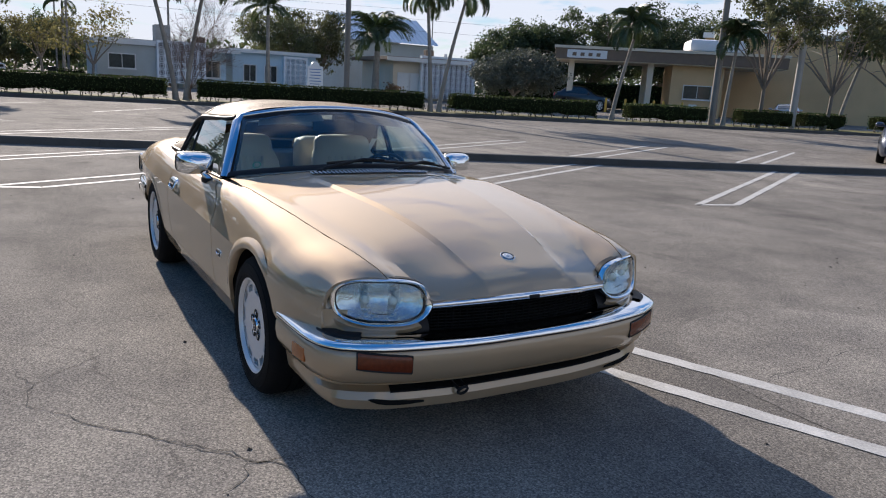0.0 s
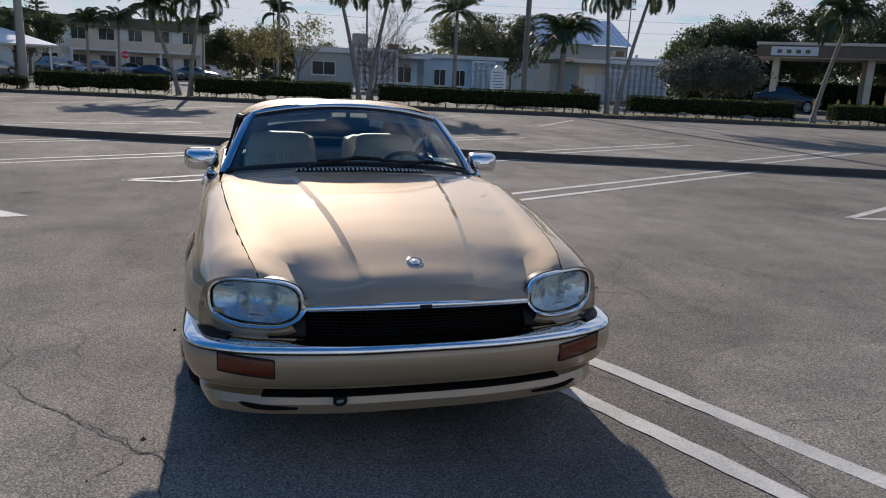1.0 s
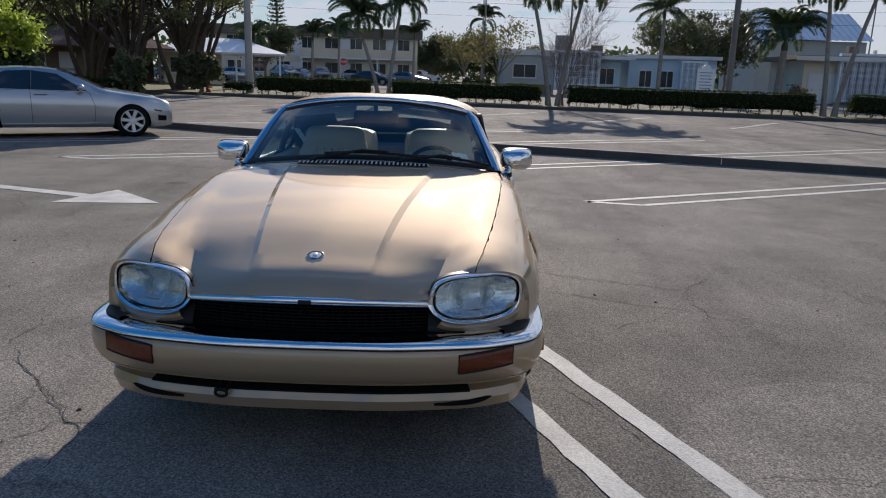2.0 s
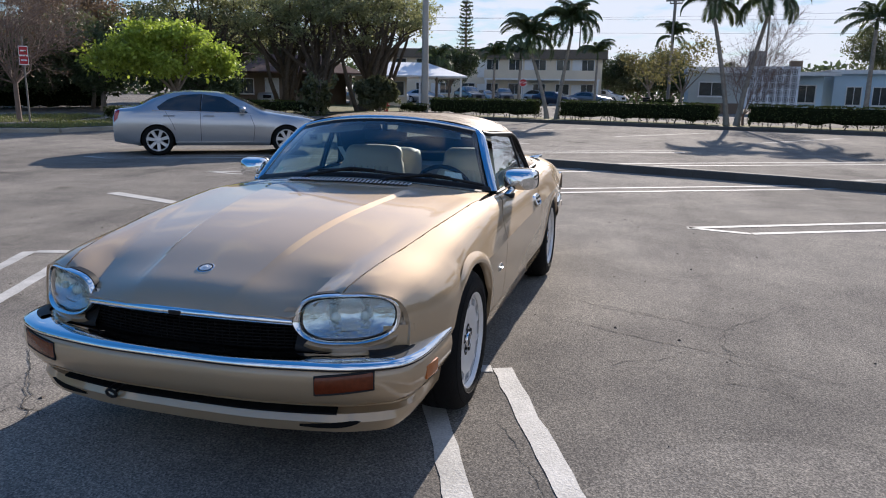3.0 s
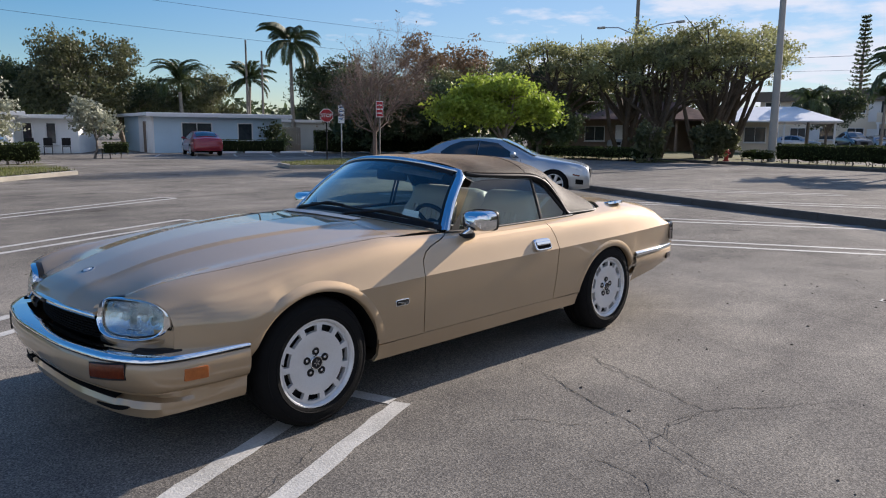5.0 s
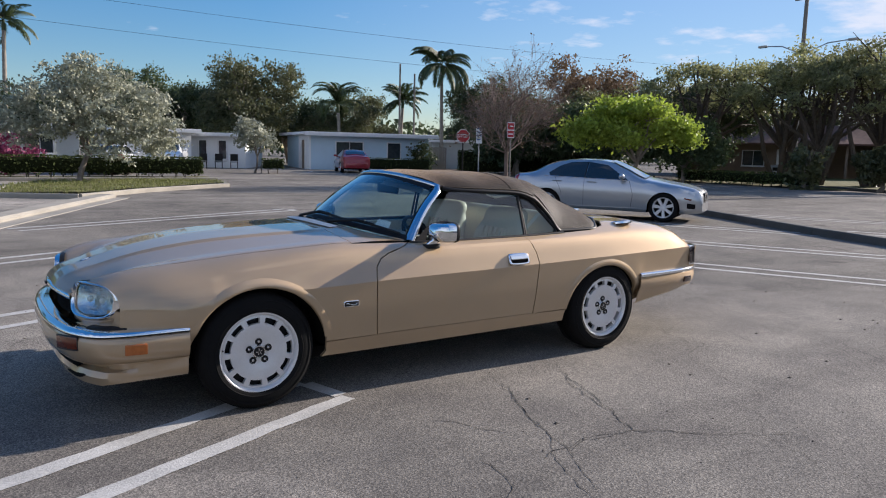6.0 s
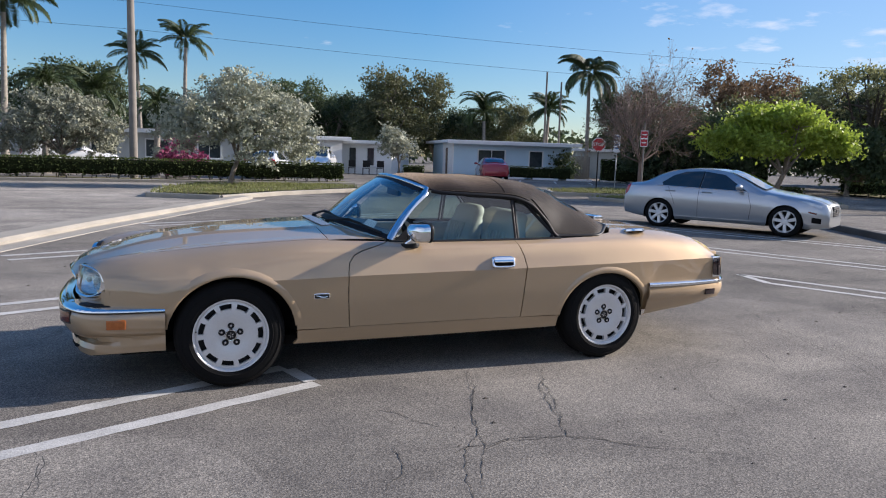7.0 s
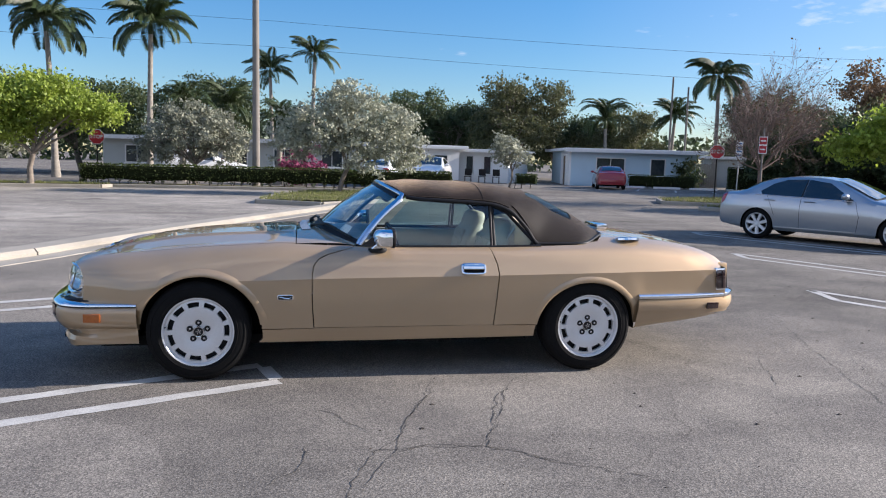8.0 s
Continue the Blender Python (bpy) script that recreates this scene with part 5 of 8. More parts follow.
def jag_fittings(car):
    for s in (1, -1):
        # door mirrors: chrome shell on a stalk
        mr = tagged(new("door_mirror"), "chrome door mirror on a stalk")
        mr.parent = car
        c = Vector((-1.150, s * .852, .928))
        b = bmesh.new()
        rows = []
        for i in range(13):
            t = i / 12
            d = -.050 + .105 * t                   # from the glass face forward
            q = (1 - t ** 4.5) ** .5 if t < 1 else .02
            q = max(q, .35)
            ring = []
            for k in range(28):
                u = k * math.tau / 28
                y, z = oval(u, 0, 0, .092 * q, .060 * q, 4.2)
                ring.append(c + Vector((d, s * y - s * .012 * t, z - .006 * t)))
            rows.append(ring)
        vs = grid(b, rows, close_v=True)
        b.faces.new(vs[-1])
        for v in b.verts:
            v.co.x -= .10 * (abs(v.co.y) - .852) * .6
        part("shell", fix(b), "chrome", mr, "", 60)
        b = bmesh.new()
        rows = [[c + Vector((d - .006 * (y / .09), s * y, z)) for y, z in (oval(k * math.tau / 28, 0, 0, .094 * q, .062 * q, 4.2) for k in range(28))] for d, q in ((-.044, 1.0), (-.060, 1.02), (-.066, .97), (-.064, .90))]
        grid(b, rows, close_v=True)
        for v in b.verts:
            v.co.x -= .06 * (abs(v.co.y) - .852)
        part("rim", fix(b), "black", mr, "", 60)
        b = bmesh.new()
        ring = [c + Vector((-.062, s * y, z)) for y, z in (oval(k * math.tau / 28, 0, 0, .088, .057, 4.2) for k in range(28))]
        b.faces.new([b.verts.new(p) for p in ring])
        part("mirror_glass", b, "mirror", mr)
        b = bmesh.new()
        rows = []
        for t in range(7):
            u = t / 6
            cz = .842 + .040 * u
            cy = .785 + .030 * u
            cx = -1.125 - .02 * u
            r1, r2 = (.050, .032) if t == 0 else (.047 - .019 * u * u, .029 - .010 * u)
            rows.append([Vector((cx + r1 * math.cos(k * math.tau / 20), s * (cy + r2 * math.sin(k * math.tau / 20)), cz)) for k in range(20)])
        grid(b, rows, close_v=True)
        part("stalk", fix(b), "chrome", mr, "", 60)
        b = bmesh.new()
        rows = [[Vector((-1.125 + r * 1.32 * math.cos(k * math.tau / 22), s * (.786 + .82 * r * math.sin(k * math.tau / 22)), z)) for k in range(22)] for r, z in ((.046, .824), (.048, .838), (.046, .848), (.036, .850))]
        grid(b, rows, close_v=True)
        part("gasket", fix(b), "black", mr, "", 60)
        # black quarter panel by the mirror
        b = bmesh.new()
        vv = [Vector((-1.03, s * .742, .862)), Vector((-1.11, s * .742, .862)), Vector((-1.15, s * .718, .95)), Vector((-1.135, s * .720, .952))]
        b.faces.new([b.verts.new(p) for p in vv])
        part("mirror_sail", b, "black", mr)
        # door handle
        h = tagged(new("door_handle"), "chrome flap door handle")
        h.parent = car
        yb = jag_side_y(-1.76, .735)
        b = bmesh.new()
        rows = []
        for dr, dy in ((0, -.004), (0, .008), (-.006, .012), (-.012, .011), (-.014, .0)):
            ring = []
            for k in range(32):
                u, z = oval(k * math.tau / 32, 0, 0, .084 + dr, .037 + dr, 5.0)
                x = -1.760 + u
                ring.append(Vector((x, s * (yb + dy - (z) * .42), .726 + z)))
            rows.append(ring)
        grid(b, rows, close_v=True)
        part("surround", fix(b), "chrome", h, "", 50)
        b = bmesh.new()
        b.faces.new([b.verts.new(Vector((-1.760 + u, s * (yb + .002 - z * .42), .726 + z))) for u, z in (oval(k * math.tau / 32, 0, 0, .076, .029, 5.0) for k in range(32))])
        part("recess", b, "well", h)
        b = bmesh.new()
        rows = [[Vector((-1.760 + u, s * (yb + dy - (z) * .42), .726 + z)) for u in (-.070, 0, .070)] for z, dy in ((.026, .004), (.026, .014), (.004, .017), (-.002, .014), (-.002, .006))]
        grid(b, rows)
        part("flap", fix(b), "chrome", h, "", 50)
        # oblong chrome emblem behind the front arch
        e = tagged(new("wing_emblem"), "small chrome-framed wing emblem")
        e.parent = car
        ye = jag_side_y(-.535, .54)
        b = bmesh.new()
        rows = [[Vector((-.535 + u, s * (ye + dy), .542 + z)) for u, z in (oval(k * math.tau / 28, 0, 0, .050 + dr, .018 + dr, 5) for k in range(28))] for dr, dy in ((0, -.002), (0, .004), (-.003, .006), (-.007, .005), (-.008, .001))]
        grid(b, rows, close_v=True)
        part("emblem_frame", fix(b), "chrome", e, "", 50)
        b = boxes(((-.579, min(s * (ye - .004), s * (ye + .0056)), .5285), (-.491, max(s * (ye - .004), s * (ye + .0056)), .5555)), bevel=.001)
        part("emblem_field", b, "black", e)
        b = bmesh.new()
        tube(b, [Vector((-.535 + .034 * math.cos(a), s * (ye + .0065), .541 + .005 * math.sin(2.2 * a + .4))) for a in (math.pi * k / 10 for k in range(11))], [.0015 + .0035 * math.sin(math.pi * (k + 1) / 12) for k in range(11)], 6)
        part("emblem_motif", b, "steel", e)
        # tail lamp wrapping the corner: an upright lens in a chrome frame
        tl = tagged(new("tail_lamp"), "smoked red tail lamp in a chrome frame")
        tl.parent = car

        def tail_at(u, z, off):
            """Round the corner, from the flank (u = 0) to the back (u = 1)."""
            x, y = curve_at([(0, -3.562), (.42, -3.628), (.62, -3.655), (.8, -3.672), (1, -3.690)], u), curve_at([(0, .806), (.42, .800), (.62, .780), (.8, .735), (1, .63)], u)
            lean = (.71 - z) * .16
            return Vector((x - off * u - lean * .5, s * (y + off * (1 - u)), z))
        for nm, mt, grow, off in (("lamp_frame", "chrome", .011, .004), ("lens", "smoke", 0, .008)):
            b = bmesh.new()
            rows = []
            for k in range(25):
                u = -grow * 5 + (1 + grow * 5) * k / 24
                soft = .014 * (1 - min(1, k / 2)) ** 2
                rows.append([tail_at(u, z, o) for z, o in ((.572 - grow + soft, -.03), (.572 - grow + soft, off - .004), (.580 - grow + soft, off), (.645, off), (.700 + grow - soft, off), (.708 + grow - soft, off - .004), (.708 + grow - soft, -.03))])
            vs = grid(b, rows)
            b.faces.new(vs[0])
            part(nm, fix(b), mt, tl, "", 40)
        b = bmesh.new()
        for u in (.30, .62):
            tube(b, [tail_at(u, z, .009) for z in (.580, .64, .700)], .0035, 5)
        part("lamp_divider", b, "black", tl, "", 60)
    # fuel flap and aerial base on the rear deck
    b = bmesh.new()
    lathe(b, [(.085, -.01), (.085, .004), (.078, .010), (.03, .014), (.0005, .014)], 30, "z", centre=(0, 0, 0))
    fl = part("fuel_cap", fix(b), "chrome", car, "chrome fuel filler flap")
    fl.matrix_basis = Matrix.Translation((-2.935, .655, .9075)) @ Matrix.Rotation(radians(12), 4, "X") @ Matrix.Diagonal((1.05, .75, 1, 1))
    b = boxes(((-3.02, -.13, .930), (-2.93, .13, .972)), bevel=.012)
    part("brake_lamp", b, "chrome", car, "high brake lamp on the boot lid")
    b = bmesh.new()
    # wipers parked along the glass
    for y0, y1, z in ((-.22, .32, 0), (.24, .66, 0)):
        wp = tagged(new("wiper"), "black windscreen wiper")
        wp.parent = car
        pts = []
        for k in range(9):
            u = (y0 + (y1 - y0) * k / 8) / .70
            p = ws_point(u, .045 + .035 * math.sin(math.pi * min(1, .15 + .8 * k / 8)))
            pts.append(p + Vector((.020, 0, .016)))
        bb = bmesh.new()
        tube(bb, pts, .008, 6)
        part("blade", bb, "black", wp)
        bb = bmesh.new()
        piv = Vector((-.715, y0 - .06, .922))
        tube(bb, [piv, piv + Vector((.01, .02, .028)), pts[3] + Vector((.015, 0, .012)), pts[5] + Vector((.004, 0, .008))], [.014, .011, .008, .006], 7)
        rr = bmesh.ops.create_uvsphere(bb, u_segments=12, v_segments=8, radius=.022)
        bmesh.ops.translate(bb, verts=rr["verts"], vec=piv + Vector((0, 0, .008)))
        part("arm", bb, "black", wp, "", 60)
    b.free()


def jag_cabin(car):
    cab = tagged(new("cabin"), "cream leather cabin")
    cab.parent = car
    b = boxes(((-2.55, -.70, .27), (-.75, .70, .30)), bevel=.005)
    part("carpet", b, "carpet", cab)
    b = boxes(((-2.75, -.60, .30), (-2.42, .60, .86)), bevel=.03)
    part("rear_bulkhead", b, "cabin", cab)
    for s in (1, -1):
        b = boxes(((-2.25, min(s * .66, s * .735), .30), (-.85, max(s * .66, s * .735), .845)), bevel=.02)
        part("door_card", b, "leather", cab, "cream leather door lining")
        # front seats
        b = bmesh.new()
        box(b, (-1.85, min(s * .11, s * .63), .36), (-1.30, max(s * .11, s * .63), .56), .07)
        part("seat_cushion", b, "leather", cab, "", 60)
        # one tall back with the head support grown out of broad shoulders
        b = bmesh.new()
        rows = []
        for z, w, d in ((.46, .235, .075), (.60, .250, .085), (.74, .252, .085), (.84, .246, .080), (.90, .226, .070), (.925, .212, .062), (.95, .212, .064), (.985, .208, .062), (1.010, .194, .052), (1.024, .165, .036), (1.030, .070, .012)):
            ring = []
            for k in range(28):
                c, n = math.cos(k * math.tau / 28), math.sin(k * math.tau / 28)
                wing = .030 * abs(c) ** 6 * (1 if z < .9 else .2)
                ring.append(Vector((-1.915 - .27 * (z - .48) + d * math.copysign(abs(n) ** .6, n) + wing, s * .37 + w * math.copysign(abs(c) ** .55, c), z)))
            rows.append(ring)
        vs = grid(b, rows, close_v=True)
        b.faces.new(vs[-1])
        st = part("seat_back", fix(b), "leather", cab, "cream leather front seat", 60)
        b = bmesh.new()
        for k in range(6):
            yy = s * (.245 + .05 * k)
            tube(b, [(-1.915 - .27 * (z - .48) + .078, yy, z) for z in (.54, .66, .78, .88)], .016, 6)
        part("bolster", b, "leather", st, "", 60)
        b = boxes(((-2.42, min(s * .10, s * .60), .50), (-2.24, max(s * .10, s * .60), .995)), bevel=.085)
        part("rear_seat_back", b, "leather", cab, "", 60)
        # belt
        b = bmesh.new()
        rows = [[Vector((-2.10 + .14 * k / 8, s * (.66 - .30 * k / 8 + w * .02), 1.00 - .40 * k / 8)) for w in (-1, 1)] for k in range(9)]
        grid(b, rows)
        part("seat_belt", b, "label", cab, "pale seat belt")
    b = bmesh.new()
    rows = []
    for k in range(21):
        u = -1 + 2 * k / 20
        y = u * .68
        f = -.80 - .17 * abs(u) ** 2
        rows.append([Vector((f, y, .915 - .05 * u * u)), Vector((f - .12, y, .925 - .04 * u * u)), Vector((f - .25, y, .905 - .03 * u * u)), Vector((f - .30, y, .86)), Vector((f - .30, y, .66)), Vector((f - .20, y, .60))])
    grid(b, rows)
    part("dashboard", fix(b), "cabin", cab, "dark dashboard", 50)
    b = boxes(((-1.9, -.11, .30), (-1.05, .11, .56)), bevel=.03)
    part("centre_console", b, "cabin", cab)
    # steering wheel in front of the driver
    m = Matrix.Translation((-1.30, .36, .815)) @ Matrix.Rotation(radians(-68), 4, "Y")
    wh = tagged(new("steering_wheel"), "dark leather steering wheel")
    wh.parent, wh.matrix_basis = cab, m
    b = bmesh.new()
    lathe(b, [(.172 + .013 * math.cos(a), .015 * math.sin(a)) for a in (k * math.tau / 8 for k in range(8))], 32, "z", True)
    for k in range(4):
        a = radians(45 + 90 * k)
        tube(b, [(.04 * math.cos(a), .04 * math.sin(a), -.01), (.18 * math.cos(a), .18 * math.sin(a), 0)], .014, 6)
    lathe(b, [(.075, -.03), (.08, 0), (.06, .02), (.001, .025)], 20, "z")
    me = bpy.data.meshes.new("steering_wheel")
    fix(b).to_mesh(me)
    b.free()
    me.materials.append(M["black"])
    me.polygons.foreach_set("use_smooth", [True] * len(me.polygons))
    ob = new("steering_wheel", me)
    ob.parent, ob.matrix_basis = cab, m
    tagged(ob, "dark leather steering wheel")
    bpy.data.objects.remove(wh)
    # inside mirror
    b = boxes(((-1.275, -.135, 1.115), (-1.245, .135, 1.190)), bevel=.012)
    box(b, (-1.262, -.012, 1.18), (-1.23, .012, 1.255), .003)
    part("inside_mirror", b, "black", cab, "black inside mirror")
    # service sticker at the foot of the glass
    b = bmesh.new()
    p = [ws_point(u, v) + Vector((-.008, 0, -.006)) for u, v in ((.66, .10), (.80, .10), (.79, .22), (.67, .22))]
    b.faces.new([b.verts.new(q) for q in p])
    part("windscreen_sticker", b, "label", cab, "pale sticker inside the windscreen")
    # round sticker low in the other corner
    b = bmesh.new()
    ring = []
    for k in range(25):
        a = k * math.tau / 24
        ring.append([ws_point(-.80 + .030 * f * math.cos(a), .15 + .045 * f * math.sin(a)) + Vector((-.008, 0, -.006)) for f in (.72, 1.0)])
    grid(b, ring)
    part("round_sticker", b, "greensticker", cab, "small green ring sticker inside the windscreen")
    # sun visors
    for s in (1, -1):
        b = bmesh.new()
        q = [ws_point(s * u, v) + Vector((-.03, 0, -.025)) for u, v in ((.18, .96), (.80, .96), (.80, .83), (.18, .83))]
        b.faces.new([b.verts.new(v) for v in q])
        bmesh.ops.solidify(b, geom=b.faces[:], thickness=.012)
        part("sun_visor", b, "cabin", cab)


jaguar = thing("convertible_car", "champagne metallic two-door convertible with closed brown soft top, parked on asphalt", "car")
jaguar.scale.y = 1.035
jag_body(jaguar)
jag_bumpers(jaguar)
jag_face(jaguar)
jag_top(jaguar)
jag_fittings(jaguar)
jag_cabin(jaguar)
for wx, ws_ in ((0, 1), (0, -1), (-2.591, 1), (-2.591, -1)):
    wheel(jaguar, wx, .752, ws_, 0)

# ---- planting ----


def leaf_mesh(name, centres, size, material, rnd, droop=.0, long=1.7, jitter=.5):
    """Many small folded leaves at the given places, as one mesh."""
    c = np.asarray(centres, dtype=np.float64)
    n = len(c)
    a = rnd.normal(size=(n, 3))
    a[:, 2] -= droop
    a /= np.linalg.norm(a, axis=1, keepdims=True)
    b = rnd.normal(size=(n, 3))
    b -= (b * a).sum(1, keepdims=True) * a
    b /= np.linalg.norm(b, axis=1, keepdims=True) + 1e-9
    s = size * (1 + jitter * rnd.uniform(-1, 1, size=(n, 1)))
    v = np.empty((n, 4, 3))
    v[:, 0] = c - a * s * long / 2
    v[:, 1] = c + b * s / 2
    v[:, 2] = c + a * s * long / 2
    v[:, 3] = c - b * s / 2
    me = bpy.data.meshes.new(name)
    me.vertices.add(4 * n)
    me.vertices.foreach_set("co", v.reshape(-1))
    me.loops.add(4 * n)
    me.loops.foreach_set("vertex_index", np.arange(4 * n, dtype=np.int32))
    me.polygons.add(n)
    me.polygons.foreach_set("loop_start", np.arange(0, 4 * n, 4, dtype=np.int32))
    me.polygons.foreach_set("loop_total", np.full(n, 4, dtype=np.int32))
    me.update(calc_edges=True)
    me.materials.append(M[material])
    return me


def crown_points(rnd, blobs, clumps, per, spread, hollow=.55):
    """Places of leaves: clumps over the outer part of some ellipsoids."""
    out = []
    vol = np.array([b[3] * b[4] * b[5] for b in blobs]) ** .67
    for b, w in zip(blobs, vol / vol.sum()):
        k = max(3, int(clumps * w))
        d = rnd.normal(size=(k, 3))
        d /= np.linalg.norm(d, axis=1, keepdims=True)
        r = hollow + (1 - hollow) * rnd.uniform(0, 1, size=(k, 1)) ** .6
        r *= 1 + .16 * rnd.normal(size=(k, 1))
        cen = np.array(b[:3]) + d * r * np.array(b[3:6])
        sc = spread * (.6 + .8 * rnd.uniform(size=(k, 1, 1)))
        out.append((cen[:, None, :] + rnd.normal(size=(k, per, 3)) * sc * np.array([1, 1, .7])).reshape(-1, 3))
    return np.concatenate(out)


def limbs(bm, rnd, base, tips, r0, fork=.35, wander=.12):
    """A tapered trunk that forks into limbs which reach for the tips."""
    base = Vector(base)
    mid = sum((Vector(t) for t in tips), Vector()) / len(tips)
    f = base.lerp(mid, fork) + Vector((rnd.normal() * wander, rnd.normal() * wander, 0))
    tube(bm, [base + Vector((0, 0, -.05)), base.lerp(f, .12), base.lerp(f, .55) + Vector((rnd.normal(), rnd.normal(), 0)) * wander * .5, f], [r0 * 1.5, r0 * 1.1, r0 * .95, r0 * .85], 9)
    for t in tips:
        t = Vector(t)
        m = f.lerp(t, .5) + Vector((rnd.normal(), rnd.normal(), .6 * abs(rnd.normal()))) * wander * 2
        tube(bm, [f, f.lerp(m, .5) + Vector((0, 0, wander * .4)), m, t], [r0 * .62, r0 * .5, r0 * .36, r0 * .12], 6)
        for _ in range(3):
            s = m.lerp(t, rnd.uniform(.0, .7))
            e = s + Vector((rnd.normal(), rnd.normal(), abs(rnd.normal()) * .6)).normalized() * (t - f).length * .42
            tube(bm, [s, s.lerp(e, .5) + Vector((0, 0, .05)), e], [r0 * .22, r0 * .15, r0 * .05], 5)
    return bm


def tree(name, label, seed, base, blobs, material, leaf, clumps, per, spread, r0, tips=None, bark="bark", droop=0.0, group="", hollow=.55):
    """A tree at base; blobs are ellipsoids (x, y, z, rx, ry, rz) over it."""
    rnd = np.random.default_rng(seed)
    t = thing(name, label, "tree", group, Matrix.Translation(base))
    if tips is None:
        tips = [(b[0] + rnd.normal() * b[3] * .25, b[1] + rnd.normal() * b[4] * .25, b[2] + b[5] * .25) for b in blobs for _ in range(2)][:9]
    part("trunk", fix(limbs(bmesh.new(), rnd, (0, 0, 0), tips, r0)), bark, t, "", 50)
    me = leaf_mesh("crown", crown_points(rnd, blobs, clumps, per, spread, hollow), leaf, material, rnd, droop)
    share("crown", me, t)
    return t


def round_blobs(rnd, r, h0, h1, n=6):
    """A lumpy round crown of radius r between two heights."""
    zc, rz = (h0 + h1) / 2, (h1 - h0) / 2
    out = [(0, 0, zc, r * .66, r * .66, rz * .78)]
    for k in range(n):
        a = math.tau * k / n + rnd.uniform(-.4, .4)
        q = rnd.uniform(.5, .85)
        out.append((r * q * math.cos(a), r * q * math.sin(a), zc + rz * rnd.uniform(-.45, .6), r * rnd.uniform(.28, .46), r * rnd.uniform(.28, .46), rz * rnd.uniform(.28, .5)))
    return out


def spreading_blobs(rnd, r, h0, h1, n=26):
    """Flat tufts over a broad dome, with sky between them."""
    out = []
    for k in range(n):
        q, a = math.sqrt((k + .5) / n), k * 2.4 + rnd.uniform(-.3, .3)
        z = h0 + (h1 - h0) * (.30 + .62 * math.sqrt(1 - .9 * q * q) + rnd.uniform(-.22, .06))
        out.append((r * q * math.cos(a), r * q * math.sin(a), z, r * rnd.uniform(.17, .28), r * rnd.uniform(.17, .28), (h1 - h0) * rnd.uniform(.06, .12)))
    return out


def frond_mesh(seed, length, bend, leaf_len, n=34, hang=.9, width=.035):
    """One palm frond along +x: an arching rib with hanging leaflets on both sides."""
    rnd = random.Random(seed)
    vs, fs = [], []
    ribs = []
    for k in range(15):
        u = k / 14
        ang = bend[0] + (bend[1] - bend[0]) * u ** 1.2
        if k == 0:
            p = Vector((0, 0, 0))
        else:
            p = ribs[-1][0] + Vector((math.cos(ang), 0, math.sin(ang))) * length / 14
        ribs.append((p, ang))
    for (p, a), (q, b), k in zip(ribs, ribs[1:], range(14)):
        w = .022 * (1 - k / 15)
        i = len(vs)
        vs += [(p.x, -w, p.z), (p.x, w, p.z), (q.x, w * .9, q.z), (q.x, -w * .9, q.z), (p.x, 0, p.z - w), (q.x, 0, q.z - w)]
        fs += [(i, i + 1, i + 2, i + 3), (i, i + 3, i + 5, i + 4), (i + 1, i + 4, i + 5, i + 2)]
    for k in range(n):
        u = .10 + .90 * k / (n - 1)
        j = min(13, int(u * 14))
        p = ribs[j][0].lerp(ribs[min(14, j + 1)][0], u * 14 - j)
        ang = ribs[j][1]
        fwd = Vector((math.cos(ang), 0, math.sin(ang)))
        ll = leaf_len * (math.sin(math.pi * (.12 + .80 * u)) ** .7) * rnd.uniform(.85, 1.1)
        for s in (1, -1):
            out = (fwd * rnd.uniform(.45, .7) + Vector((0, s, 0)) * rnd.uniform(.75, 1.0) + Vector((0, 0, .12))).normalized()
            m = p + out * ll * .5
            e = m + (out * .6 + Vector((0, 0, -hang))).normalized() * ll * .55
            w = fwd * width * .5
            i = len(vs)
            vs += [tuple(p), tuple(m - w), tuple(m + w), tuple(e)]
            fs += [(i, i + 1, i + 3, i + 2)]
    return mesh_of("frond", vs, fs, "frond")


FRONDS = {"arching": [frond_mesh(k, 2.3, (.95 - .05 * k, -1.25), .72, 64, .9, .08) for k in range(2)],
          "coconut": [frond_mesh(k + 5, 3.0, (.6, -.7), .80, 60, 1.0, .085) for k in range(2)],
          "royal": [frond_mesh(k + 9, 3.1, (.55, -1.05), .95, 70, 1.3, .10) for k in range(2)],
          "date": [frond_mesh(k + 14, 2.9, (1.15, -1.1), .55, 56, .5, .07) for k in range(2)]}


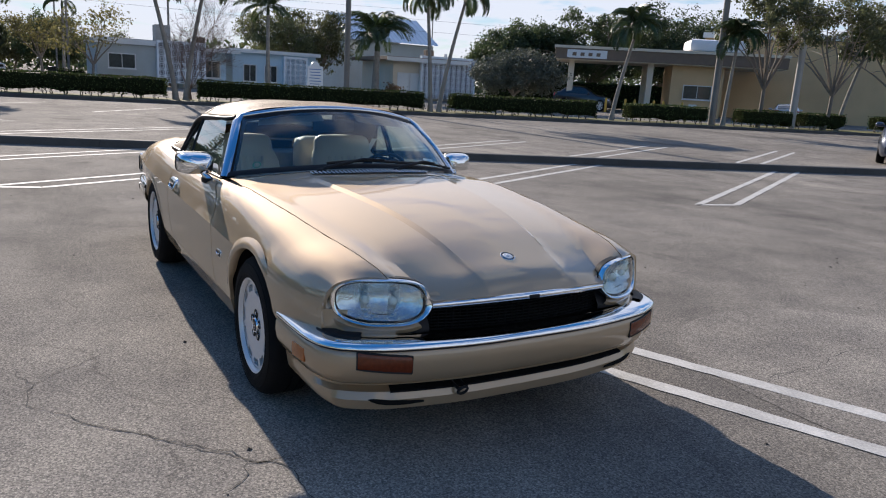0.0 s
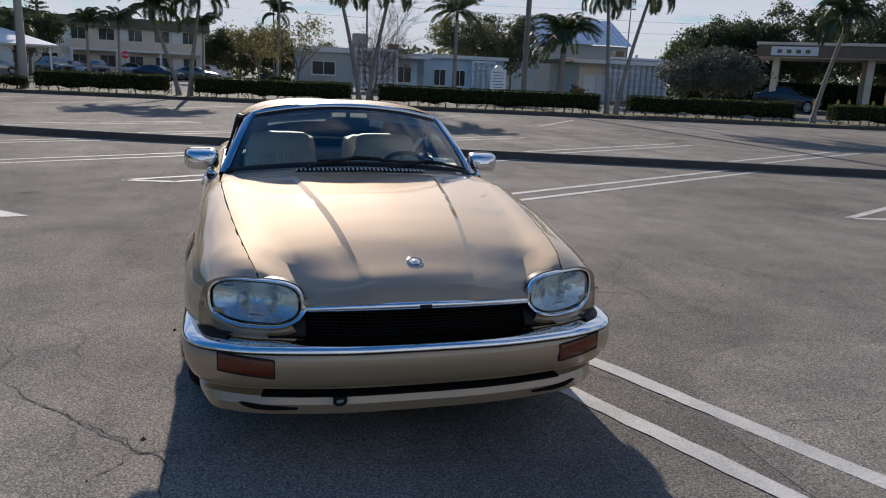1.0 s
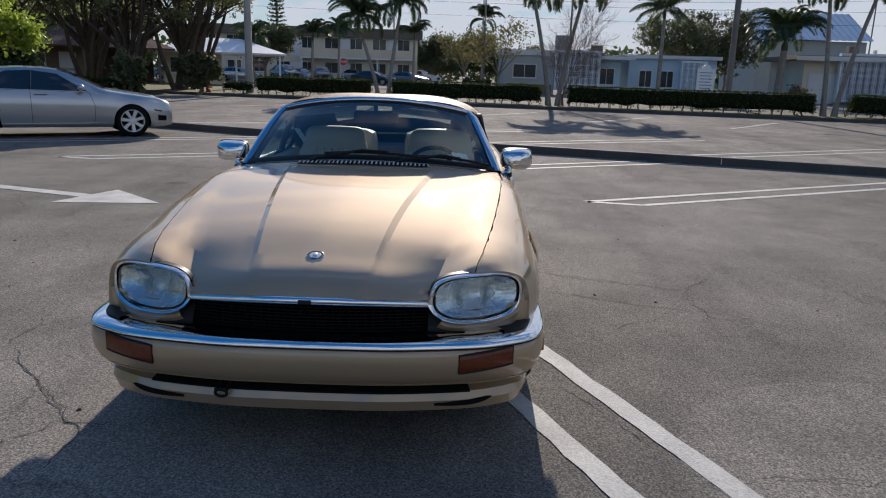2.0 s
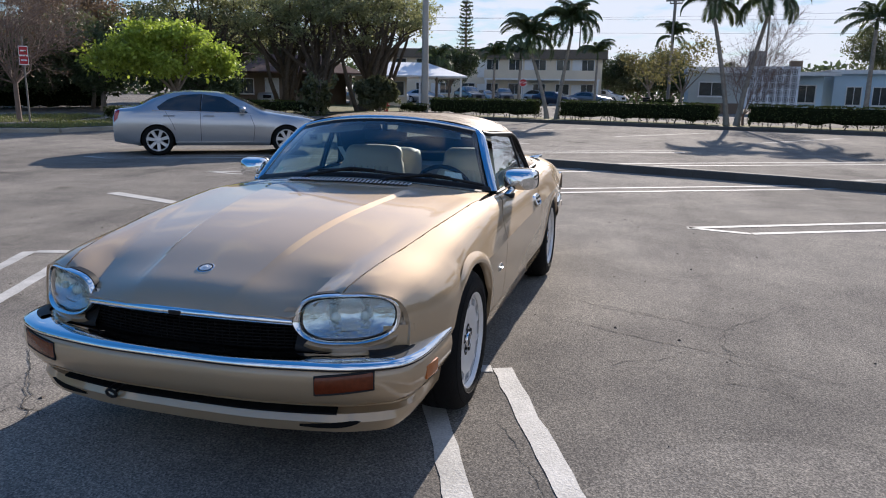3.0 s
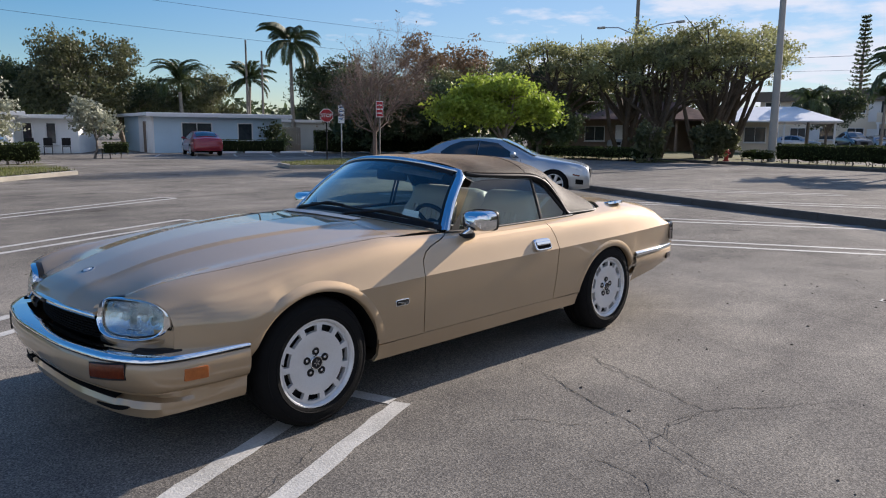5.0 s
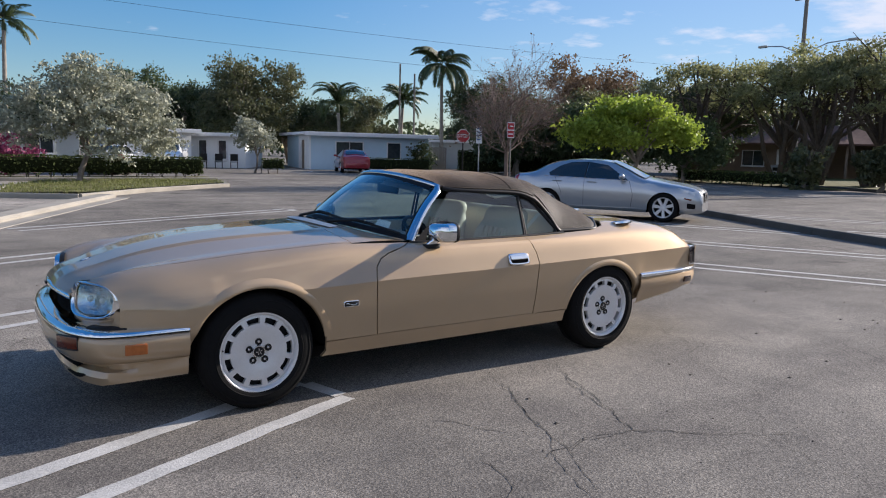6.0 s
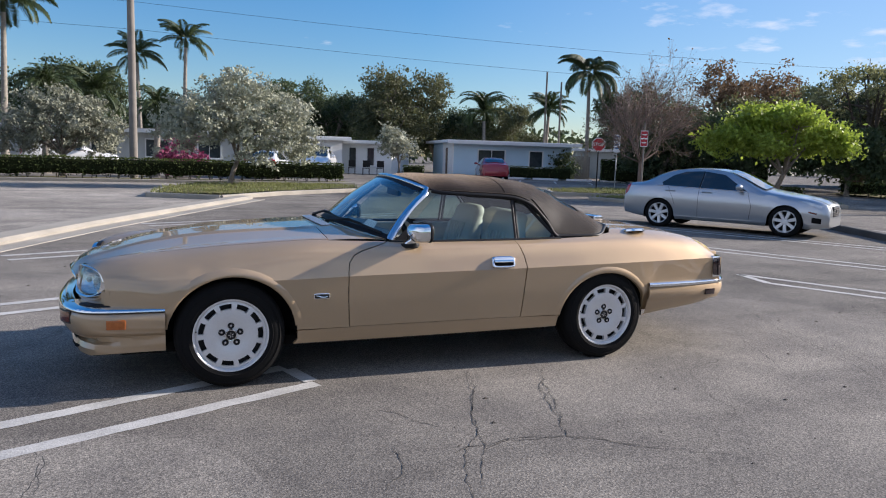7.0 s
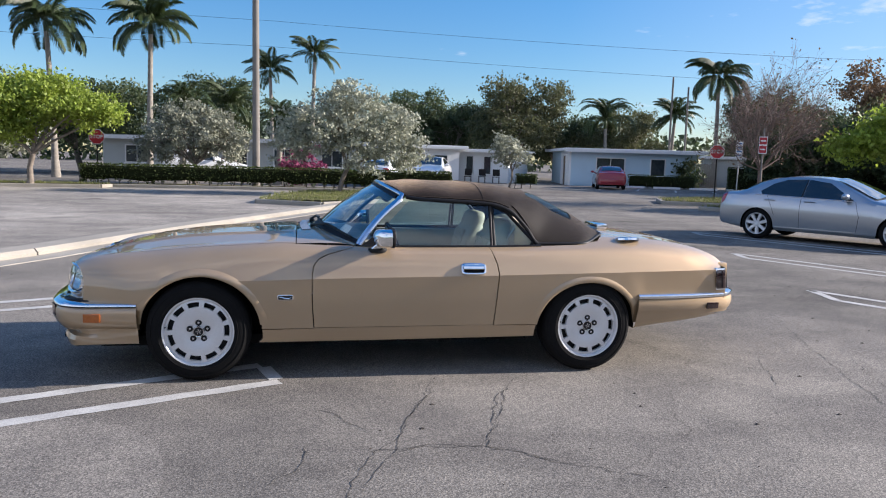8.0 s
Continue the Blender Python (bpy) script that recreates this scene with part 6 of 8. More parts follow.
def palm(label, seed, base, top, lean=(0, 0), kind="arching", count=15, r=.13, scale=1.0, group="", low=-.5):
    """A palm: ringed trunk, green shaft, and a crown of separate fronds."""
    rnd = random.Random(seed)
    t = thing("palm_tree", label, "palm tree", group, Matrix.Translation(base))
    pts = [Vector((lean[0] * (k / 12) ** 1.3, lean[1] * (k / 12) ** 1.3, top * k / 12)) for k in range(13)]
    bm = bmesh.new()
    fine, rad = [], []
    for k in range(49):
        u = k / 48
        j = min(11, int(u * 12))
        fine.append(pts[j].lerp(pts[j + 1], u * 12 - j))
        rad.append(r * (1.45 - .75 * min(1, u * 4) if u < .12 else 1.05 - .38 * u) * (1.06 if k % 2 else .97))
    fine[0].z -= .05
    tube(bm, fine, rad, 10)
    part("trunk", fix(bm), "palmbark", t, "", 60)
    head = pts[-1]
    bm = bmesh.new()
    tube(bm, [head + Vector((0, 0, -.1)), head + Vector((0, 0, .25)), head + Vector((0, 0, .6))], [r * .72, r * .8, r * .35], 8)
    part("crownshaft", fix(bm), "frond", t, "", 60)
    for k in range(count):
        el = rnd.uniform(low, .9) if k % 3 else rnd.uniform(.3, 1.3)
        m = Matrix.Translation(head + Vector((0, 0, .45))) @ Matrix.Rotation(k * 2.39996 + rnd.uniform(-.2, .2), 4, "Z") @ Matrix.Rotation(-el * .75, 4, "Y") @ Matrix.Rotation(rnd.uniform(-.3, .3), 4, "X") @ Matrix.Scale(scale * rnd.uniform(.85, 1.08), 4)
        share("frond", FRONDS[kind][k % 2], t, m)
    return t


def hedge(label, a, b, height=1.0, depth=.95, seed=1, gap=.24, dens=430, leaf=.055):
    """A clipped hedge from a to b: stems, a shade-painted core and a skin of leaves."""
    rnd = np.random.default_rng(seed)
    a, b = Vector((*a, 0)), Vector((*b, 0))
    L = (b - a).length
    ang = math.atan2(b.y - a.y, b.x - a.x)
    t = thing("hedge", label, "hedge", "clipped hedges", Matrix.Translation(a) @ Matrix.Rotation(ang, 4, "Z"))
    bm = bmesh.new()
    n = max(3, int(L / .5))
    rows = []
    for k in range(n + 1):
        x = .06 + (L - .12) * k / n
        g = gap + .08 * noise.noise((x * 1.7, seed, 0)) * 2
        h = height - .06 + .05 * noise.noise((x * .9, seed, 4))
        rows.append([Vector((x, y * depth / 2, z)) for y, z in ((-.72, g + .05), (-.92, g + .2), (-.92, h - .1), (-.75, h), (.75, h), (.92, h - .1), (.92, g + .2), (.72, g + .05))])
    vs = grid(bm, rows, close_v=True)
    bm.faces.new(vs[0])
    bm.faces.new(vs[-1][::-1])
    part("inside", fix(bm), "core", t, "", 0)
    pts = []
    for _ in range(int(L * dens)):
        x = rnd.uniform(0, L)
        g = gap + .16 * noise.noise((x * 1.7, seed, 0)) - .06 * rnd.random()
        h = height + .05 * noise.noise((x * .9, seed, 4)) + .05 * noise.noise((x * 3.1, seed, 9))
        q = rnd.random()
        if q < .36:
            p = (x, rnd.uniform(-.5, .5) * depth, h + rnd.normal() * .018)
        elif q < .90:
            p = (x, math.copysign(.5, rnd.random() - .5) * depth + rnd.normal() * .03, rnd.uniform(g, h))
        else:
            p = ((0 if rnd.random() < .5 else L) + rnd.normal() * .03, rnd.uniform(-.5, .5) * depth, rnd.uniform(g, h))
        pts.append(p)
    share("foliage", leaf_mesh("foliage", pts, leaf, "hedge", rnd, 0, 1.5), t)
    bm = bmesh.new()
    for k in range(int(L / .45) + 1):
        x, y = k * .45 + rnd.uniform(-.12, .12), rnd.uniform(-.25, .25)
        for _ in range(2):
            tube(bm, [(x, y, -.02), (x + rnd.normal() * .05, y + rnd.normal() * .06, gap * .8), (x + rnd.normal() * .14, y + rnd.normal() * .14, gap + .25)], [.025, .02, .012], 5)
    tagged(part("stem_mass", bm, "bark", t, "", 0), kind="stuff")
    return t


def bush(name, label, seed, base, r, h, material, leaf, clumps, per, category="shrub"):
    rnd = np.random.default_rng(seed)
    t = thing(name, label, category, "", Matrix.Translation(base))
    bm = bmesh.new()
    for _ in range(6):
        tube(bm, [(0, 0, -.03), (rnd.normal() * r * .2, rnd.normal() * r * .2, h * .4), (rnd.normal() * r * .4, rnd.normal() * r * .4, h * .8)], [.03, .02, .008], 5)
    part("stem_mass", bm, "bark", t, "", 0)
    share("foliage", leaf_mesh("foliage", crown_points(rnd, [(0, 0, h * .5, r, r, h * .5)], clumps, per, r * .16, .3), leaf, material, rnd), t)
    return t


# hedge row along the street
for k, (a, b) in enumerate((((-35.7, -11.7), (-35.4, -10.4)), ((-35.2, -9.8), (-33.6, -4.0)), ((-33.2, -2.7), (-31.3, 4.2)), ((-30.9, 5.5), (-28.2, 15.3)), ((-27.8, 16.6), (-25.8, 23.9)), ((-25.3, 25.7), (-24.1, 30.1)), ((-23.5, 32.0), (-22.6, 35.1)), ((-22.4, 35.9), (-21.7, 38.5)), ((-21.0, 40.6), (-19.6, 45.6)))):
    hedge("dark green clipped hedge on the street strip", a, b, .62 if k == 0 else .98, .95, k + 1)
hedge("dark green clipped hedge behind a pale kerb", (8.3, -27.2), (-7.2, -27.2), .92, .9, 20)
hedge("low dark hedge on a shaded island", (-19.5, -17.4), (-22.4, -16.0), .62, .8, 21)
hedge("small box hedge beside a drive", (-12.5, -34.6), (-13.6, -34.2), .8, 1.0, 22)
hedge("dark low hedge under the windows", (-22.0, -40.4), (-25.8, -38.6), .85, .8, 23, .05, 260)
hedge("dark garden hedge by the fence", (-27.5, -37.5), (-36, -31.5), 1.5, 1.0, 24, .05, 260, .08)
hedge("clipped hedge in the shade of trees", (-33.0, -15.2), (-33.0, -23), .7, .9, 25, .15, 300, .07)

# palms in pairs between the hedges
for k, (b, top, lean) in enumerate((((-33.5, -3.5), 3.9, (0, -1.0)), ((-33.3, -3.0), 4.6, (-.2, .5)), ((-31.2, 4.6), 5.2, (.2, -.9)), ((-31.1, 5.0), 5.5, (-.2, .9)), ((-28.1, 15.7), 4.9, (0, -.4)), ((-28.0, 16.1), 5.2, (.1, 1.1)), ((-25.5, 24.9), 4.7, (.2, .8)), ((-23.7, 31.2), 4.7, (0, .3)), ((-21.7, 38.2), 4.8, (.2, 1.2)))):
    palm("slender palm leaning out of a hedge gap", 40 + k, (*b, .05), top * (1.0 if k in (4, 5) else .88), lean, "arching", 20, .105, .78, "street palms", -.9)
# palms to the south
for k, (b, top, kind, cnt, sc) in enumerate((((12.2, -36.6), 7.6, "royal", 13, .72), ((7.7, -37.7), 7.9, "royal", 13, .72), ((1.6, -52.4), 7.4, "coconut", 12, .62), ((-1.3, -52.4), 8.7, "coconut", 12, .62), ((-31.6, -46.0), 7.8, "royal", 13, .82), ((-29.6, -49.4), 5.0, "coconut", 16, .62), ((-24.5, -50.2), 4.4, "date", 15, .9), ((5.5, -34.5), 3.4, "date", 15, .6), ((3.4, -40.5), 3.9, "coconut", 14, .55), ((.6, -32.0), 2.6, "date", 14, .55))):
    palm("tall palm with feathery fronds behind the houses" if top > 5 else "low bushy palm by the houses", 60 + k, (*b, 0), top, (.2 * (-1) ** k, .1), kind, int(cnt * 1.6), .17, sc * 1.18, "garden palms", -.95)
# palms by the motel and the two-storey house
palm("bushy date palm in front of the low building", 80, (-48.9, 22.4, 0), 3.6, (0, .1), "date", 34, .30, 1.35, "garden palms", -.9)
palm("tall thin palm beside the low building", 81, (-50.5, 14.6, 0), 5.6, (0, 0), "coconut", 17, .16, .8, "garden palms", -1.0)
for k, (x, y, h) in enumerate(((-66, -13.2, 4.0), (-65, -10.6, 4.2), (-71, -4.2, 4.5), (-70.5, 2.6, 6.0), (-62, -17.6, 3.6))):
    palm("palm in front of the two-storey house", 90 + k, (x, y, 0), h, (.1, .1), "arching", 13, .14, 1.0, "garden palms", -.8)

# silver-leaved trees on the south side
rg = np.random.default_rng(7)
tree("silver_buttonwood", "silver-grey leaved tree leaning over a grass island", 101, (-2.0, -22.9, .1), [(-.9, -.2, 2.7, 1.9, 1.7, 1.35), (.9, .2, 2.4, 1.5, 1.4, 1.1), (-2.2, .1, 2.2, 1.25, 1.3, 1.1), (-.2, 0, 3.5, 1.3, 1.3, .9), (-2.6, 0, 1.5, .9, 1.0, .7), (1.7, .2, 2.0, .9, 1.0, .9), (-1.2, .9, 1.3, 1.1, .7, .6)], "silver_leaf", .062, 520, 50, .12, .09, [(-1.4, 0, 2.6), (.9, .2, 2.5), (-2.3, 0, 2.0), (0, .2, 3.3), (-.6, -.3, 2.9)], hollow=.35)
tree("silver_buttonwood", "silver-grey leaved round tree behind a hedge", 102, (4.3, -30.2, 0), [(0, 0, 2.3, 2.0, 1.8, 1.3), (-1.6, 0, 1.9, 1.2, 1.3, 1.0), (1.6, 0, 2.0, 1.2, 1.3, 1.1), (.3, .2, 3.2, 1.2, 1.1, .6), (-.9, .3, 2.9, 1.0, 1.0, .7)], "silver_leaf", .064, 430, 50, .12, .09, hollow=.35)
tree("silver_buttonwood", "small silver-grey tree beside a drive", 103, (-12.2, -34.9, 0), [(0, 0, 2.0, 1.1, 1.0, .85), (.4, 0, 2.6, .6, .6, .5)], "silver_leaf", .10, 120, 20, .14, .06, hollow=.3)
tree("silver_buttonwood", "silver-grey leaved tree at the edge of the lot", 104, (13.5, -31.5, 0), [(0, 0, 2.3, 2.0, 1.8, 1.3), (1.2, 0, 2.8, 1.2, 1.2, .9)], "silver_leaf", .11, 260, 20, .2, .09, hollow=.35)
# lime green trees
tree("lime_tree", "bright lime green spreading tree on a tree island", 111, (-21.0, -15.95, .1), [(-1.2, .9, 2.45, 1.0, 1.0, .55), (0, 0, 2.7, 1.3, 1.3, .65), (1.1, -.7, 2.55, 1.0, 1.0, .6), (.1, .9, 3.15, .75, .75, .4), (-.7, -.5, 3.25, .75, .75, .38), (.8, -.3, 3.15, .65, .65, .38), (-1.75, 1.4, 2.1, .7, .7, .5), (1.75, -1.2, 2.15, .7, .7, .5), (.6, .4, 2.0, .9, .9, .35), (-.9, .2, 2.05, .85, .85, .4), (.2, -1.1, 2.2, .7, .7, .5)], "lime_leaf", .085, 600, 30, .16, .10, hollow=.30)
tree("lime_tree", "bright lime green spreading tree over dry grass", 112, (9.7, -25.3, .1), [(0, 0, 3.2, 2.7, 2.2, .8), (-1.9, .2, 2.9, 1.7, 1.6, .7), (1.6, 0, 2.9, 1.7, 1.6, .9), (-.4, 0, 3.75, 1.6, 1.5, .5), (-2.7, .4, 2.95, .9, 1.0, .42), (.8, .3, 2.2, 1.5, 1.3, .6)], "lime_leaf", .078, 820, 34, .18, .11, hollow=.4)


def bare_tree(label, seed, base, fork, centre, radii, leaves=260, n=9, r0=.085):
    """A leafless winter tree: limbs from a low fork that split into fine twigs filling an ellipsoid."""
    rnd = np.random.default_rng(seed)
    t = thing("bare_tree", label, "tree", "", Matrix.Translation(base))
    bm = bmesh.new()
    c = Vector(centre)
    ends = []

    def twig(p, q, r, level):
        m = p.lerp(q, .5) + Vector(rnd.normal(size=3)) * (q - p).length * .07
        tube(bm, [p, m, q], [r, r * .8, r * .55], 6 if level == 0 else 3, False)
        ends.append(q)
        if level == 3:
            return
        for k in range((7, 6, 6)[level]):
            s = p.lerp(q, rnd.uniform(.35, 1.0))
            d = (q - p).normalized() + Vector(rnd.normal(size=3)) * .62 + Vector((0, 0, .12))
            twig(s, s + d.normalized() * (q - p).length * rnd.uniform(.45, .70), max(r * .5, .004), level + 1)
    f = Vector((rnd.normal() * .04, rnd.normal() * .04, fork))
    tube(bm, [Vector((0, 0, -.06)), Vector((0, 0, .1)), f * .6, f], [r0 * 1.35, r0 * 1.05, r0 * .95, r0 * .9], 9)
    for k in range(n):
        a = math.tau * k / n + rnd.uniform(-.25, .25)
        up = rnd.uniform(-.35, .95)
        h = (1 - min(.95, abs(up)) ** 2) ** .5
        q = c + Vector((math.cos(a) * h * radii[0], math.sin(a) * h * radii[1], up * radii[2])) * .62
        twig(f + Vector((0, 0, -.12 * rnd.random())), q, r0 * .36, 0)
    part("trunk", bm, "twig", t, "", 60)
    e = np.array([tuple(p) for p in ends if p.z > fork])
    pick = e[rnd.integers(0, len(e), leaves)] + rnd.normal(size=(leaves, 3)) * .05
    share("leaves", leaf_mesh("leaves", pick, .05, "brown_leaf", rnd), t)
    return t


bare_tree("bare grey-brown winter tree on a kerbed island", 121, (-17.6, -19.5, .1), 1.35, (0, 0, 2.72), (2.2, 2.2, 1.28), 1500, 13)
bare_tree("small leafless tree behind a clipped hedge", 122, (-31.6, 5.3, .05), .5, (0, .5, 2.3), (1.1, 1.4, 1.4), 30, 6, .06)
M["shrub_leaf"] = mat("grey_green_leaves", (0.085, 0.095, 0.070), 0.7, 0.0, 0.4, 1.0, 20.0, rand=0.4, sub=0.2)
M["yellow_leaf"] = mat("yellowing_leaves", (0.150, 0.135, 0.052), 0.7, 0.0, 0.4, 1.0, 20.0, rand=0.4, sub=0.4)
# olive and dark background trees
DARK = [((-42.0, -15.6, 0), 3.6, 2.6, 7.8, "oak_leaf", "old spreading shade tree with dark crown"), ((-56.5, 41, 0), 3.6, 1.0, 8.0, "dark_leaf", "dark tree behind the drive-through bank"), ((-51, 45, 0), 4.0, 1.0, 9.2, "dark_leaf", "dark tree behind the drive-through bank"), ((-45.5, 51, 0), 4.2, 1.0, 9.6, "dark_leaf", "dark tree behind the drive-through bank"),
        ((-66, 24.5, 0), 3.2, 1.2, 7.8, "olive_leaf", "olive green tree behind the motel"), ((-27.5, -31.0, 0), 2.8, .3, 4.6, "dark_leaf", "dark bushy tree in a shaded garden"), ((-30.5, -27.0, 0), 2.8, .3, 4.6, "dark_leaf", "dark bushy tree in a shaded garden"), ((-32.5, -22.5, 0), 2.4, .3, 3.8, "dark_leaf", "dark bushy tree in a shaded garden"),
        ((-17.4, -52.0, 0), 3.9, 1.4, 8.6, "olive_leaf", "large dark olive round tree behind the houses"), ((-9.2, -56, 0), 3.2, 1.6, 7.6, "dark_leaf", "dark green tree behind the houses"), ((-12.8, -55.5, 0), 2.6, 1.5, 6.4, "dark_leaf", "dark green tree behind the houses"),
        ((-27.0, -53, 0), 3.3, 1.2, 6.4, "olive_leaf", "olive green tree in a garden"), ((-34.5, -44.5, 0), 2.6, 2.0, 8.0, "dark_leaf", "dark dense crown beside a tall palm"), ((5.5, -44, 0), 3.2, 1.5, 7.2, "dark_leaf", "dark green tree behind tall palms"),
        ((-36.9, -17.4, 0), 3.4, 2.0, 6.9, "oak_leaf", "old spreading shade tree with dark crown"), ((-37.4, -19.8, 0), 3.9, 2.3, 7.3, "oak_leaf", "old spreading shade tree with dark crown"), ((-38.2, -15.2, 0), 3.5, 2.3, 7.6, "oak_leaf", "old spreading shade tree with dark crown"), ((-35.6, -24.4, 0), 3.8, 2.0, 6.8, "oak_leaf", "old spreading shade tree with dark crown"), ((-43, -29, 0), 4.6, 1.6, 7.0, "dark_leaf", "dark green tree along a street"),
        ((-33.8, -30.5, 0), 3.0, .8, 5.8, "olive_leaf", "olive tree behind a garden hedge"), ((-29.4, -33.8, 0), 2.8, .5, 5.9, "dark_leaf", "dark tree behind a garden hedge"), ((-38, -36, 0), 4.0, 1.0, 8.4, "brown_leaf", "tree with rusty brown leaves"),
        ((-24.0, -60, 0), 4.0, 1.0, 6.0, "dark_leaf", "dark green tree behind the far houses"), ((-40.5, -52, 0), 4.5, 1.2, 7.5, "dark_leaf", "dark green tree behind the far houses"),
        ((-64, 19.5, 0), 3.4, 1.6, 8.0, "olive_leaf", "tree behind the low building"), ((-60, 42, 0), 4.2, 1.5, 6.9, "dark_leaf", "dark flat-topped tree behind the low building"), ((-55, 42, 0), 4.4, 1.5, 7.2, "dark_leaf", "dark flat-topped tree behind the drive-through"),
        ((-50, 52, 0), 5.0, 1.5, 9.0, "dark_leaf", "dark tree behind the bank"), ((-43, 58, 0), 5.0, 1.5, 9.5, "dark_leaf", "dark tree behind the bank"),
        ((-23.1, 33.3, 0), 2.5, 2.5, 7.6, "olive_leaf", "street tree with pale forked trunk"), ((-21.8, 37.2, 0), 2.7, 2.3, 7.8, "olive_leaf", "street tree with pale forked trunk"), ((-20.2, 40.8, 0), 2.7, 2.3, 7.8, "olive_leaf", "street tree with pale forked trunk"),
        ((-69.5, -18.5, 0), 3.0, 1.5, 6.2, "dark_leaf", "dark tree before the two-storey house"), ((-33.5, -12.4, 0), 1.0, .2, 2.3, "olive_leaf", "small dense bush at the street corner"),
        ((-98, -5.2, 0), 3.4, .4, 6.6, "dark_leaf", "dark tree beyond the side street"), ((-97, -1.0, 0), 3.4, .4, 6.2, "olive_leaf", "olive tree beyond the side street"), ((-92, 3, 0), 3.6, .4, 6.8, "dark_leaf", "dark tree beyond the side street"), ((-88, 9, 0), 3.4, .6, 5.6, "olive_leaf", "olive tree beyond the side street"),
        ((-15.5, -66, 0), 5, 1, 7, "dark_leaf", "dark green tree behind the far houses"), ((-2, -60, 0), 4.4, 1, 5.8, "dark_leaf", "dark green tree behind the far houses"), ((14, -48, 0), 4.5, 1, 6.6, "dark_leaf", "dark green tree behind the far houses"), ((-60, -30, 0), 5, 1.5, 7.4, "olive_leaf", "olive green tree along a street"), ((20, -40, 0), 4.2, 1, 6.4, "olive_leaf", "olive green tree along a street")]
for k, (b, r, h0, h1, mt, lb) in enumerate(DARK):
    rg = np.random.default_rng(200 + k)
    big = r > 3.4
    if mt == "oak_leaf":
        bl = spreading_blobs(rg, r * 1.08, h0, h1 + .2)
        t_oak = tree("shade_tree", lb, 300 + k, b, bl, mt, .085, 460, 24, r * .05, .22, [(q[0], q[1], q[2] - .1) for q in bl[::2]], "oakbark", hollow=.2)
        stems = bmesh.new()
        for q in bl[1::5]:
            tube(stems, [(q[0] * .12, q[1] * .12, -.05), (q[0] * .45, q[1] * .45, q[2] * .35), (q[0] * .6, q[1] * .75, q[2] * .65), (q[0], q[1], q[2])], [.15, .12, .09, .03], 7)
        part("leaning_stem", fix(stems), "oakbark", t_oak, "", 50)
        continue
    if "street tree" in lb:
        bl = spreading_blobs(rg, r, h0, h1, 22)
        tree("garden_tree", lb, 300 + k, b, bl, mt, .085, 430, 22, r * .06, .11, [(q[0], q[1], q[2] - .1) for q in bl[::2]], hollow=.2)
        continue
    tree("garden_tree", lb, 300 + k, b, round_blobs(rg, r, h0, h1, 11 if big else 8), mt, .115 if big else .10, 900 if big else 600, 30, r * .062, .20 if big else .12, hollow=.42)
hedge("tall dark hedge behind the drive-through", (-54, 36), (-42, 54), 2.2, 1.4, 26, .05, 240, .12)
hedge("small clipped hedge by the motel corner", (-53.0, 1.1), (-53.0, 2.8), .95, 1.0, 27, .05, 300, .07)
tree("sparse_tree", "yellowing tree beside the two-storey house", 134, (-71, .9, 0), [(0, 0, 3.6, 1.8, 2.4, 1.2), (0, 1.4, 4.6, 1.5, 1.6, .9), (0, -1.6, 4.4, 1.3, 1.4, .8)], "yellow_leaf", .12, 190, 14, .26, .12, hollow=.25)
tree("sparse_tree", "thin tree with sparse yellowing leaves by the motel", 133, (-52.9, 3.4, 0), [(0, -.6, 3.6, 1.6, 2.3, 1.3), (0, .9, 4.6, 1.3, 1.4, .9), (0, -1.8, 2.7, 1.0, 1.2, .6)], "yellow_leaf", .11, 110, 12, .22, .10, [(.3, -1.8, 2.9), (0, -.8, 4.2), (0, 1.0, 4.9), (.2, .4, 3.4), (-.3, -1.5, 3.9), (0, 1.6, 3.8)], hollow=.2)
# broad dark shrub tree beside the drive-through
tree("shrub_tree", "broad grey-green shrub tree with tangled crown", 131, (-38.2, 27.9, 0), [(0, 0, 2.4, 2.6, 2.9, 1.1), (0, -1.8, 2.1, 1.6, 1.6, 1.0), (0, 2.0, 2.2, 1.7, 1.7, 1.1), (0, .6, 3.3, 1.6, 1.9, .7)], "shrub_leaf", .10, 560, 24, .20, .14)
bush("flowering_shrub", "shrub with magenta flowers beside silver trees", 141, (-.6, -32.2, 0), 1.0, 2.0, "flower", .11, 70, 18)
bush("garden_shrub", "round green shrub at the house corner", 142, (-26.6, -40.8, 0), .9, 2.0, "dark_leaf", .12, 80, 20)
bush("garden_shrub", "red-leaved shrub by the entrance", 143, (-46.5, 22.6, 0), .75, 1.15, "brown_leaf", .10, 60, 18)
bush("garden_shrub", "green palmetto shrub among trees", 144, (-32.2, -15.2, 0), .8, 2.4, "olive_leaf", .14, 60, 18)

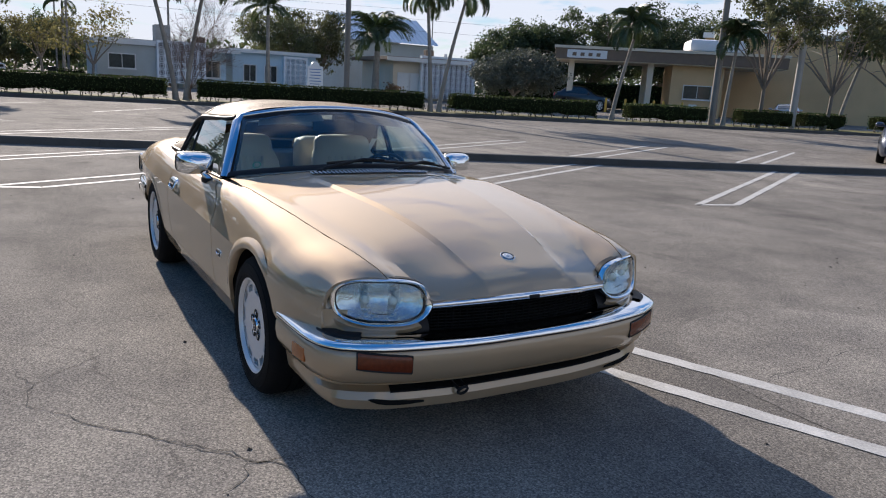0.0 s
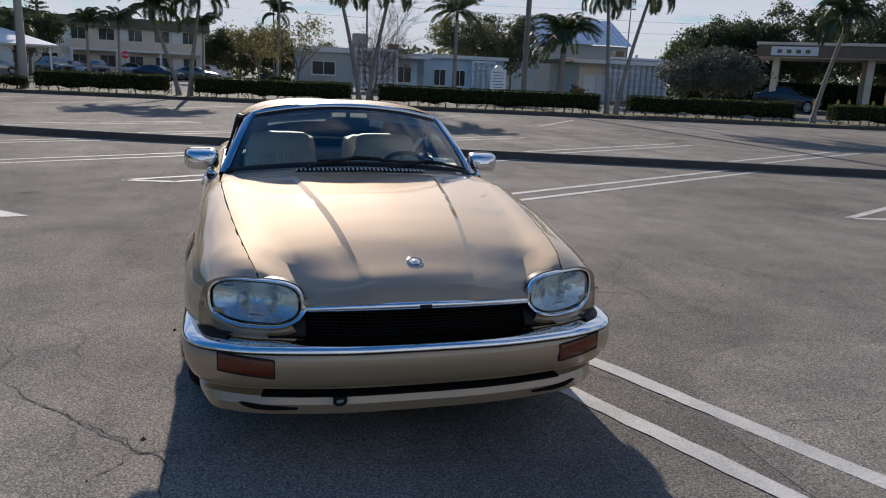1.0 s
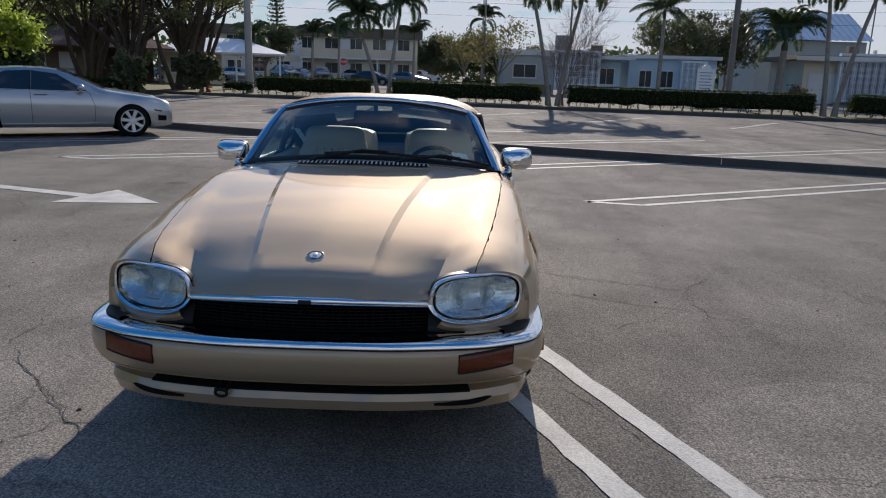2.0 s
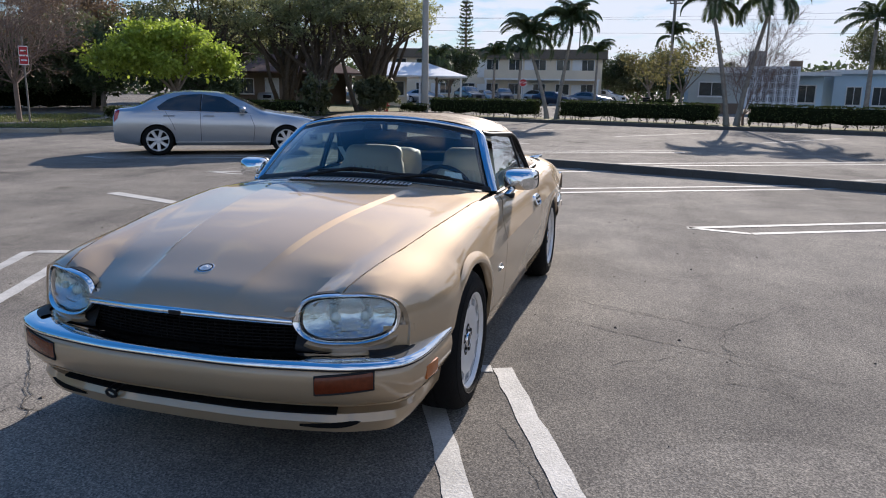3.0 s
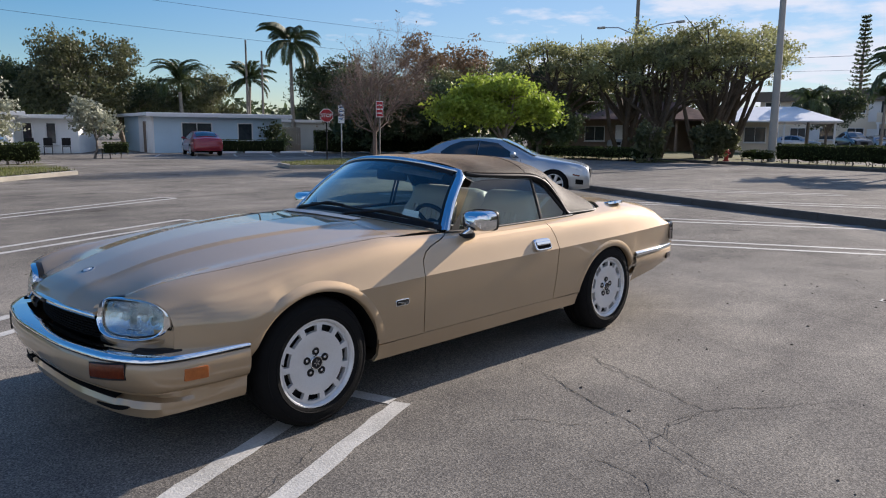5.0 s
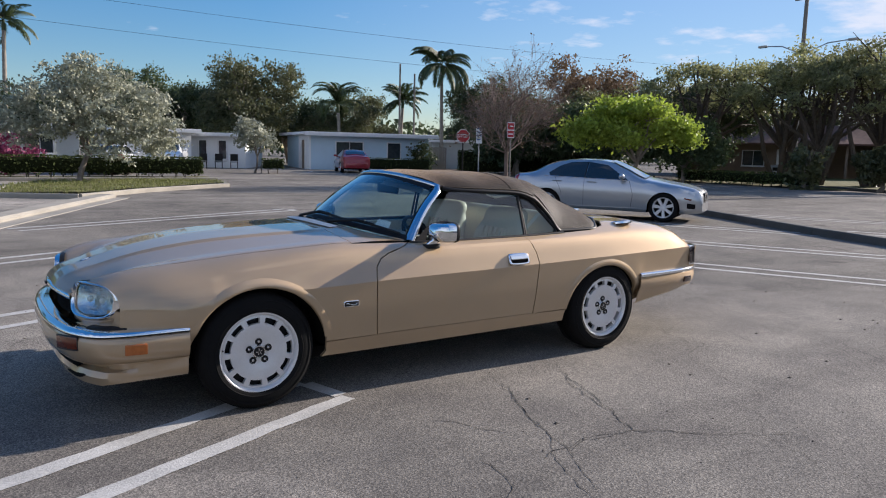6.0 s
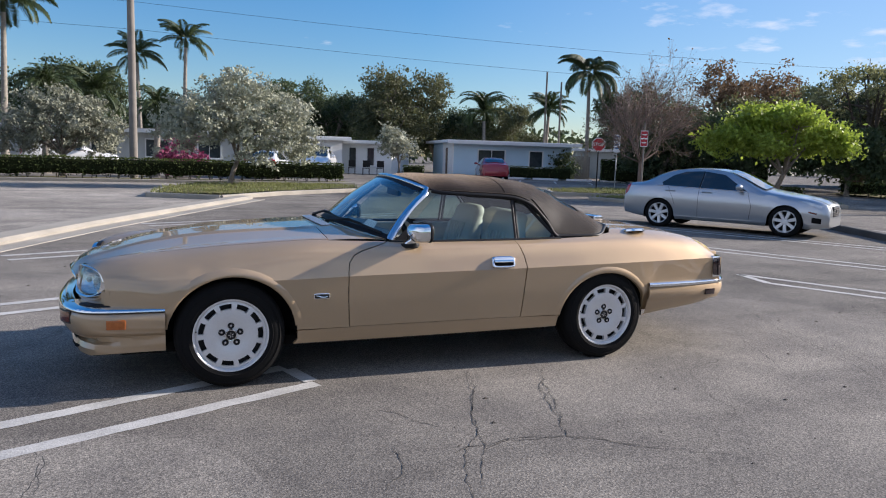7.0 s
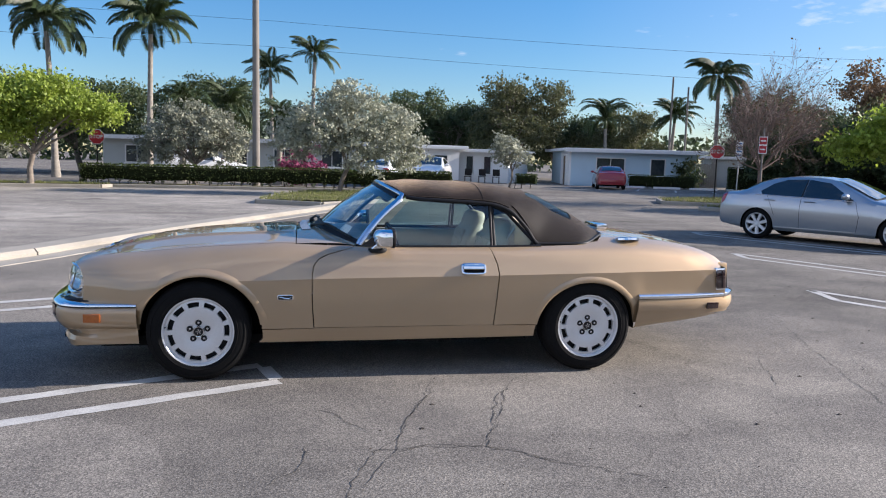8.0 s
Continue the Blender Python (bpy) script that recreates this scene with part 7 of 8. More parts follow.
# Norfolk pine far off
pine = thing("norfolk_pine", "tall narrow pine with tiers of short branches", "tree", "", Matrix.Translation((-104, -25.6, 0)) @ Matrix.Diagonal((.95, .95, .87, 1)))
bm = bmesh.new()
tube(bm, [(0, 0, -.1), (0, 0, 10), (0, 0, 19)], [.3, .2, .04], 7)
rg = np.random.default_rng(5)
pts = []
for tier in range(26):
    z = 3.5 + tier * .6
    for k in range(6):
        a = k * math.tau / 6 + tier * .5
        L = (2.2 - 1.7 * tier / 26) * rg.uniform(.7, 1.05)
        e = Vector((math.cos(a) * L, math.sin(a) * L, z + .25))
        tube(bm, [(0, 0, z), (e.x * .6, e.y * .6, z), tuple(e)], [.04, .03, .015], 4)
        for q in range(26):
            u = rg.uniform(.2, 1)
            pts.append((e.x * u + rg.normal() * .08, e.y * u + rg.normal() * .08, z + .25 * u * u + abs(rg.normal()) * .12))
part("trunk", bm, "bark", pine, "", 0)
share("needles", leaf_mesh("needles", pts, .16, "dark_leaf", rg), pine)

# far woods all round, past the streets; unseen east side added for reflections
rg = np.random.default_rng(11)
pts = []
for k in range(620):
    a = k / 620 * math.tau + rg.normal() * .01
    R = 118 + 14 * rg.random()
    h = 6.4 + 2.4 * noise.noise((math.cos(a) * 6, math.sin(a) * 6, 3))
    west = math.cos(a) < -.75
    if west:
        h *= .8
    for _ in range(90):
        z = rg.random() ** .8 * h
        pts.append((R * math.cos(a) + rg.normal() * 2.0, R * math.sin(a) + rg.normal() * 2.0, z))
tagged(new("far_woods", leaf_mesh("far_woods", pts, .55, "dark_leaf", rg)), "dark line of distant trees round the lot", "trees", kind="stuff")

# ---- buildings ----
M["wallblue"] = mat("pale_blue_stucco", (0.44, 0.58, 0.67), 0.9, 0.0, 0.08, 0.8, 40.0, 0.3)
M["wallwhite"] = mat("white_stucco", (0.72, 0.73, 0.72), 0.9, 0.0, 0.08, 0.8, 40.0, 0.3)
M["wallgrey"] = mat("grey_green_stucco", (0.40, 0.43, 0.42), 0.9, 0.0, 0.10, 0.8, 40.0, 0.3)
M["walltan"] = mat("tan_stucco", (0.60, 0.41, 0.22), 0.9, 0.0, 0.12, 0.6, 40.0, 0.3)
M["wallcream"] = mat("cream_stucco", (0.66, 0.58, 0.45), 0.9, 0.0, 0.10, 0.6, 40.0, 0.3)
M["roofgrey"] = mat("flat_roof", (0.34, 0.33, 0.31), 0.9, 0.0, 0.15, 1.0)
M["roofwhite"] = mat("white_roof", (0.70, 0.71, 0.72), 0.6, 0.0, 0.08, 1.0)
M["rooftile"] = mat("dark_shingles", (0.135, 0.085, 0.070), 0.95, 0.0, 0.2, 3.0, 30.0, 0.4, spec=0.1)
M["wallumber"] = mat("umber_stucco", (0.20, 0.15, 0.11), 0.9, 0.0, 0.15, 0.8, 40.0, 0.3)
M["metalroof"] = mat("pale_metal_roof", (0.62, 0.66, 0.71), 0.45, 0.15, 0.06, 1.0)
M["window"] = mat("dark_window", (0.035, 0.045, 0.050), 0.08, 0.0, 0.3, 0.7, 6.0)
M["frame"] = mat("white_window_frame", (0.66, 0.67, 0.66), 0.5, 0.0, 0.06, 6.0)
M["brown"] = mat("brown_fascia", (0.17, 0.125, 0.09), 0.8, 0.0, 0.15, 2.0)
M["breeze"] = mat("white_breeze_block", (0.80, 0.83, 0.86), 0.85, 0.0, 0.08, 3.0)
M["mansard"] = mat("brown_grey_roof_band", (0.13, 0.110, 0.088), 0.9, 0.0, 0.18, 1.0, 20.0, 0.3)
# screen backing, the shade behind pierced blocks put into a near-black colour
M["shadewall"] = mat("screen_depth_shade", (0.035, 0.042, 0.055), 0.9, 0.0, 0.2, 2.0)
M["signred"] = mat("sign_red", (0.42, 0.018, 0.028), 0.45, 0.0, 0.06, 6.0)
M["signwhite"] = mat("sign_white", (0.72, 0.74, 0.74), 0.45, 0.0, 0.05, 6.0)
M["signblue"] = mat("sign_blue", (0.05, 0.16, 0.38), 0.45, 0.0, 0.05, 6.0)
M["galv"] = mat("galvanised_steel", (0.40, 0.41, 0.41), 0.5, 0.7, 0.12, 4.0)
M["polewood"] = mat("weathered_pole", (0.20, 0.182, 0.160), 0.9, 0.0, 0.2, 2.0, 40.0, 0.4)
M["poleconc"] = mat("concrete_pole", (0.36, 0.345, 0.32), 0.85, 0.0, 0.12, 2.0)
M["yellow"] = mat("yellow_bollard_paint", (0.62, 0.36, 0.05), 0.55, 0.0, 0.12, 4.0)
M["hydrant"] = mat("red_hydrant", (0.40, 0.03, 0.025), 0.5, 0.0, 0.12, 8.0)


def window(parent, m, w, h, panes=2, shade="window"):
    """A window set on a wall: frame, sill and panes; its face looks along local +x."""
    win = new("window")
    win.parent, win.matrix_basis = parent, m
    b = boxes(((0, -w / 2 - .06, -h / 2 - .06), (.07, w / 2 + .06, -h / 2)), ((0, -w / 2 - .06, h / 2), (.07, w / 2 + .06, h / 2 + .06)), ((0, -w / 2 - .06, -h / 2), (.07, -w / 2, h / 2)), ((0, w / 2, -h / 2), (.07, w / 2 + .06, h / 2)))
    part("frame", b, "frame", win, "", 0)
    part("sill", boxes(((0, -w / 2 - .1, -h / 2 - .12), (.13, w / 2 + .1, -h / 2 - .062))), "frame", win, "", 0)
    for k in range(panes):
        a = -w / 2 + w * k / panes
        part("pane", boxes(((.012, a + .02, -h / 2 + .004), (.03, a + w / panes - .02, h / 2 - .004))), shade, win, "", 0)
        if k:
            part("mullion", boxes(((.006, a - .018, -h / 2), (.06, a + .018, h / 2))), "frame", win, "", 0)
    return win


def door_on(parent, m, w=.95, h=2.05, material="frame"):
    d = new("door")
    d.parent, d.matrix_basis = parent, m
    part("leaf", boxes(((0, -w / 2, .02), (.05, w / 2, h)), bevel=.008), material, d, "", 0)
    part("frame", boxes(((0, -w / 2 - .08, 0), (.08, -w / 2 - .004, h + .08)), ((0, w / 2 + .004, 0), (.08, w / 2 + .08, h + .08)), ((0, -w / 2 - .004, h + .004), (.08, w / 2 + .004, h + .08))), "frame", d, "", 0)
    part("knob", boxes(((.052, w / 2 - .12, 1.0), (.10, w / 2 - .06, 1.06)), bevel=.01), "steel", d, "", 0)
    return d


def face(x, y, z, deg):
    """A place on a wall whose outside looks along deg."""
    return Matrix.Translation((x, y, z)) @ Matrix.Rotation(radians(deg), 4, "Z")


def hut(name, label, at, deg, w, d, h, wall, roof, over=.5, thick=.22, slope=0.0, category="house", edge="frame"):
    """A flat-roofed building; local +x is its front, y its width."""
    t = thing(name, label, category, "", Matrix.Translation((*at, 0)) @ Matrix.Rotation(radians(deg), 4, "Z"))
    part("wall", boxes(((-d, -w / 2, 0), (0, w / 2, h)), bevel=.01), wall, t, "", 0)
    b = boxes(((-d - over, -w / 2 - over, h + .002), (over, w / 2 + over, h + thick)), bevel=.02)
    for v in b.verts:
        v.co.z += slope * v.co.x
    part("roof", b, roof, t, "", 0)
    part("fascia", boxes(((over - .02, -w / 2 - over - .02, h - .06), (over + .03, w / 2 + over + .02, h + thick - .04))), edge, t, "", 0)
    return t


BLOCK = None


def breeze_wall(parent, m, w, h, nx, nz):
    """A screen of pierced blocks, each its own piece."""
    global BLOCK
    scr = new("breeze_screen")
    scr.parent, scr.matrix_basis = parent, m
    # near-black sheet painted as the shaded depth behind the blocks
    part("backing", boxes(((-.40, -w / 2, 0), (-.36, w / 2, h))), "shadewall", scr, "", 0)
    part("rim", boxes(((-.36, -w / 2 - .1, 0), (.1, -w / 2, h + .15)), ((-.36, w / 2, 0), (.1, w / 2 + .1, h + .15)), ((-.36, -w / 2, h), (.1, w / 2, h + .15))), "breeze", scr, "", 0)
    if BLOCK is None:
        b = bmesh.new()
        def bar(a, c, r):
            a, c = Vector((0, *a)), Vector((0, *c))
            d = (c - a).normalized()
            s = Vector((0, -d.z, d.y)) * r
            vs = []
            for e in (a, c):
                for q in (-1, 1):
                    for x in (-.06, .06):
                        vs.append(b.verts.new(e + s * q + Vector((x, 0, 0))))
            for f in ((0, 1, 3, 2), (4, 6, 7, 5), (0, 4, 5, 1), (2, 3, 7, 6), (1, 5, 7, 3), (0, 2, 6, 4)):
                b.faces.new([vs[i] for i in f])
        for a, c in (((-.5, -.5), (.5, -.5)), ((.5, -.5), (.5, .5)), ((.5, .5), (-.5, .5)), ((-.5, .5), (-.5, -.5))):
            bar((a[0] * .93, a[1] * .93), (c[0] * .95, c[1] * .95), .05)
        for k in range(8):
            a1, a2 = math.tau * k / 8, math.tau * (k + 1) / 8
            bar((.25 * math.cos(a1), .25 * math.sin(a1)), (.25 * math.cos(a2), .25 * math.sin(a2)), .035)
        for sx, sz in ((1, 1), (1, -1), (-1, 1), (-1, -1)):
            bar((.2 * sx, .2 * sz), (.46 * sx, .46 * sz), .035)
        me = bpy.data.meshes.new("block")
        b.to_mesh(me)
        b.free()
        me.materials.append(M["breeze"])
        BLOCK = me
    for i in range(nx):
        for j in range(nz):
            sx, sz = w / nx, h / nz
            share("block", BLOCK, scr, Matrix.Translation((0, -w / 2 + sx * (i + .5), sz * (j + .5))) @ Matrix.Diagonal((1, sx * .99, sz * .99, 1)))
    return scr


# motel with pierced screens, across the street (fronts look along +x)
mo = hut("motel_building", "low grey-green motel wing with flat roof and pierced screen wall", (-55.9, 5.85), 0, 4.0, 8, 3.0, "wallgrey", "roofgrey", .15, .35, category="building")
window(mo, face(.0, -.35, 1.75, 0), 1.75, .95)
breeze_wall(mo, face(.30, 3.75, .35, 0), 3.3, 2.9, 7, 6)
part("planter", boxes(((.3, -1.8, 0), (.9, 1.7, .75)), bevel=.03), "brown", mo, "", 0)
part("roof_unit", boxes(((-3.2, 2.3, 3.2), (-1.9, 3.4, 4.6)), bevel=.03), "roofgrey", mo, "rooftop air handler", 0)
part("roof_unit", boxes(((-3.0, 5.2, 3.2), (-2.0, 6.0, 3.9)), bevel=.03), "brown", mo, "rooftop air handler", 0)
m2 = hut("motel_building", "recessed pale motel wing with doors under an overhanging roof", (-56.9, 11.4), 0, 3.6, 7, 2.85, "wallblue", "roofgrey", .9, .22, category="building")
door_on(m2, face(.0, -1.0, 0, 0), .9, 2.05, "wallwhite")
window(m2, face(.0, .7, 1.5, 0), 1.2, 1.2)
m3 = hut("motel_building", "pale motel wing with small pierced screen", (-60.2, 18.2), 0, 7.3, 6, 3.1, "wallblue", "roofgrey", .3, .25, category="building")
breeze_wall(m3, face(.3, 1.7, .5, 0), 1.9, 2.3, 4, 5)
window(m3, face(.0, -.4, 1.4, 0), 1.0, 1.3)
window(m3, face(.0, -2.2, 1.4, 0), 1.0, 1.3)
m4 = hut("motel_building", "cream motel wing with brown eaves and large pierced screen wall", (-51.1, 27.9), -6, 5.6, 8, 3.05, "wallcream", "brown", .8, .3, category="building")
breeze_wall(m4, face(.55, 1.85, .2, 0), 4.7, 3.2, 10, 7)
for y in (-1.9, -.8):
    door_on(m4, face(.0, y, 0, 0), .9, 2.05, "wallwhite")
part("roof_unit", boxes(((-2.0, .6, 3.0), (-1.4, 1.3, 4.1)), bevel=.02), "brown", m4, "rooftop vent unit", 0)
part("roof_vent", boxes(((-2.2, 2.6, 3.0), (-1.9, 2.75, 3.9)), ((-2.3, 3.6, 3.0), (-1.6, 4.4, 3.6))), "roofwhite", m4, "", 0)
# metal-roofed hall behind
hall = thing("hall", "hall with pale ribbed metal roof behind the motel", "building", "", Matrix.Translation((-70, 34.0, 0)))
part("wall", boxes(((-10, -5.1, 0), (0, 5.1, 5.35))), "wallgrey", hall, "", 0)
bm = bmesh.new()
rows = [[Vector((.6, -5.4 + 10.8 * k / 68, 5.4 + (.07 if k % 4 == 0 else 0))) for k in range(69)], [Vector((-5, -5.4 + 10.8 * k / 68, 8.3 + (.07 if k % 4 == 0 else 0))) for k in range(69)], [Vector((-10.6, -5.4 + 10.8 * k / 68, 4.75)) for k in range(69)]]
grid(bm, rows)
part("roof", fix(bm), "metalroof", hall, "", 0)
# notice board
sg = thing("notice_board", "white notice board with arched top on the lawn", "sign", "", Matrix.Translation((-44.6, 16.0, 0)))
b = boxes(((-.05, -.55, .5), (.05, .55, 2.1)), bevel=.01)
lathe(b, [(.001, .055), (.30, .055), (.30, -.055), (.001, -.055)], 24, "x", centre=(0, 0, 2.08))
part("board", fix(b), "signwhite", sg, "", 0)
for k in range(7):
    part("text_bar", boxes(((.052, -.42 + .03 * (k % 3), 1.86 - .19 * k), (.058, .40 - .10 * (k % 2), 1.91 - .19 * k))), "signblue", sg, "", 0)
# drive-through bank
bk = thing("drive_through", "tan drive-through bank with broad brown canopy on piers", "building", "", Matrix.Translation((-37.9, 41.6, 0)) @ Matrix.Rotation(radians(-40), 4, "Z"))
part("canopy", boxes(((-6, -8.5, 3.86), (.5, 8.5, 4.65)), bevel=.02), "brown", bk, "", 0)
part("canopy_cap", boxes(((-6.1, -8.6, 4.655), (.6, 8.6, 4.85))), "wallcream", bk, "", 0)
part("canopy_ceiling", boxes(((-5.9, -8.4, 3.79), (.4, 8.4, 3.855))), "wallcream", bk, "", 0)
part("canopy_sign", boxes(((.505, -7.6, 3.95), (.56, -4.6, 4.55))), "wallwhite", bk, "", 0)
for k in range(4):
    part("sign_shape", boxes(((.565, -7.2 + .6 * k, 4.1), (.59, -6.9 + .6 * k, 4.35)), bevel=.01), "brown", bk, "", 0)
for x, y in ((-.6, -7.2), (-5.2, -7.2), (-.6, -1.2), (-5.2, -1.2)):
    part("pier", boxes(((x - .22, y - .22, 0), (x + .22, y + .22, 3.786)), bevel=.02), "wallcream", bk, "", 0)
part("wall", boxes(((-5.6, .4, 0), (-.3, 4.2, 3.78))), "walltan", bk, "", 0)
window(bk, face(-.3, 2.4, 1.85, 0), 2.0, .95, 2)
part("night_drawer", boxes(((-.296, 1.9, .55), (-.2, 2.5, .95))), "frame", bk, "", 0)
part("roof_dome", boxes(((-3.5, 1.4, 4.86), (.2, 5.6, 5.75)), bevel=.3), "roofwhite", bk, "white rooftop housing", 30)
hb = hut("bank_hall", "large tan stucco wall with high windows behind trees", (-33.5, 55.5), -52, 20, 10, 6.5, "walltan", "roofgrey", .2, .4, category="building")
# pillars and posts in the drive-through lanes
for k in range(6):
    t = thing("bollard", "yellow steel bollard in a drive-through lane", "bollard", "lane bollards", Matrix.Translation((-38.6 + .55 * k, 36.4 + .9 * k + (.5 if k % 2 else 0), 0)))
    b = bmesh.new()
    lathe(b, [(.085, 0), (.085, 1.02), (.06, 1.09), (.001, 1.11)], 14, "z")
    part("post", fix(b), "yellow", t, "", 40)
    b = bmesh.new()
    lathe(b, [(.11, 0), (.11, .04), (.09, .05)], 14, "z")
    part("base_plate", fix(b), "galv", t, "", 40)
# two-storey apartment house
ap = hut("apartment_house", "cream two-storey apartment house with walkway balcony", (-83.65, -17.0), 8, 25, 9, 5.1, "wallcream", "mansard", .5, 1.0, category="apartment house", edge="mansard")
for k in range(9):
    y = -11.2 + 2.75 * k
    window(ap, face(.0, y, 1.6, 0), 1.5, 1.15)
    window(ap, face(.0, y, 4.35, 0), 1.5, 1.15)
    if k % 2:
        door_on(ap, face(.0, y + 1.6, 0, 0))
        door_on(ap, face(.0, y + 1.6, 2.85, 0))
part("walkway", boxes(((.0, -1, 2.62), (1.3, 12.2, 2.80))), "wallwhite", ap, "", 0)
part("balcony_wall", boxes(((1.22, -1, 2.804), (1.32, 12.2, 3.75))), "wallcream", ap, "", 0)
for y in (-.8, 3.5, 7.8, 12.0):
    part("column", boxes(((1.18, y - .1, 0), (1.36, y + .1, 2.616))), "wallwhite", ap, "", 0)
# low house with broad white roof among the trees
lh = thing("bungalow", "bungalow with white hipped metal roof and carport", "house", "", Matrix.Translation((-55.2, -21.8, 0)) @ Matrix.Rotation(radians(22), 4, "Z"))
part("wall", boxes(((-8, -.8, 0), (0, 3.5, 2.5))), "wallcream", lh, "", 0)
bm = bmesh.new()
rows = [[Vector((1.6, -1.4, 2.5)), Vector((1.6, 8.4, 2.5))], [Vector((-3.5, 1.6, 3.7)), Vector((-3.5, 5.4, 3.7))], [Vector((-9, -1.4, 2.5)), Vector((-9, 8.4, 2.5))]]
vs = grid(bm, rows)
bm.faces.new((vs[0][0], vs[1][0], vs[2][0]))
bm.faces.new((vs[0][1], vs[2][1], vs[1][1]))
bmesh.ops.solidify(bm, geom=fix(bm).faces[:], thickness=.12)
part("roof", bm, "roofwhite", lh, "white metal roof", 0)
for y in (4.5, 7.9):
    part("carport_post", boxes(((1.1, y - .07, 0), (1.25, y + .07, 2.5))), "frame", lh, "", 0)
for y in (.4, 2.5):
    window(lh, face(.0, y, 1.45, 0), 1.5, 1.1)
lh2 = thing("bungalow", "bungalow with dark shingle roof under shade trees", "house", "", Matrix.Translation((-50.5, -28.6, 0)) @ Matrix.Rotation(radians(30), 4, "Z"))
part("wall", boxes(((-8, -7, 0), (0, 1.8, 2.6)), ((-8, 1.8, 0), (-3.4, 7, 2.6))), "wallumber", lh2, "", 0)
for y in (2.6, 4.8, 6.9):
    part("carport_post", boxes(((.55, y - .09, 0), (.75, y + .09, 2.6))), "wallumber", lh2, "", 0)
bm = bmesh.new()
rows = [[Vector((1.2, -8, 2.6)), Vector((1.2, 8, 2.6))], [Vector((-4, -5, 4.1)), Vector((-4, 5, 4.1))], [Vector((-9, -8, 2.6)), Vector((-9, 8, 2.6))]]
vs = grid(bm, rows)
bm.faces.new((vs[0][0], vs[1][0], vs[2][0]))
bm.faces.new((vs[0][1], vs[2][1], vs[1][1]))
bmesh.ops.solidify(bm, geom=fix(bm).faces[:], thickness=.12)
part("roof", bm, "rooftile", lh2, "", 0)
for y in (-4.5, -1.5):
    window(lh2, face(.0, y, 1.45, 0), 1.5, 1.1)
door_on(lh2, face(.0, .7, 0, 0))
# pale blue house to the south
bh = hut("blue_house", "low pale blue house with flat white roof", (-22.9, -41.6), 80, 8.6, 8, 2.35, "wallblue", "roofwhite", .55, .20)
window(bh, face(.0, -1.6, 1.35, 0), 1.9, 1.1)
window(bh, face(.0, 1.65, 1.35, 0), .95, 1.1, 1)
part("porch_wall", boxes(((-3.4, -4.42, 0), (-.003, -4.304, 2.34))), "wallwhite", bh, "", 0)
door_on(bh, face(-1.6, -4.42, 0, -90), .85, 2.0, "brown")
wh = hut("white_house", "white house end wall with shaded porch", (-9.2, -44.5), 92, 4.2, 9, 2.3, "wallwhite", "roofwhite", .5, .18)
window(wh, face(.0, .8, 1.35, 0), .9, .9, 1)
wh2 = hut("white_house", "long white porch wing with doors and windows", (-12.6, -45.2), 60, 4.8, 6, 2.15, "wallwhite", "roofwhite", .5, .16)
for y in (-1.7, -.4, .9):
    window(wh2, face(.0, y, 1.2, 0), .5, 1.2, 1)
for k in range(3):
    ch = thing("porch_chair", "dark metal porch chair by a white wall", "chair", "porch chairs", Matrix.Translation((-11.6 - .9 * k, -43.0 + .3 * k, 0)) @ Matrix.Rotation(radians(70), 4, "Z"))
    part("seat", boxes(((-.22, -.24, .42), (.24, .24, .46)), bevel=.01), "black", ch, "", 0)
    part("backrest", boxes(((-.25, -.24, .50), (-.22, .24, .95)), bevel=.01), "black", ch, "", 0)
    for x in (-.22, .20):
        for y in (-.22, .20):
            part("leg", boxes(((x, y, 0), (x + .03, y + .03, .418))), "black", ch, "", 0)
gh = hut("grey_house", "grey low house behind silver trees", (3.5, -43.0), 88, 16, 7, 2.3, "wallgrey", "roofgrey", .6, .2)
for y in (-6, -3, 0, 3, 6):
    window(gh, face(.0, y, 1.35, 0), 1.3, 1.0)
gh2 = hut("grey_house", "grey garage behind a fence", (-33.0, -45.5), 62, 4.5, 5, 2.2, "wallgrey", "roofwhite", .3, .15)
fence = thing("board_fence", "brown board fence between gardens", "fence", "", Matrix.Translation((-28.8, -41.0, 0)) @ Matrix.Rotation(radians(-28), 4, "Z"))
for k in range(22):
    part("board", boxes(((k * .145, 0, .04), (k * .145 + .135, .022, 1.7 + .02 * (k % 3)))), "polewood", fence, "", 0)
part("rail", boxes(((0, .024, .4), (3.2, .07, .5))), "polewood", fence, "", 0)
part("rail", boxes(((0, .024, 1.3), (3.2, .07, 1.4))), "polewood", fence, "", 0)
# wheel stops and bay lines before the blue house
for k in range(4):
    p = Vector((-21.9, -39.7)) + k * Vector((-2.05, .95))
    ws_t = thing("wheel_stop", "white concrete wheel stop before the blue house", "wheel stop", "wheel stops", Matrix.Translation((p.x, p.y, 0)) @ Matrix.Rotation(radians(155), 4, "Z"))
    part("bar", boxes(((-.85, -.08, 0), (.85, .08, .13)), bevel=.02), "roofwhite", ws_t, "", 0)
for k in range(6):
    p = Vector((-17.6, -39.4)) + k * Vector((-1.9, 1.0))
    stripe("parking_line", [tuple(p), tuple(p + Vector((1.9, 3.6)))], .11)

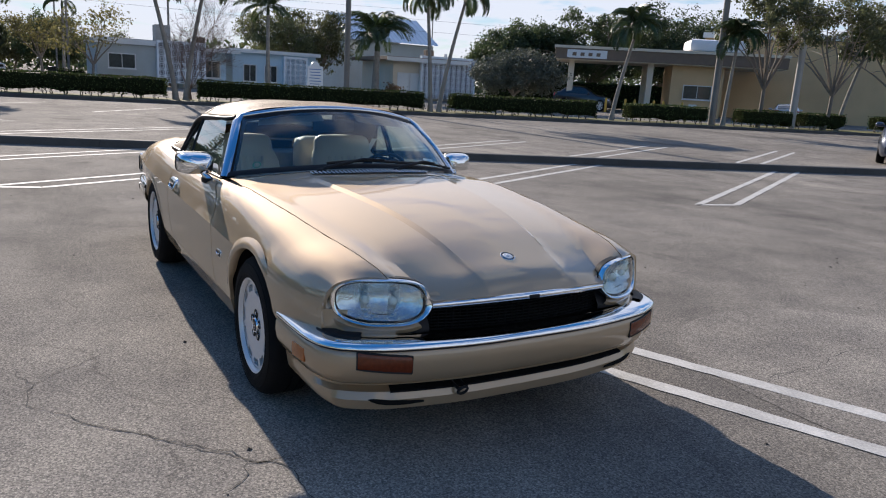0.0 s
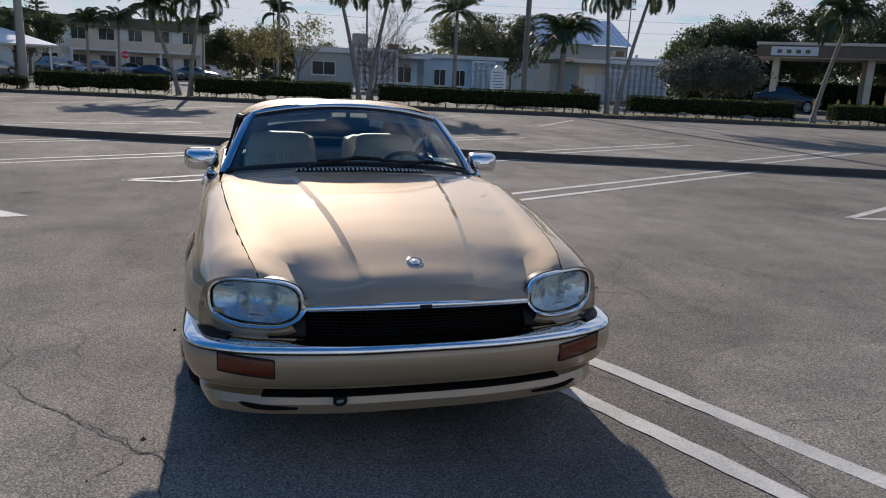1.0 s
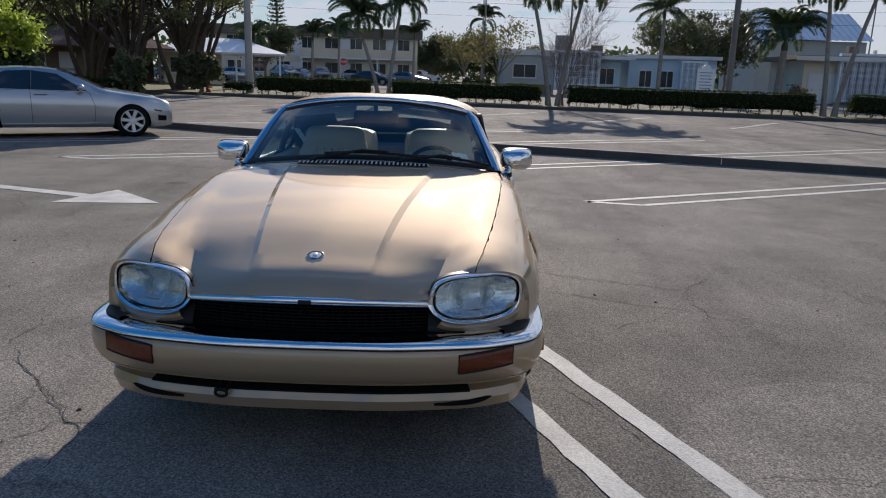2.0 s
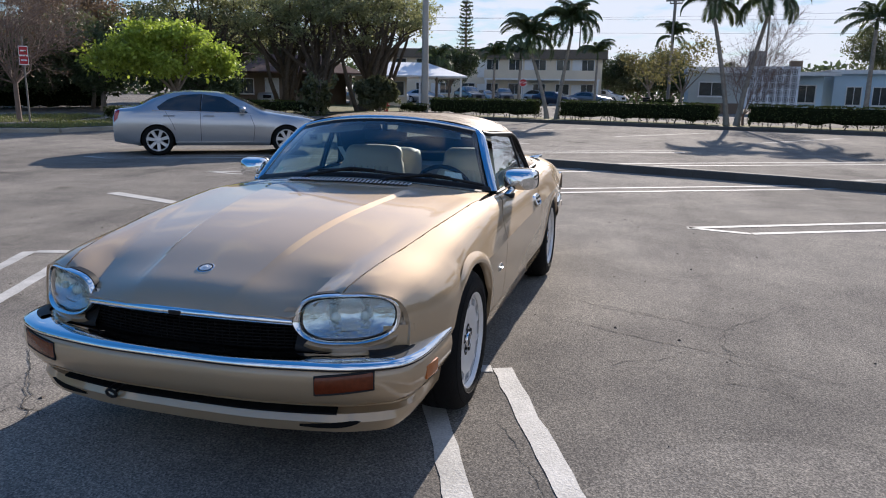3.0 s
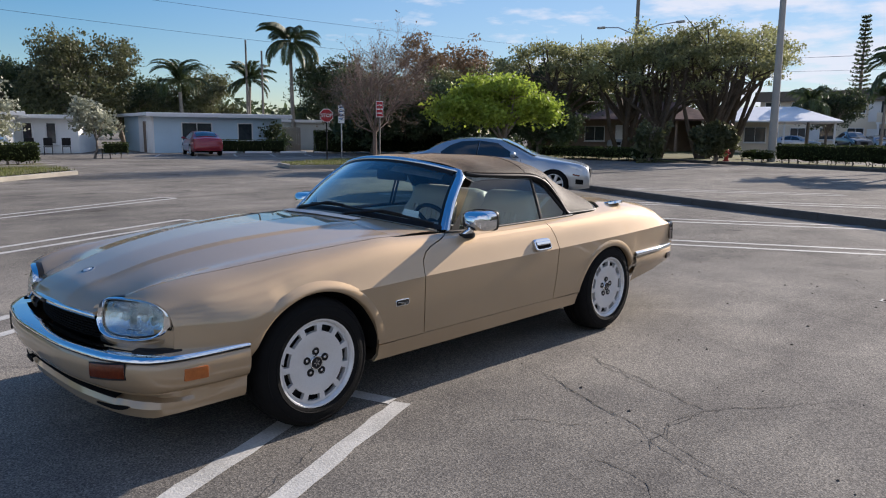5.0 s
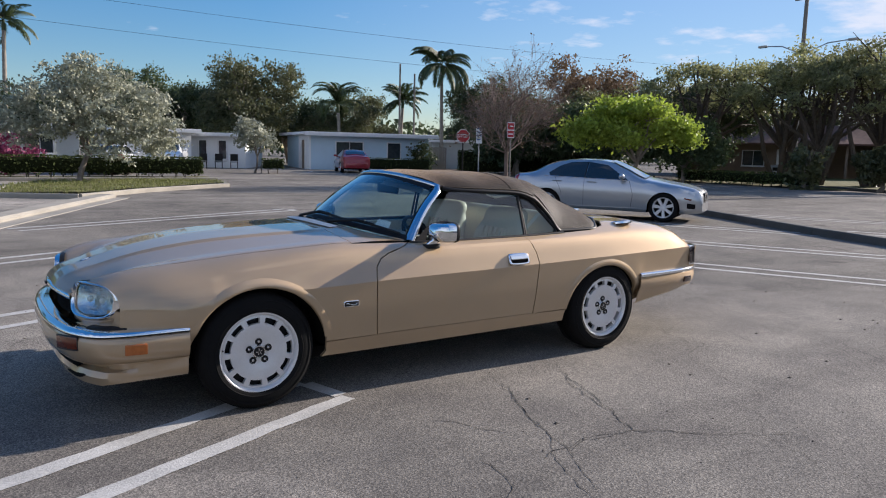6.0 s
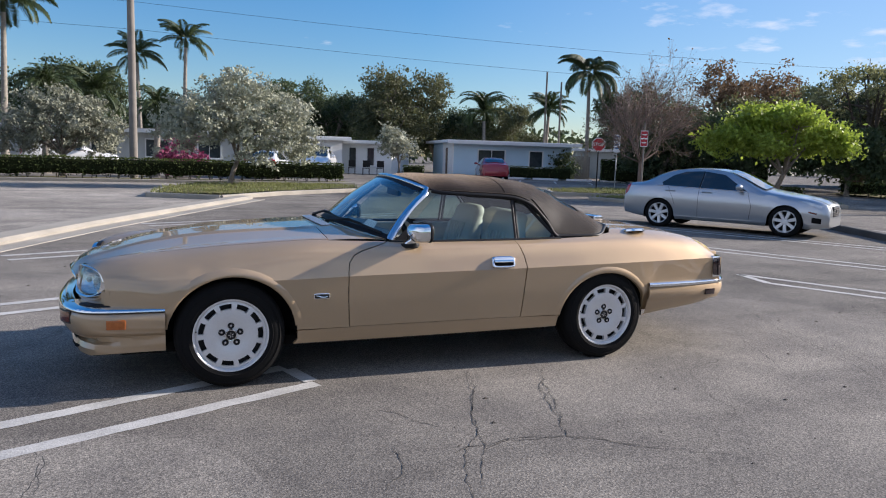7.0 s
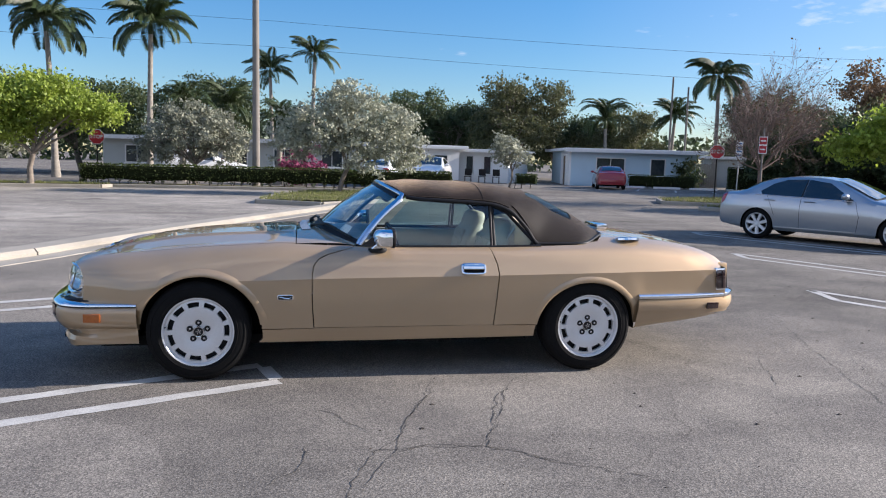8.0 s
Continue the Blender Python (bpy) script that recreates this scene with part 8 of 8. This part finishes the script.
# ---- signs, poles, cables ----


def text_mesh(body, size, material):
    cu = bpy.data.curves.new("text", "FONT")
    cu.body, cu.size, cu.align_x, cu.align_y, cu.extrude, cu.offset = body, size, "CENTER", "CENTER", .002, .004
    tmp = new("text", cu)
    bpy.context.view_layer.update()
    me = bpy.data.meshes.new_from_object(tmp.evaluated_get(bpy.context.evaluated_depsgraph_get()))
    bpy.data.objects.remove(tmp)
    me.materials.clear()
    me.materials.append(M[material])
    return me


STOP_TEXT = text_mesh("STOP", .215, "signwhite")


def stop_sign(at, deg, zc=2.25, post="galv", size=.32):
    t = thing("stop_sign", "red octagonal STOP sign on a thin post", "road sign", "stop signs", Matrix.Translation((*at, 0)) @ Matrix.Rotation(radians(deg), 4, "Z"))
    b = bmesh.new()
    tube(b, [(-.03, 0, -.05), (-.03, 0, zc + .30)], .03, 8)
    part("post", b, post, t, "", 40)
    for r, x0, x1, mt, nm in ((size, 0, .006, "signwhite", "border"), (size - .028, .0065, .011, "signred", "face")):
        b = bmesh.new()
        ring = [[Vector((x, r / math.cos(math.pi / 8) * math.sin(math.tau * (k + .5) / 8), zc + r / math.cos(math.pi / 8) * math.cos(math.tau * (k + .5) / 8))) for k in range(8)] for x in (x0, x1)]
        vs = grid(b, ring, close_v=True)
        b.faces.new(vs[0])
        b.faces.new(vs[1])
        part(nm, fix(b), mt, t, "", 0)
    share("lettering", STOP_TEXT, t, Matrix.Translation((.0135, 0, zc)) @ Matrix(((0, 0, 1, 0), (1, 0, 0, 0), (0, 1, 0, 0), (0, 0, 0, 1))), "white letters STOP")
    return t


stop_sign((-18.3, -23.7), 60, 2.15, "black", .30)
stop_sign((8.1, -28.6), 88, 2.05, "black")
stop_sign((-62, -9.7), 10, 2.1)
dn = thing("entry_sign", "red and white no-entry sign on a thin post", "road sign", "", Matrix.Translation((-16.75, -18.2, 0)) @ Matrix.Rotation(radians(48), 4, "Z"))
b = bmesh.new()
tube(b, [(-.03, 0, -.05), (-.03, 0, 2.9)], .028, 8)
part("post", b, "polewood", dn, "", 40)
part("panel", boxes(((0, -.135, 2.0), (.006, .135, 2.60)), bevel=.002), "signwhite", dn, "", 0)
for z in (2.45, 2.15):
    part("red_field", boxes(((.0065, -.12, z - .125), (.010, .12, z + .125)), bevel=.001), "signred", dn, "", 0)
    part("text_bar", boxes(((.0105, -.085, z - .022), (.013, .085, z + .022))), "signwhite", dn, "", 0)
bs = thing("street_sign", "white and blue street sign on a galvanised post", "road sign", "", Matrix.Translation((-20.3, -25.2, 0)) @ Matrix.Rotation(radians(52), 4, "Z"))
b = bmesh.new()
tube(b, [(-.03, 0, -.05), (-.03, 0, 2.75)], .028, 8)
part("post", b, "galv", bs, "", 40)
part("panel", boxes(((0, -.15, 1.85), (.006, .15, 2.70)), bevel=.002), "signwhite", bs, "", 0)
for k in range(4):
    part("text_bar", boxes(((.0065, -.11, 2.56 - .18 * k), (.009, .11 - .04 * (k % 2), 2.62 - .18 * k))), "signblue", bs, "", 0)


def pole(label, at, h, r0, r1, material, name="utility_pole", arm=None):
    t = thing(name, label, "pole", "", Matrix.Translation((*at, 0)))
    b = bmesh.new()
    tube(b, [(0, 0, -.1), (0, 0, h * .5), (0, 0, h)], [r0, (r0 + r1) / 2, r1], 12)
    part("shaft", b, material, t, "", 60)
    if arm:
        b = boxes(((-.06, -arm, h - .7), (.06, arm, h - .55)), bevel=.01)
        part("crossarm", b, "polewood", t, "", 0)
        for s in (-.9, -.4, .4, .9):
            b = bmesh.new()
            lathe(b, [(.03, 0), (.05, .05), (.03, .1), (.05, .15), (.001, .2)], 8, "z", centre=(0, s * arm, h - .545))
            part("insulator", fix(b), "poleconc", t, "", 60)
    return t


pole("tall weathered wooden pole behind a hedge", (1.4, -28.3), 12, .17, .13, "polewood", arm=.9)
pole("pale concrete street pole beside a hedge", (-36.4, -10.7), 9, .21, .14, "poleconc", "street_pole")
pole("pale utility pole before the motel", (-33.0, 13.4), 10, .15, .12, "polewood")
pole("leaning wooden utility pole with struts", (-24.2, 30.9), 10, .19, .14, "polewood")
pole("white concrete lamp pole among street trees", (-22.7, 35.6), 9, .20, .15, "poleconc", "street_pole")
lp = pole("wooden utility pole with a street lamp", (-45.5, -24), 12.5, .17, .12, "polewood", "street_lamp", .8)
for s, a in ((1, 3.0), (-1, 2.6)):
    b = bmesh.new()
    tube(b, [(0, 0, 8.3), (-.3 * s, s * a * .5, 8.9), (-.5 * s, s * a, 9.0)], .04, 6)
    part("arm", b, "galv", lp, "", 60)
    part("lantern", boxes(((-.5 * s - .12, s * a - .3, 8.9), (-.5 * s + .12, s * a + .3, 9.06)), bevel=.05), "poleconc", lp, "", 40)
for at, h in (((-29.0, -48.4), 8.4), ((-29.9, -47.6), 7.6), ((-63, 2.5), 9.5), ((-60, 9.5), 8.5), ((-88, 3.0), 12), ((-92, -8), 12), ((-90, -60), 12.2), ((-90, 50), 12.0)):
    pole("thin dark pole behind the houses", at, h, .10, .07, "polewood", arm=.7 if h > 9 else None)


def cable(a, b, sag, r=.010):
    t = thing("power_cable", "thin dark power cable across the sky", "cable", "cables")
    bm = bmesh.new()
    a, b = Vector(a), Vector(b)
    tube(bm, [a.lerp(b, k / 24) - Vector((0, 0, sag * 4 * (k / 24) * (1 - k / 24))) for k in range(25)], r, 5)
    part("wire", bm, "black", t, "", 60)


cable((60, -36, 10.6), (1.4, -45, 10.2), .5)
cable((1.4, -45, 10.2), (-80, -38, 10.4), .9)
cable((60, -37, 8.9), (1.4, -46, 8.7), .5)
cable((1.4, -46, 8.7), (-80, -40, 8.6), .9)
cable((-62, -40, 8.4), (-62, 60, 8.0), 1.0)
cable((-63, -40, 7.4), (-63, 60, 7.0), 1.0)
cable((-90, -60, 11.4), (-90, 50, 11.2), 1.2)
# hydrant
hy = thing("fire_hydrant", "red fire hydrant on the corner", "hydrant", "", Matrix.Translation((-35.4, -12.6, .1)))
b = bmesh.new()
lathe(b, [(.16, -.1), (.16, .04), (.11, .05), (.11, .48), (.13, .50), (.13, .54), (.10, .60), (.04, .67), (.001, .68)], 16, "z")
part("barrel", fix(b), "hydrant", hy, "", 40)
b = bmesh.new()
tube(b, [(0, -.2, .40), (0, .2, .40)], .055, 10)
tube(b, [(0, 0, .38), (.2, 0, .38)], .07, 10)
part("nozzle", b, "hydrant", hy, "", 40)
# small black upright object of unknown kind by the motel corner
bn = thing("black_bin", "small dark upright object by the motel corner", "bin", "", Matrix.Translation((-54.0, .9, 0)))
part("body", boxes(((-.25, -.25, .0), (.25, .25, .95)), bevel=.06), "black", bn, "", 40)
part("lid", boxes(((-.28, -.28, .955), (.28, .28, 1.1)), bevel=.08), "black", bn, "", 40)

# ---- other cars ----


def car_paint(name, col, metal=.5):
    M[name] = mat(name, col, .30, metal, .04, 3.0, 800.0, coat=1.0)


car_paint("silver_paint", (.40, .43, .46), .7)
car_paint("white_paint", (.70, .71, .71), .0)
car_paint("black_paint", (.018, .019, .022), .2)
car_paint("navy_paint", (.025, .035, .065), .4)
car_paint("red_paint", (.26, .008, .02), .2)
car_paint("grey_paint", (.16, .17, .18), .5)

SEDAN = dict(nose=.84, tail=-3.67, wb=2.776,
             top=[(.84, .60), (.80, .72), (.6, .83), (.3, .895), (0, .94), (-.28, .985), (-.44, 1.015), (-.95, 1.245), (-1.30, 1.375), (-1.6, 1.412), (-2.0, 1.42), (-2.4, 1.392), (-2.8, 1.285), (-3.10, 1.135), (-3.28, 1.075), (-3.50, 1.05), (-3.62, 1.01), (-3.67, .88)],
             mid_y=[(.84, .42), (.4, .50), (-.55, .52), (-1.3, .46), (-2.4, .46), (-3.2, .50), (-3.8, .50)],
             edge_y=[(.84, .62), (.5, .70), (0, .735), (-.45, .735), (-.85, .70), (-1.35, .60), (-2.0, .585), (-2.5, .60), (-2.9, .66), (-3.3, .70), (-3.8, .66)],
             edge_drop=[(.84, .02), (.3, .05), (-.6, .06), (-1.3, .075), (-2.4, .075), (-3.2, .05), (-3.8, .04)],
             belt_z=[(.84, .55), (.78, .68), (.5, .76), (0, .83), (-.6, .905), (-1.5, .930), (-2.5, .955), (-3.2, .965), (-3.8, .93)],
             belt_y=[(.84, .66), (.6, .77), (0, .82), (-.7, .835), (-2.5, .835), (-3.2, .81), (-3.8, .74)],
             side_y=[(.84, .70), (.7, .80), (.3, .87), (0, .895), (-1.4, .90), (-2.7, .90), (-3.3, .87), (-3.8, .77)],
             foot=[(.84, .24), (.4, .20), (-1, .21), (-3, .22), (-3.8, .32)])


def sedan_section(s, x):
    r = curve_at
    zt = r(s["top"], x)
    ze = zt - r(s["edge_drop"], x)
    zb = min(r(s["belt_z"], x), ze - .01)
    zs = zb - .20 if zb > .75 else zb * .8
    pts = [(x, 0, zt), (x, r(s["mid_y"], x), zt - .018 - .25 * r(s["edge_drop"], x)), (x, r(s["edge_y"], x), ze), (x, r(s["belt_y"], x), zb), (x, r(s["side_y"], x), zs), (x, r(s["side_y"], x) - .005, zs * .55 + .10), (x, r(s["side_y"], x) - .035, r(s["foot"], x) + .06), (x, r(s["side_y"], x) - .09, r(s["foot"], x))]
    return spline(pts, (4, 3, 5, 3, 3, 2, 1), sharp=(3,))


def sedan_y(s, x, z):
    sec = [p for p in sedan_section(s, x)][4:]
    zs, ys = [p.z for p in sec][::-1], [p.y for p in sec][::-1]
    return float(np.interp(z, zs, ys))


def small_wheel(parent, x, y, sgn, R=.335, spokes=7, rimmat="alloy"):
    w = new("wheel")
    w.parent = parent
    w.matrix_basis = Matrix.Translation((x, sgn * y, R)) @ Matrix.Diagonal((1, sgn, 1, 1))
    b = bmesh.new()
    lathe(b, [(R * .70, .09), (R * .76, .105), (R * .90, .10), (R * .985, .075), (R, .04), (R, -.06), (R * .95, -.10), (R * .7, -.10)], 36)
    part("tyre", fix(b), "tyre", w, "", 50)
    b = bmesh.new()
    lathe(b, [(R * .60, .0), (R * .66, .02), (R * .68, .085), (R * .715, .10), (R * .70, .104), (R * .66, .09)], 36)
    lathe(b, [(.035, .05), (.060, .085), (.045, .095), (.001, .095)], 18)
    for k in range(spokes):
        a = math.tau * k / spokes + .3
        m = Matrix.Rotation(-a, 4, "Y")
        vs = [Vector((.04, .082, -.026)), Vector((.04, .082, .026)), Vector((R * .68, .092, .034)), Vector((R * .68, .092, -.034)), Vector((.04, .05, -.03)), Vector((.04, .05, .03)), Vector((R * .68, .05, .04)), Vector((R * .68, .05, -.04))]
        q = [b.verts.new(m @ v) for v in vs]
        for f in ((0, 1, 2, 3), (0, 4, 5, 1), (1, 5, 6, 2), (2, 6, 7, 3), (3, 7, 4, 0)):
            b.faces.new([q[i] for i in f])
    part("rim", fix(b), rimmat, w, "", 30)
    b = bmesh.new()
    lathe(b, [(.001, .03), (R * .63, .03), (R * .64, -.05)], 24)
    part("brake", fix(b), "well", w, "", 50)


def sedan(name, label, paint, m, s=SEDAN, zs=1.0, group="", fine=True, tailred=True):
    """A four-door car: painted shell, glass, lamps, handles, mirrors, wheels."""
    car = thing(name, label, "car", group, m)
    N = 92 if fine else 48
    xs = [s["nose"] + (s["tail"] - s["nose"]) * k / N for k in range(N + 1)]
    b = bmesh.new()
    vs = grid(b, [sedan_section(s, x) for x in xs])
    b.faces.new(vs[0] + [b.verts.new((xs[0], 0, curve_at(s["foot"], xs[0])))])
    b.faces.new(vs[-1][::-1] + [b.verts.new((xs[-1], 0, curve_at(s["foot"], xs[-1])))])
    arches = [arch_poly(0, .325, .365, .365, 16), arch_poly(-s["wb"], .325, .365, .365, 16)]
    for a in arches:
        cut_poly(b, a[:-2], "xz", lambda f: f.calc_center_median().y > .55)
    bmesh.ops.delete(b, geom=[f for f in b.faces if f.calc_center_median().y > .55 and any(inside(a, f.calc_center_median().x, f.calc_center_median().z) for a in arches)], context="FACES")
    d = bmesh.ops.duplicate(b, geom=b.verts[:] + b.edges[:] + b.faces[:])
    for v in [g for g in d["geom"] if isinstance(g, bmesh.types.BMVert)]:
        v.co.y = -v.co.y
    bmesh.ops.reverse_faces(b, faces=[g for g in d["geom"] if isinstance(g, bmesh.types.BMFace)])
    bmesh.ops.remove_doubles(b, verts=b.verts, dist=3e-4)
    body = part("body", fix(b), paint, car, "", 32)
    # dark underside and wells
    part("underbody", boxes(((s["tail"] + .45, -.62, .20), (s["nose"] - .25, .62, .55)), bevel=.02), "well", car, "", 0)
    for cx in (0, -s["wb"]):
        for sg in (1, -1):
            b = bmesh.new()
            rows = [[Vector((cx + .372 * math.cos(a), sg * y, .325 + .372 * math.sin(a))) for y in (.86, .5)] for a in (math.pi * (k / 16 * 1.2 - .1) for k in range(17))]
            q = grid(b, rows)
            b.faces.new([r[1] for r in q])
            part("wheel_well", b, "well", car, "", 60)
            small_wheel(car, cx, .775, sg)

    def on_side(x, z, sg, off):
        return Vector((x, sg * (sedan_y(s, x, z) + off), z + off * .3))

    def patch(nm, poly, mt, sg, off, parent=car, label=""):
        b = bmesh.new()
        cx, cz = sum(p[0] for p in poly) / len(poly), sum(p[1] for p in poly) / len(poly)
        fine_ = []
        for a, c in zip(poly, poly[1:] + poly[:1]):
            fine_ += [(a[0] + (c[0] - a[0]) * k / 5, a[1] + (c[1] - a[1]) * k / 5) for k in range(5)]
        rings = [[on_side(cx + (x - cx) * q, cz + (z - cz) * q, sg, off) for x, z in fine_] for q in (1, .66, .33)]
        q = grid(b, rings, close_v=True)
        b.faces.new(q[-1])
        return part(nm, fix(b), mt, parent, label, 60), rings[0]
    for sg in (1, -1):
        for nm, poly in (("front_window", [(-.82, .932), (-1.36, 1.275), (-1.80, 1.335), (-1.845, .955)]), ("rear_window", [(-1.875, .957), (-1.83, 1.338), (-2.25, 1.318), (-2.52, 1.225), (-2.76, 1.055), (-2.72, .985)])):
            g, edge = patch(nm, poly, "darkpane", sg, .004)
        if fine:
            patch("centre_pillar", [(-1.85, .957), (-1.81, 1.336), (-1.835, 1.338), (-1.875, .957)], "black", sg, .005)
            b = bmesh.new()
            tube(b, [on_side(-.86 - 2.0 * k / 24, .928 + .052 * k / 24, sg, .006) for k in range(25)], .008, 5, False)
            part("chrome_trim", b, "chrome", car, "", 60)
        if fine:
            for poly in ([(-.74, .30), (-.70, .62), (-.80, .92)], [(-1.865, .30), (-1.865, .97)], [(-2.60, .98), (-2.45, .70), (-2.40, .55)]):
                b = bmesh.new()
                pts = []
                for a, c in zip(poly, poly[1:]):
                    pts += [(a[0] + (c[0] - a[0]) * k / 10, a[1] + (c[1] - a[1]) * k / 10) for k in range(10)]
                pts.append(poly[-1])
                grid(b, [[on_side(x - .004, z, sg, .0025), on_side(x + .004, z, sg, .0025)] for x, z in pts])
                part("door_seam", b, "well", car, "", 0)
            for x in (-1.68, -2.52):
                b = bmesh.new()
                tube(b, [on_side(x - .11, .868, sg, .004), on_side(x - .09, .87, sg, .03), on_side(x + .09, .87, sg, .03), on_side(x + .11, .868, sg, .004)], .013, 7)
                part("door_handle", b, paint, car, "", 60)
            b = bmesh.new()
            rows = [[on_side(-.42 - 1.95 * k / 20, z, sg, o) for z, o in ((.31, .002), (.285, .006), (.25, .004))] for k in range(21)]
            grid(b, rows)
            part("sill_trim", fix(b), paint, car, "", 30)
        # mirror
        b = bmesh.new()
        q = bmesh.ops.create_uvsphere(b, u_segments=14, v_segments=8, radius=1)
        bmesh.ops.scale(b, verts=q["verts"], vec=(.075, .115, .07))
        bmesh.ops.translate(b, verts=q["verts"], vec=(-.96, sg * .955, 1.02))
        tube(b, [(-.95, sg * .80, .97), (-.955, sg * .90, 1.0)], .03, 7)
        part("door_mirror", b, paint, car, "", 60)
        # lamps
        patch("headlamp", [(.70, .70), (.40, .785), (.22, .80), (.45, .70), (.66, .64)], "lampglass", sg, .006, car, "clear headlamp")
        patch("tail_lamp", [(-3.52, .98), (-3.645, .985), (-3.65, .72), (-3.57, .80)], "redlens", sg, .006, car, "red tail lamp")
        if fine:
            patch("marker_lamp", [(.62, .55), (.45, .58), (.45, .55), (.60, .52)], "amberdark", sg, .004)

    def top_patch(nm, x0, x1, f, mt, n=10):
        b = bmesh.new()
        rows = []
        for i in range(n + 1):
            x = x0 + (x1 - x0) * i / n
            sec = sedan_section(s, x)[:8]
            half = [p + Vector((.010 if x > -1.5 else -.012, 0, .022)) for p in sec if p.y <= curve_at(s["edge_y"], x) * f + 1e-4]
            while len(half) < 8:
                half.append(half[-1] + Vector((0, .001, 0)))
            rows.append([Vector((p.x, -p.y, p.z)) for p in reversed(half[1:])] + half)
        grid(b, rows)
        part(nm, fix(b), mt, car, "", 60)
    top_patch("windscreen", -.46, -1.31, .96, "darkpane")
    top_patch("rear_screen", -2.62, -3.13, .93, "darkpane")
    # nose: grille, bumper opening
    part("grille", boxes(((s["nose"] - .06, -.33, .46), (s["nose"] + .012, .33, .68)), bevel=.02), "black", car, "", 30)
    if fine:
        for k in range(5):
            part("grille_bar", boxes(((s["nose"] + .0125, -.31, .485 + .04 * k), (s["nose"] + .020, .31, .495 + .04 * k))), "chrome", car, "", 0)
        part("badge", boxes(((s["nose"] + .021, -.06, .55), (s["nose"] + .03, .06, .63)), bevel=.003), "chrome", car, "", 0)
        for sg in (1, -1):
            patch("bumper_intake", [(.70, .44), (.52, .46), (.52, .34), (.70, .33)], "well", sg, .004)
        part("boot_strip", boxes(((s["tail"] - .014, -.35, .78), (s["tail"] + .01, .35, .80))), "chrome", car, "", 0)
    part("rear_bumper", boxes(((s["tail"] - .015, -.66, .34), (s["tail"] + .12, .66, .62)), bevel=.03), paint, car, "", 30)
    car.matrix_basis = car.matrix_basis @ Matrix.Diagonal((1, 1, zs, 1))
    return car


M["darkpane"] = mat("dark_car_glass", (0.016, 0.020, 0.022), 0.03, 0.0, 0.2, 2.0, coat=1.0)
M["lampglass"] = mat("lamp_glass", (0.55, 0.58, 0.60), 0.08, 0.3, 0.15, 12.0, coat=1.0)


def heading(x, y, deg):
    return Matrix.Translation((x, y, 0)) @ Matrix.Rotation(radians(deg), 4, "Z")


# silver sedan beside the kerb
rear_hub, front_hub = Vector((-9.97, -8.23)), Vector((-11.36, -6.01))
hd = math.degrees(math.atan2(*(front_hub - rear_hub).yx))
side = Vector((math.cos(radians(hd - 90)), math.sin(radians(hd - 90))))
fw = front_hub + side * -.83
sedan("sedan_car", "silver four-door sedan with alloy wheels parked beside the kerb", "silver_paint", heading(fw.x, fw.y, hd) @ Matrix.Scale(.942, 4))
sedan("sedan_car", "dark navy sedan parked nose out", "navy_paint", heading(-7.5, 19.1, -62), fine=False)
sedan("sedan_car", "red sedan parked before the blue house", "red_paint", heading(-19.7, -38.7, 252), fine=False)
far = [("white_paint", -5.4, -35.2, 250, 1.0, "white sedan behind the hedge"), ("white_paint", -7.6, -35.6, 70, 1.18, "white minivan behind the hedge"), ("white_paint", 3.2, -36.5, 190, 1.18, "white car behind silver trees"),
       ("silver_paint", -51.0, -28.4, 20, 1.15, "silver car nosed into a carport"), ("grey_paint", -66.2, -24.6, 75, 1.0, "dark grey sedan in the apartment lot"), ("white_paint", -68.7, -23.6, 60, 1.15, "white hatchback in the apartment lot"), ("silver_paint", -73.8, -20.9, 95, 1.0, "silver sedan in the apartment lot"), ("black_paint", -73.0, -16.6, 40, 1.28, "black sport utility car in the apartment lot"), ("silver_paint", -77.3, -15.6, 35, 1.05, "silver car in the apartment lot"),
       ("black_paint", -75.7, -13.9, 20, 1.2, "black van in the apartment lot"), ("silver_paint", -84.4, -10.3, 80, 1.1, "silver car before the apartment house"), ("navy_paint", -72.8, -7.0, 70, 1.0, "dark blue car in the side street"), ("white_paint", -88.9, -6.9, 60, 1.0, "white car before the apartment house"), ("grey_paint", -77.2, -3.7, 75, 1.0, "grey car in the side street"), ("white_paint", -89.2, -2.9, 60, 1.2, "white pickup in the side street"),
       ("black_paint", -41.6, 38.6, 45, 1.32, "black pickup under the drive-through canopy"), ("silver_paint", -29.6, 44.6, 128, 1.0, "silver car behind street trees"), ("white_paint", -84, 20, 90, 1.1, "white van in a far lot")]
for k, (pt, x, y, dg, z, lb) in enumerate(far):
    sedan("parked_car", lb, pt, heading(x, y, dg), zs=z, group="parked cars", fine=False)
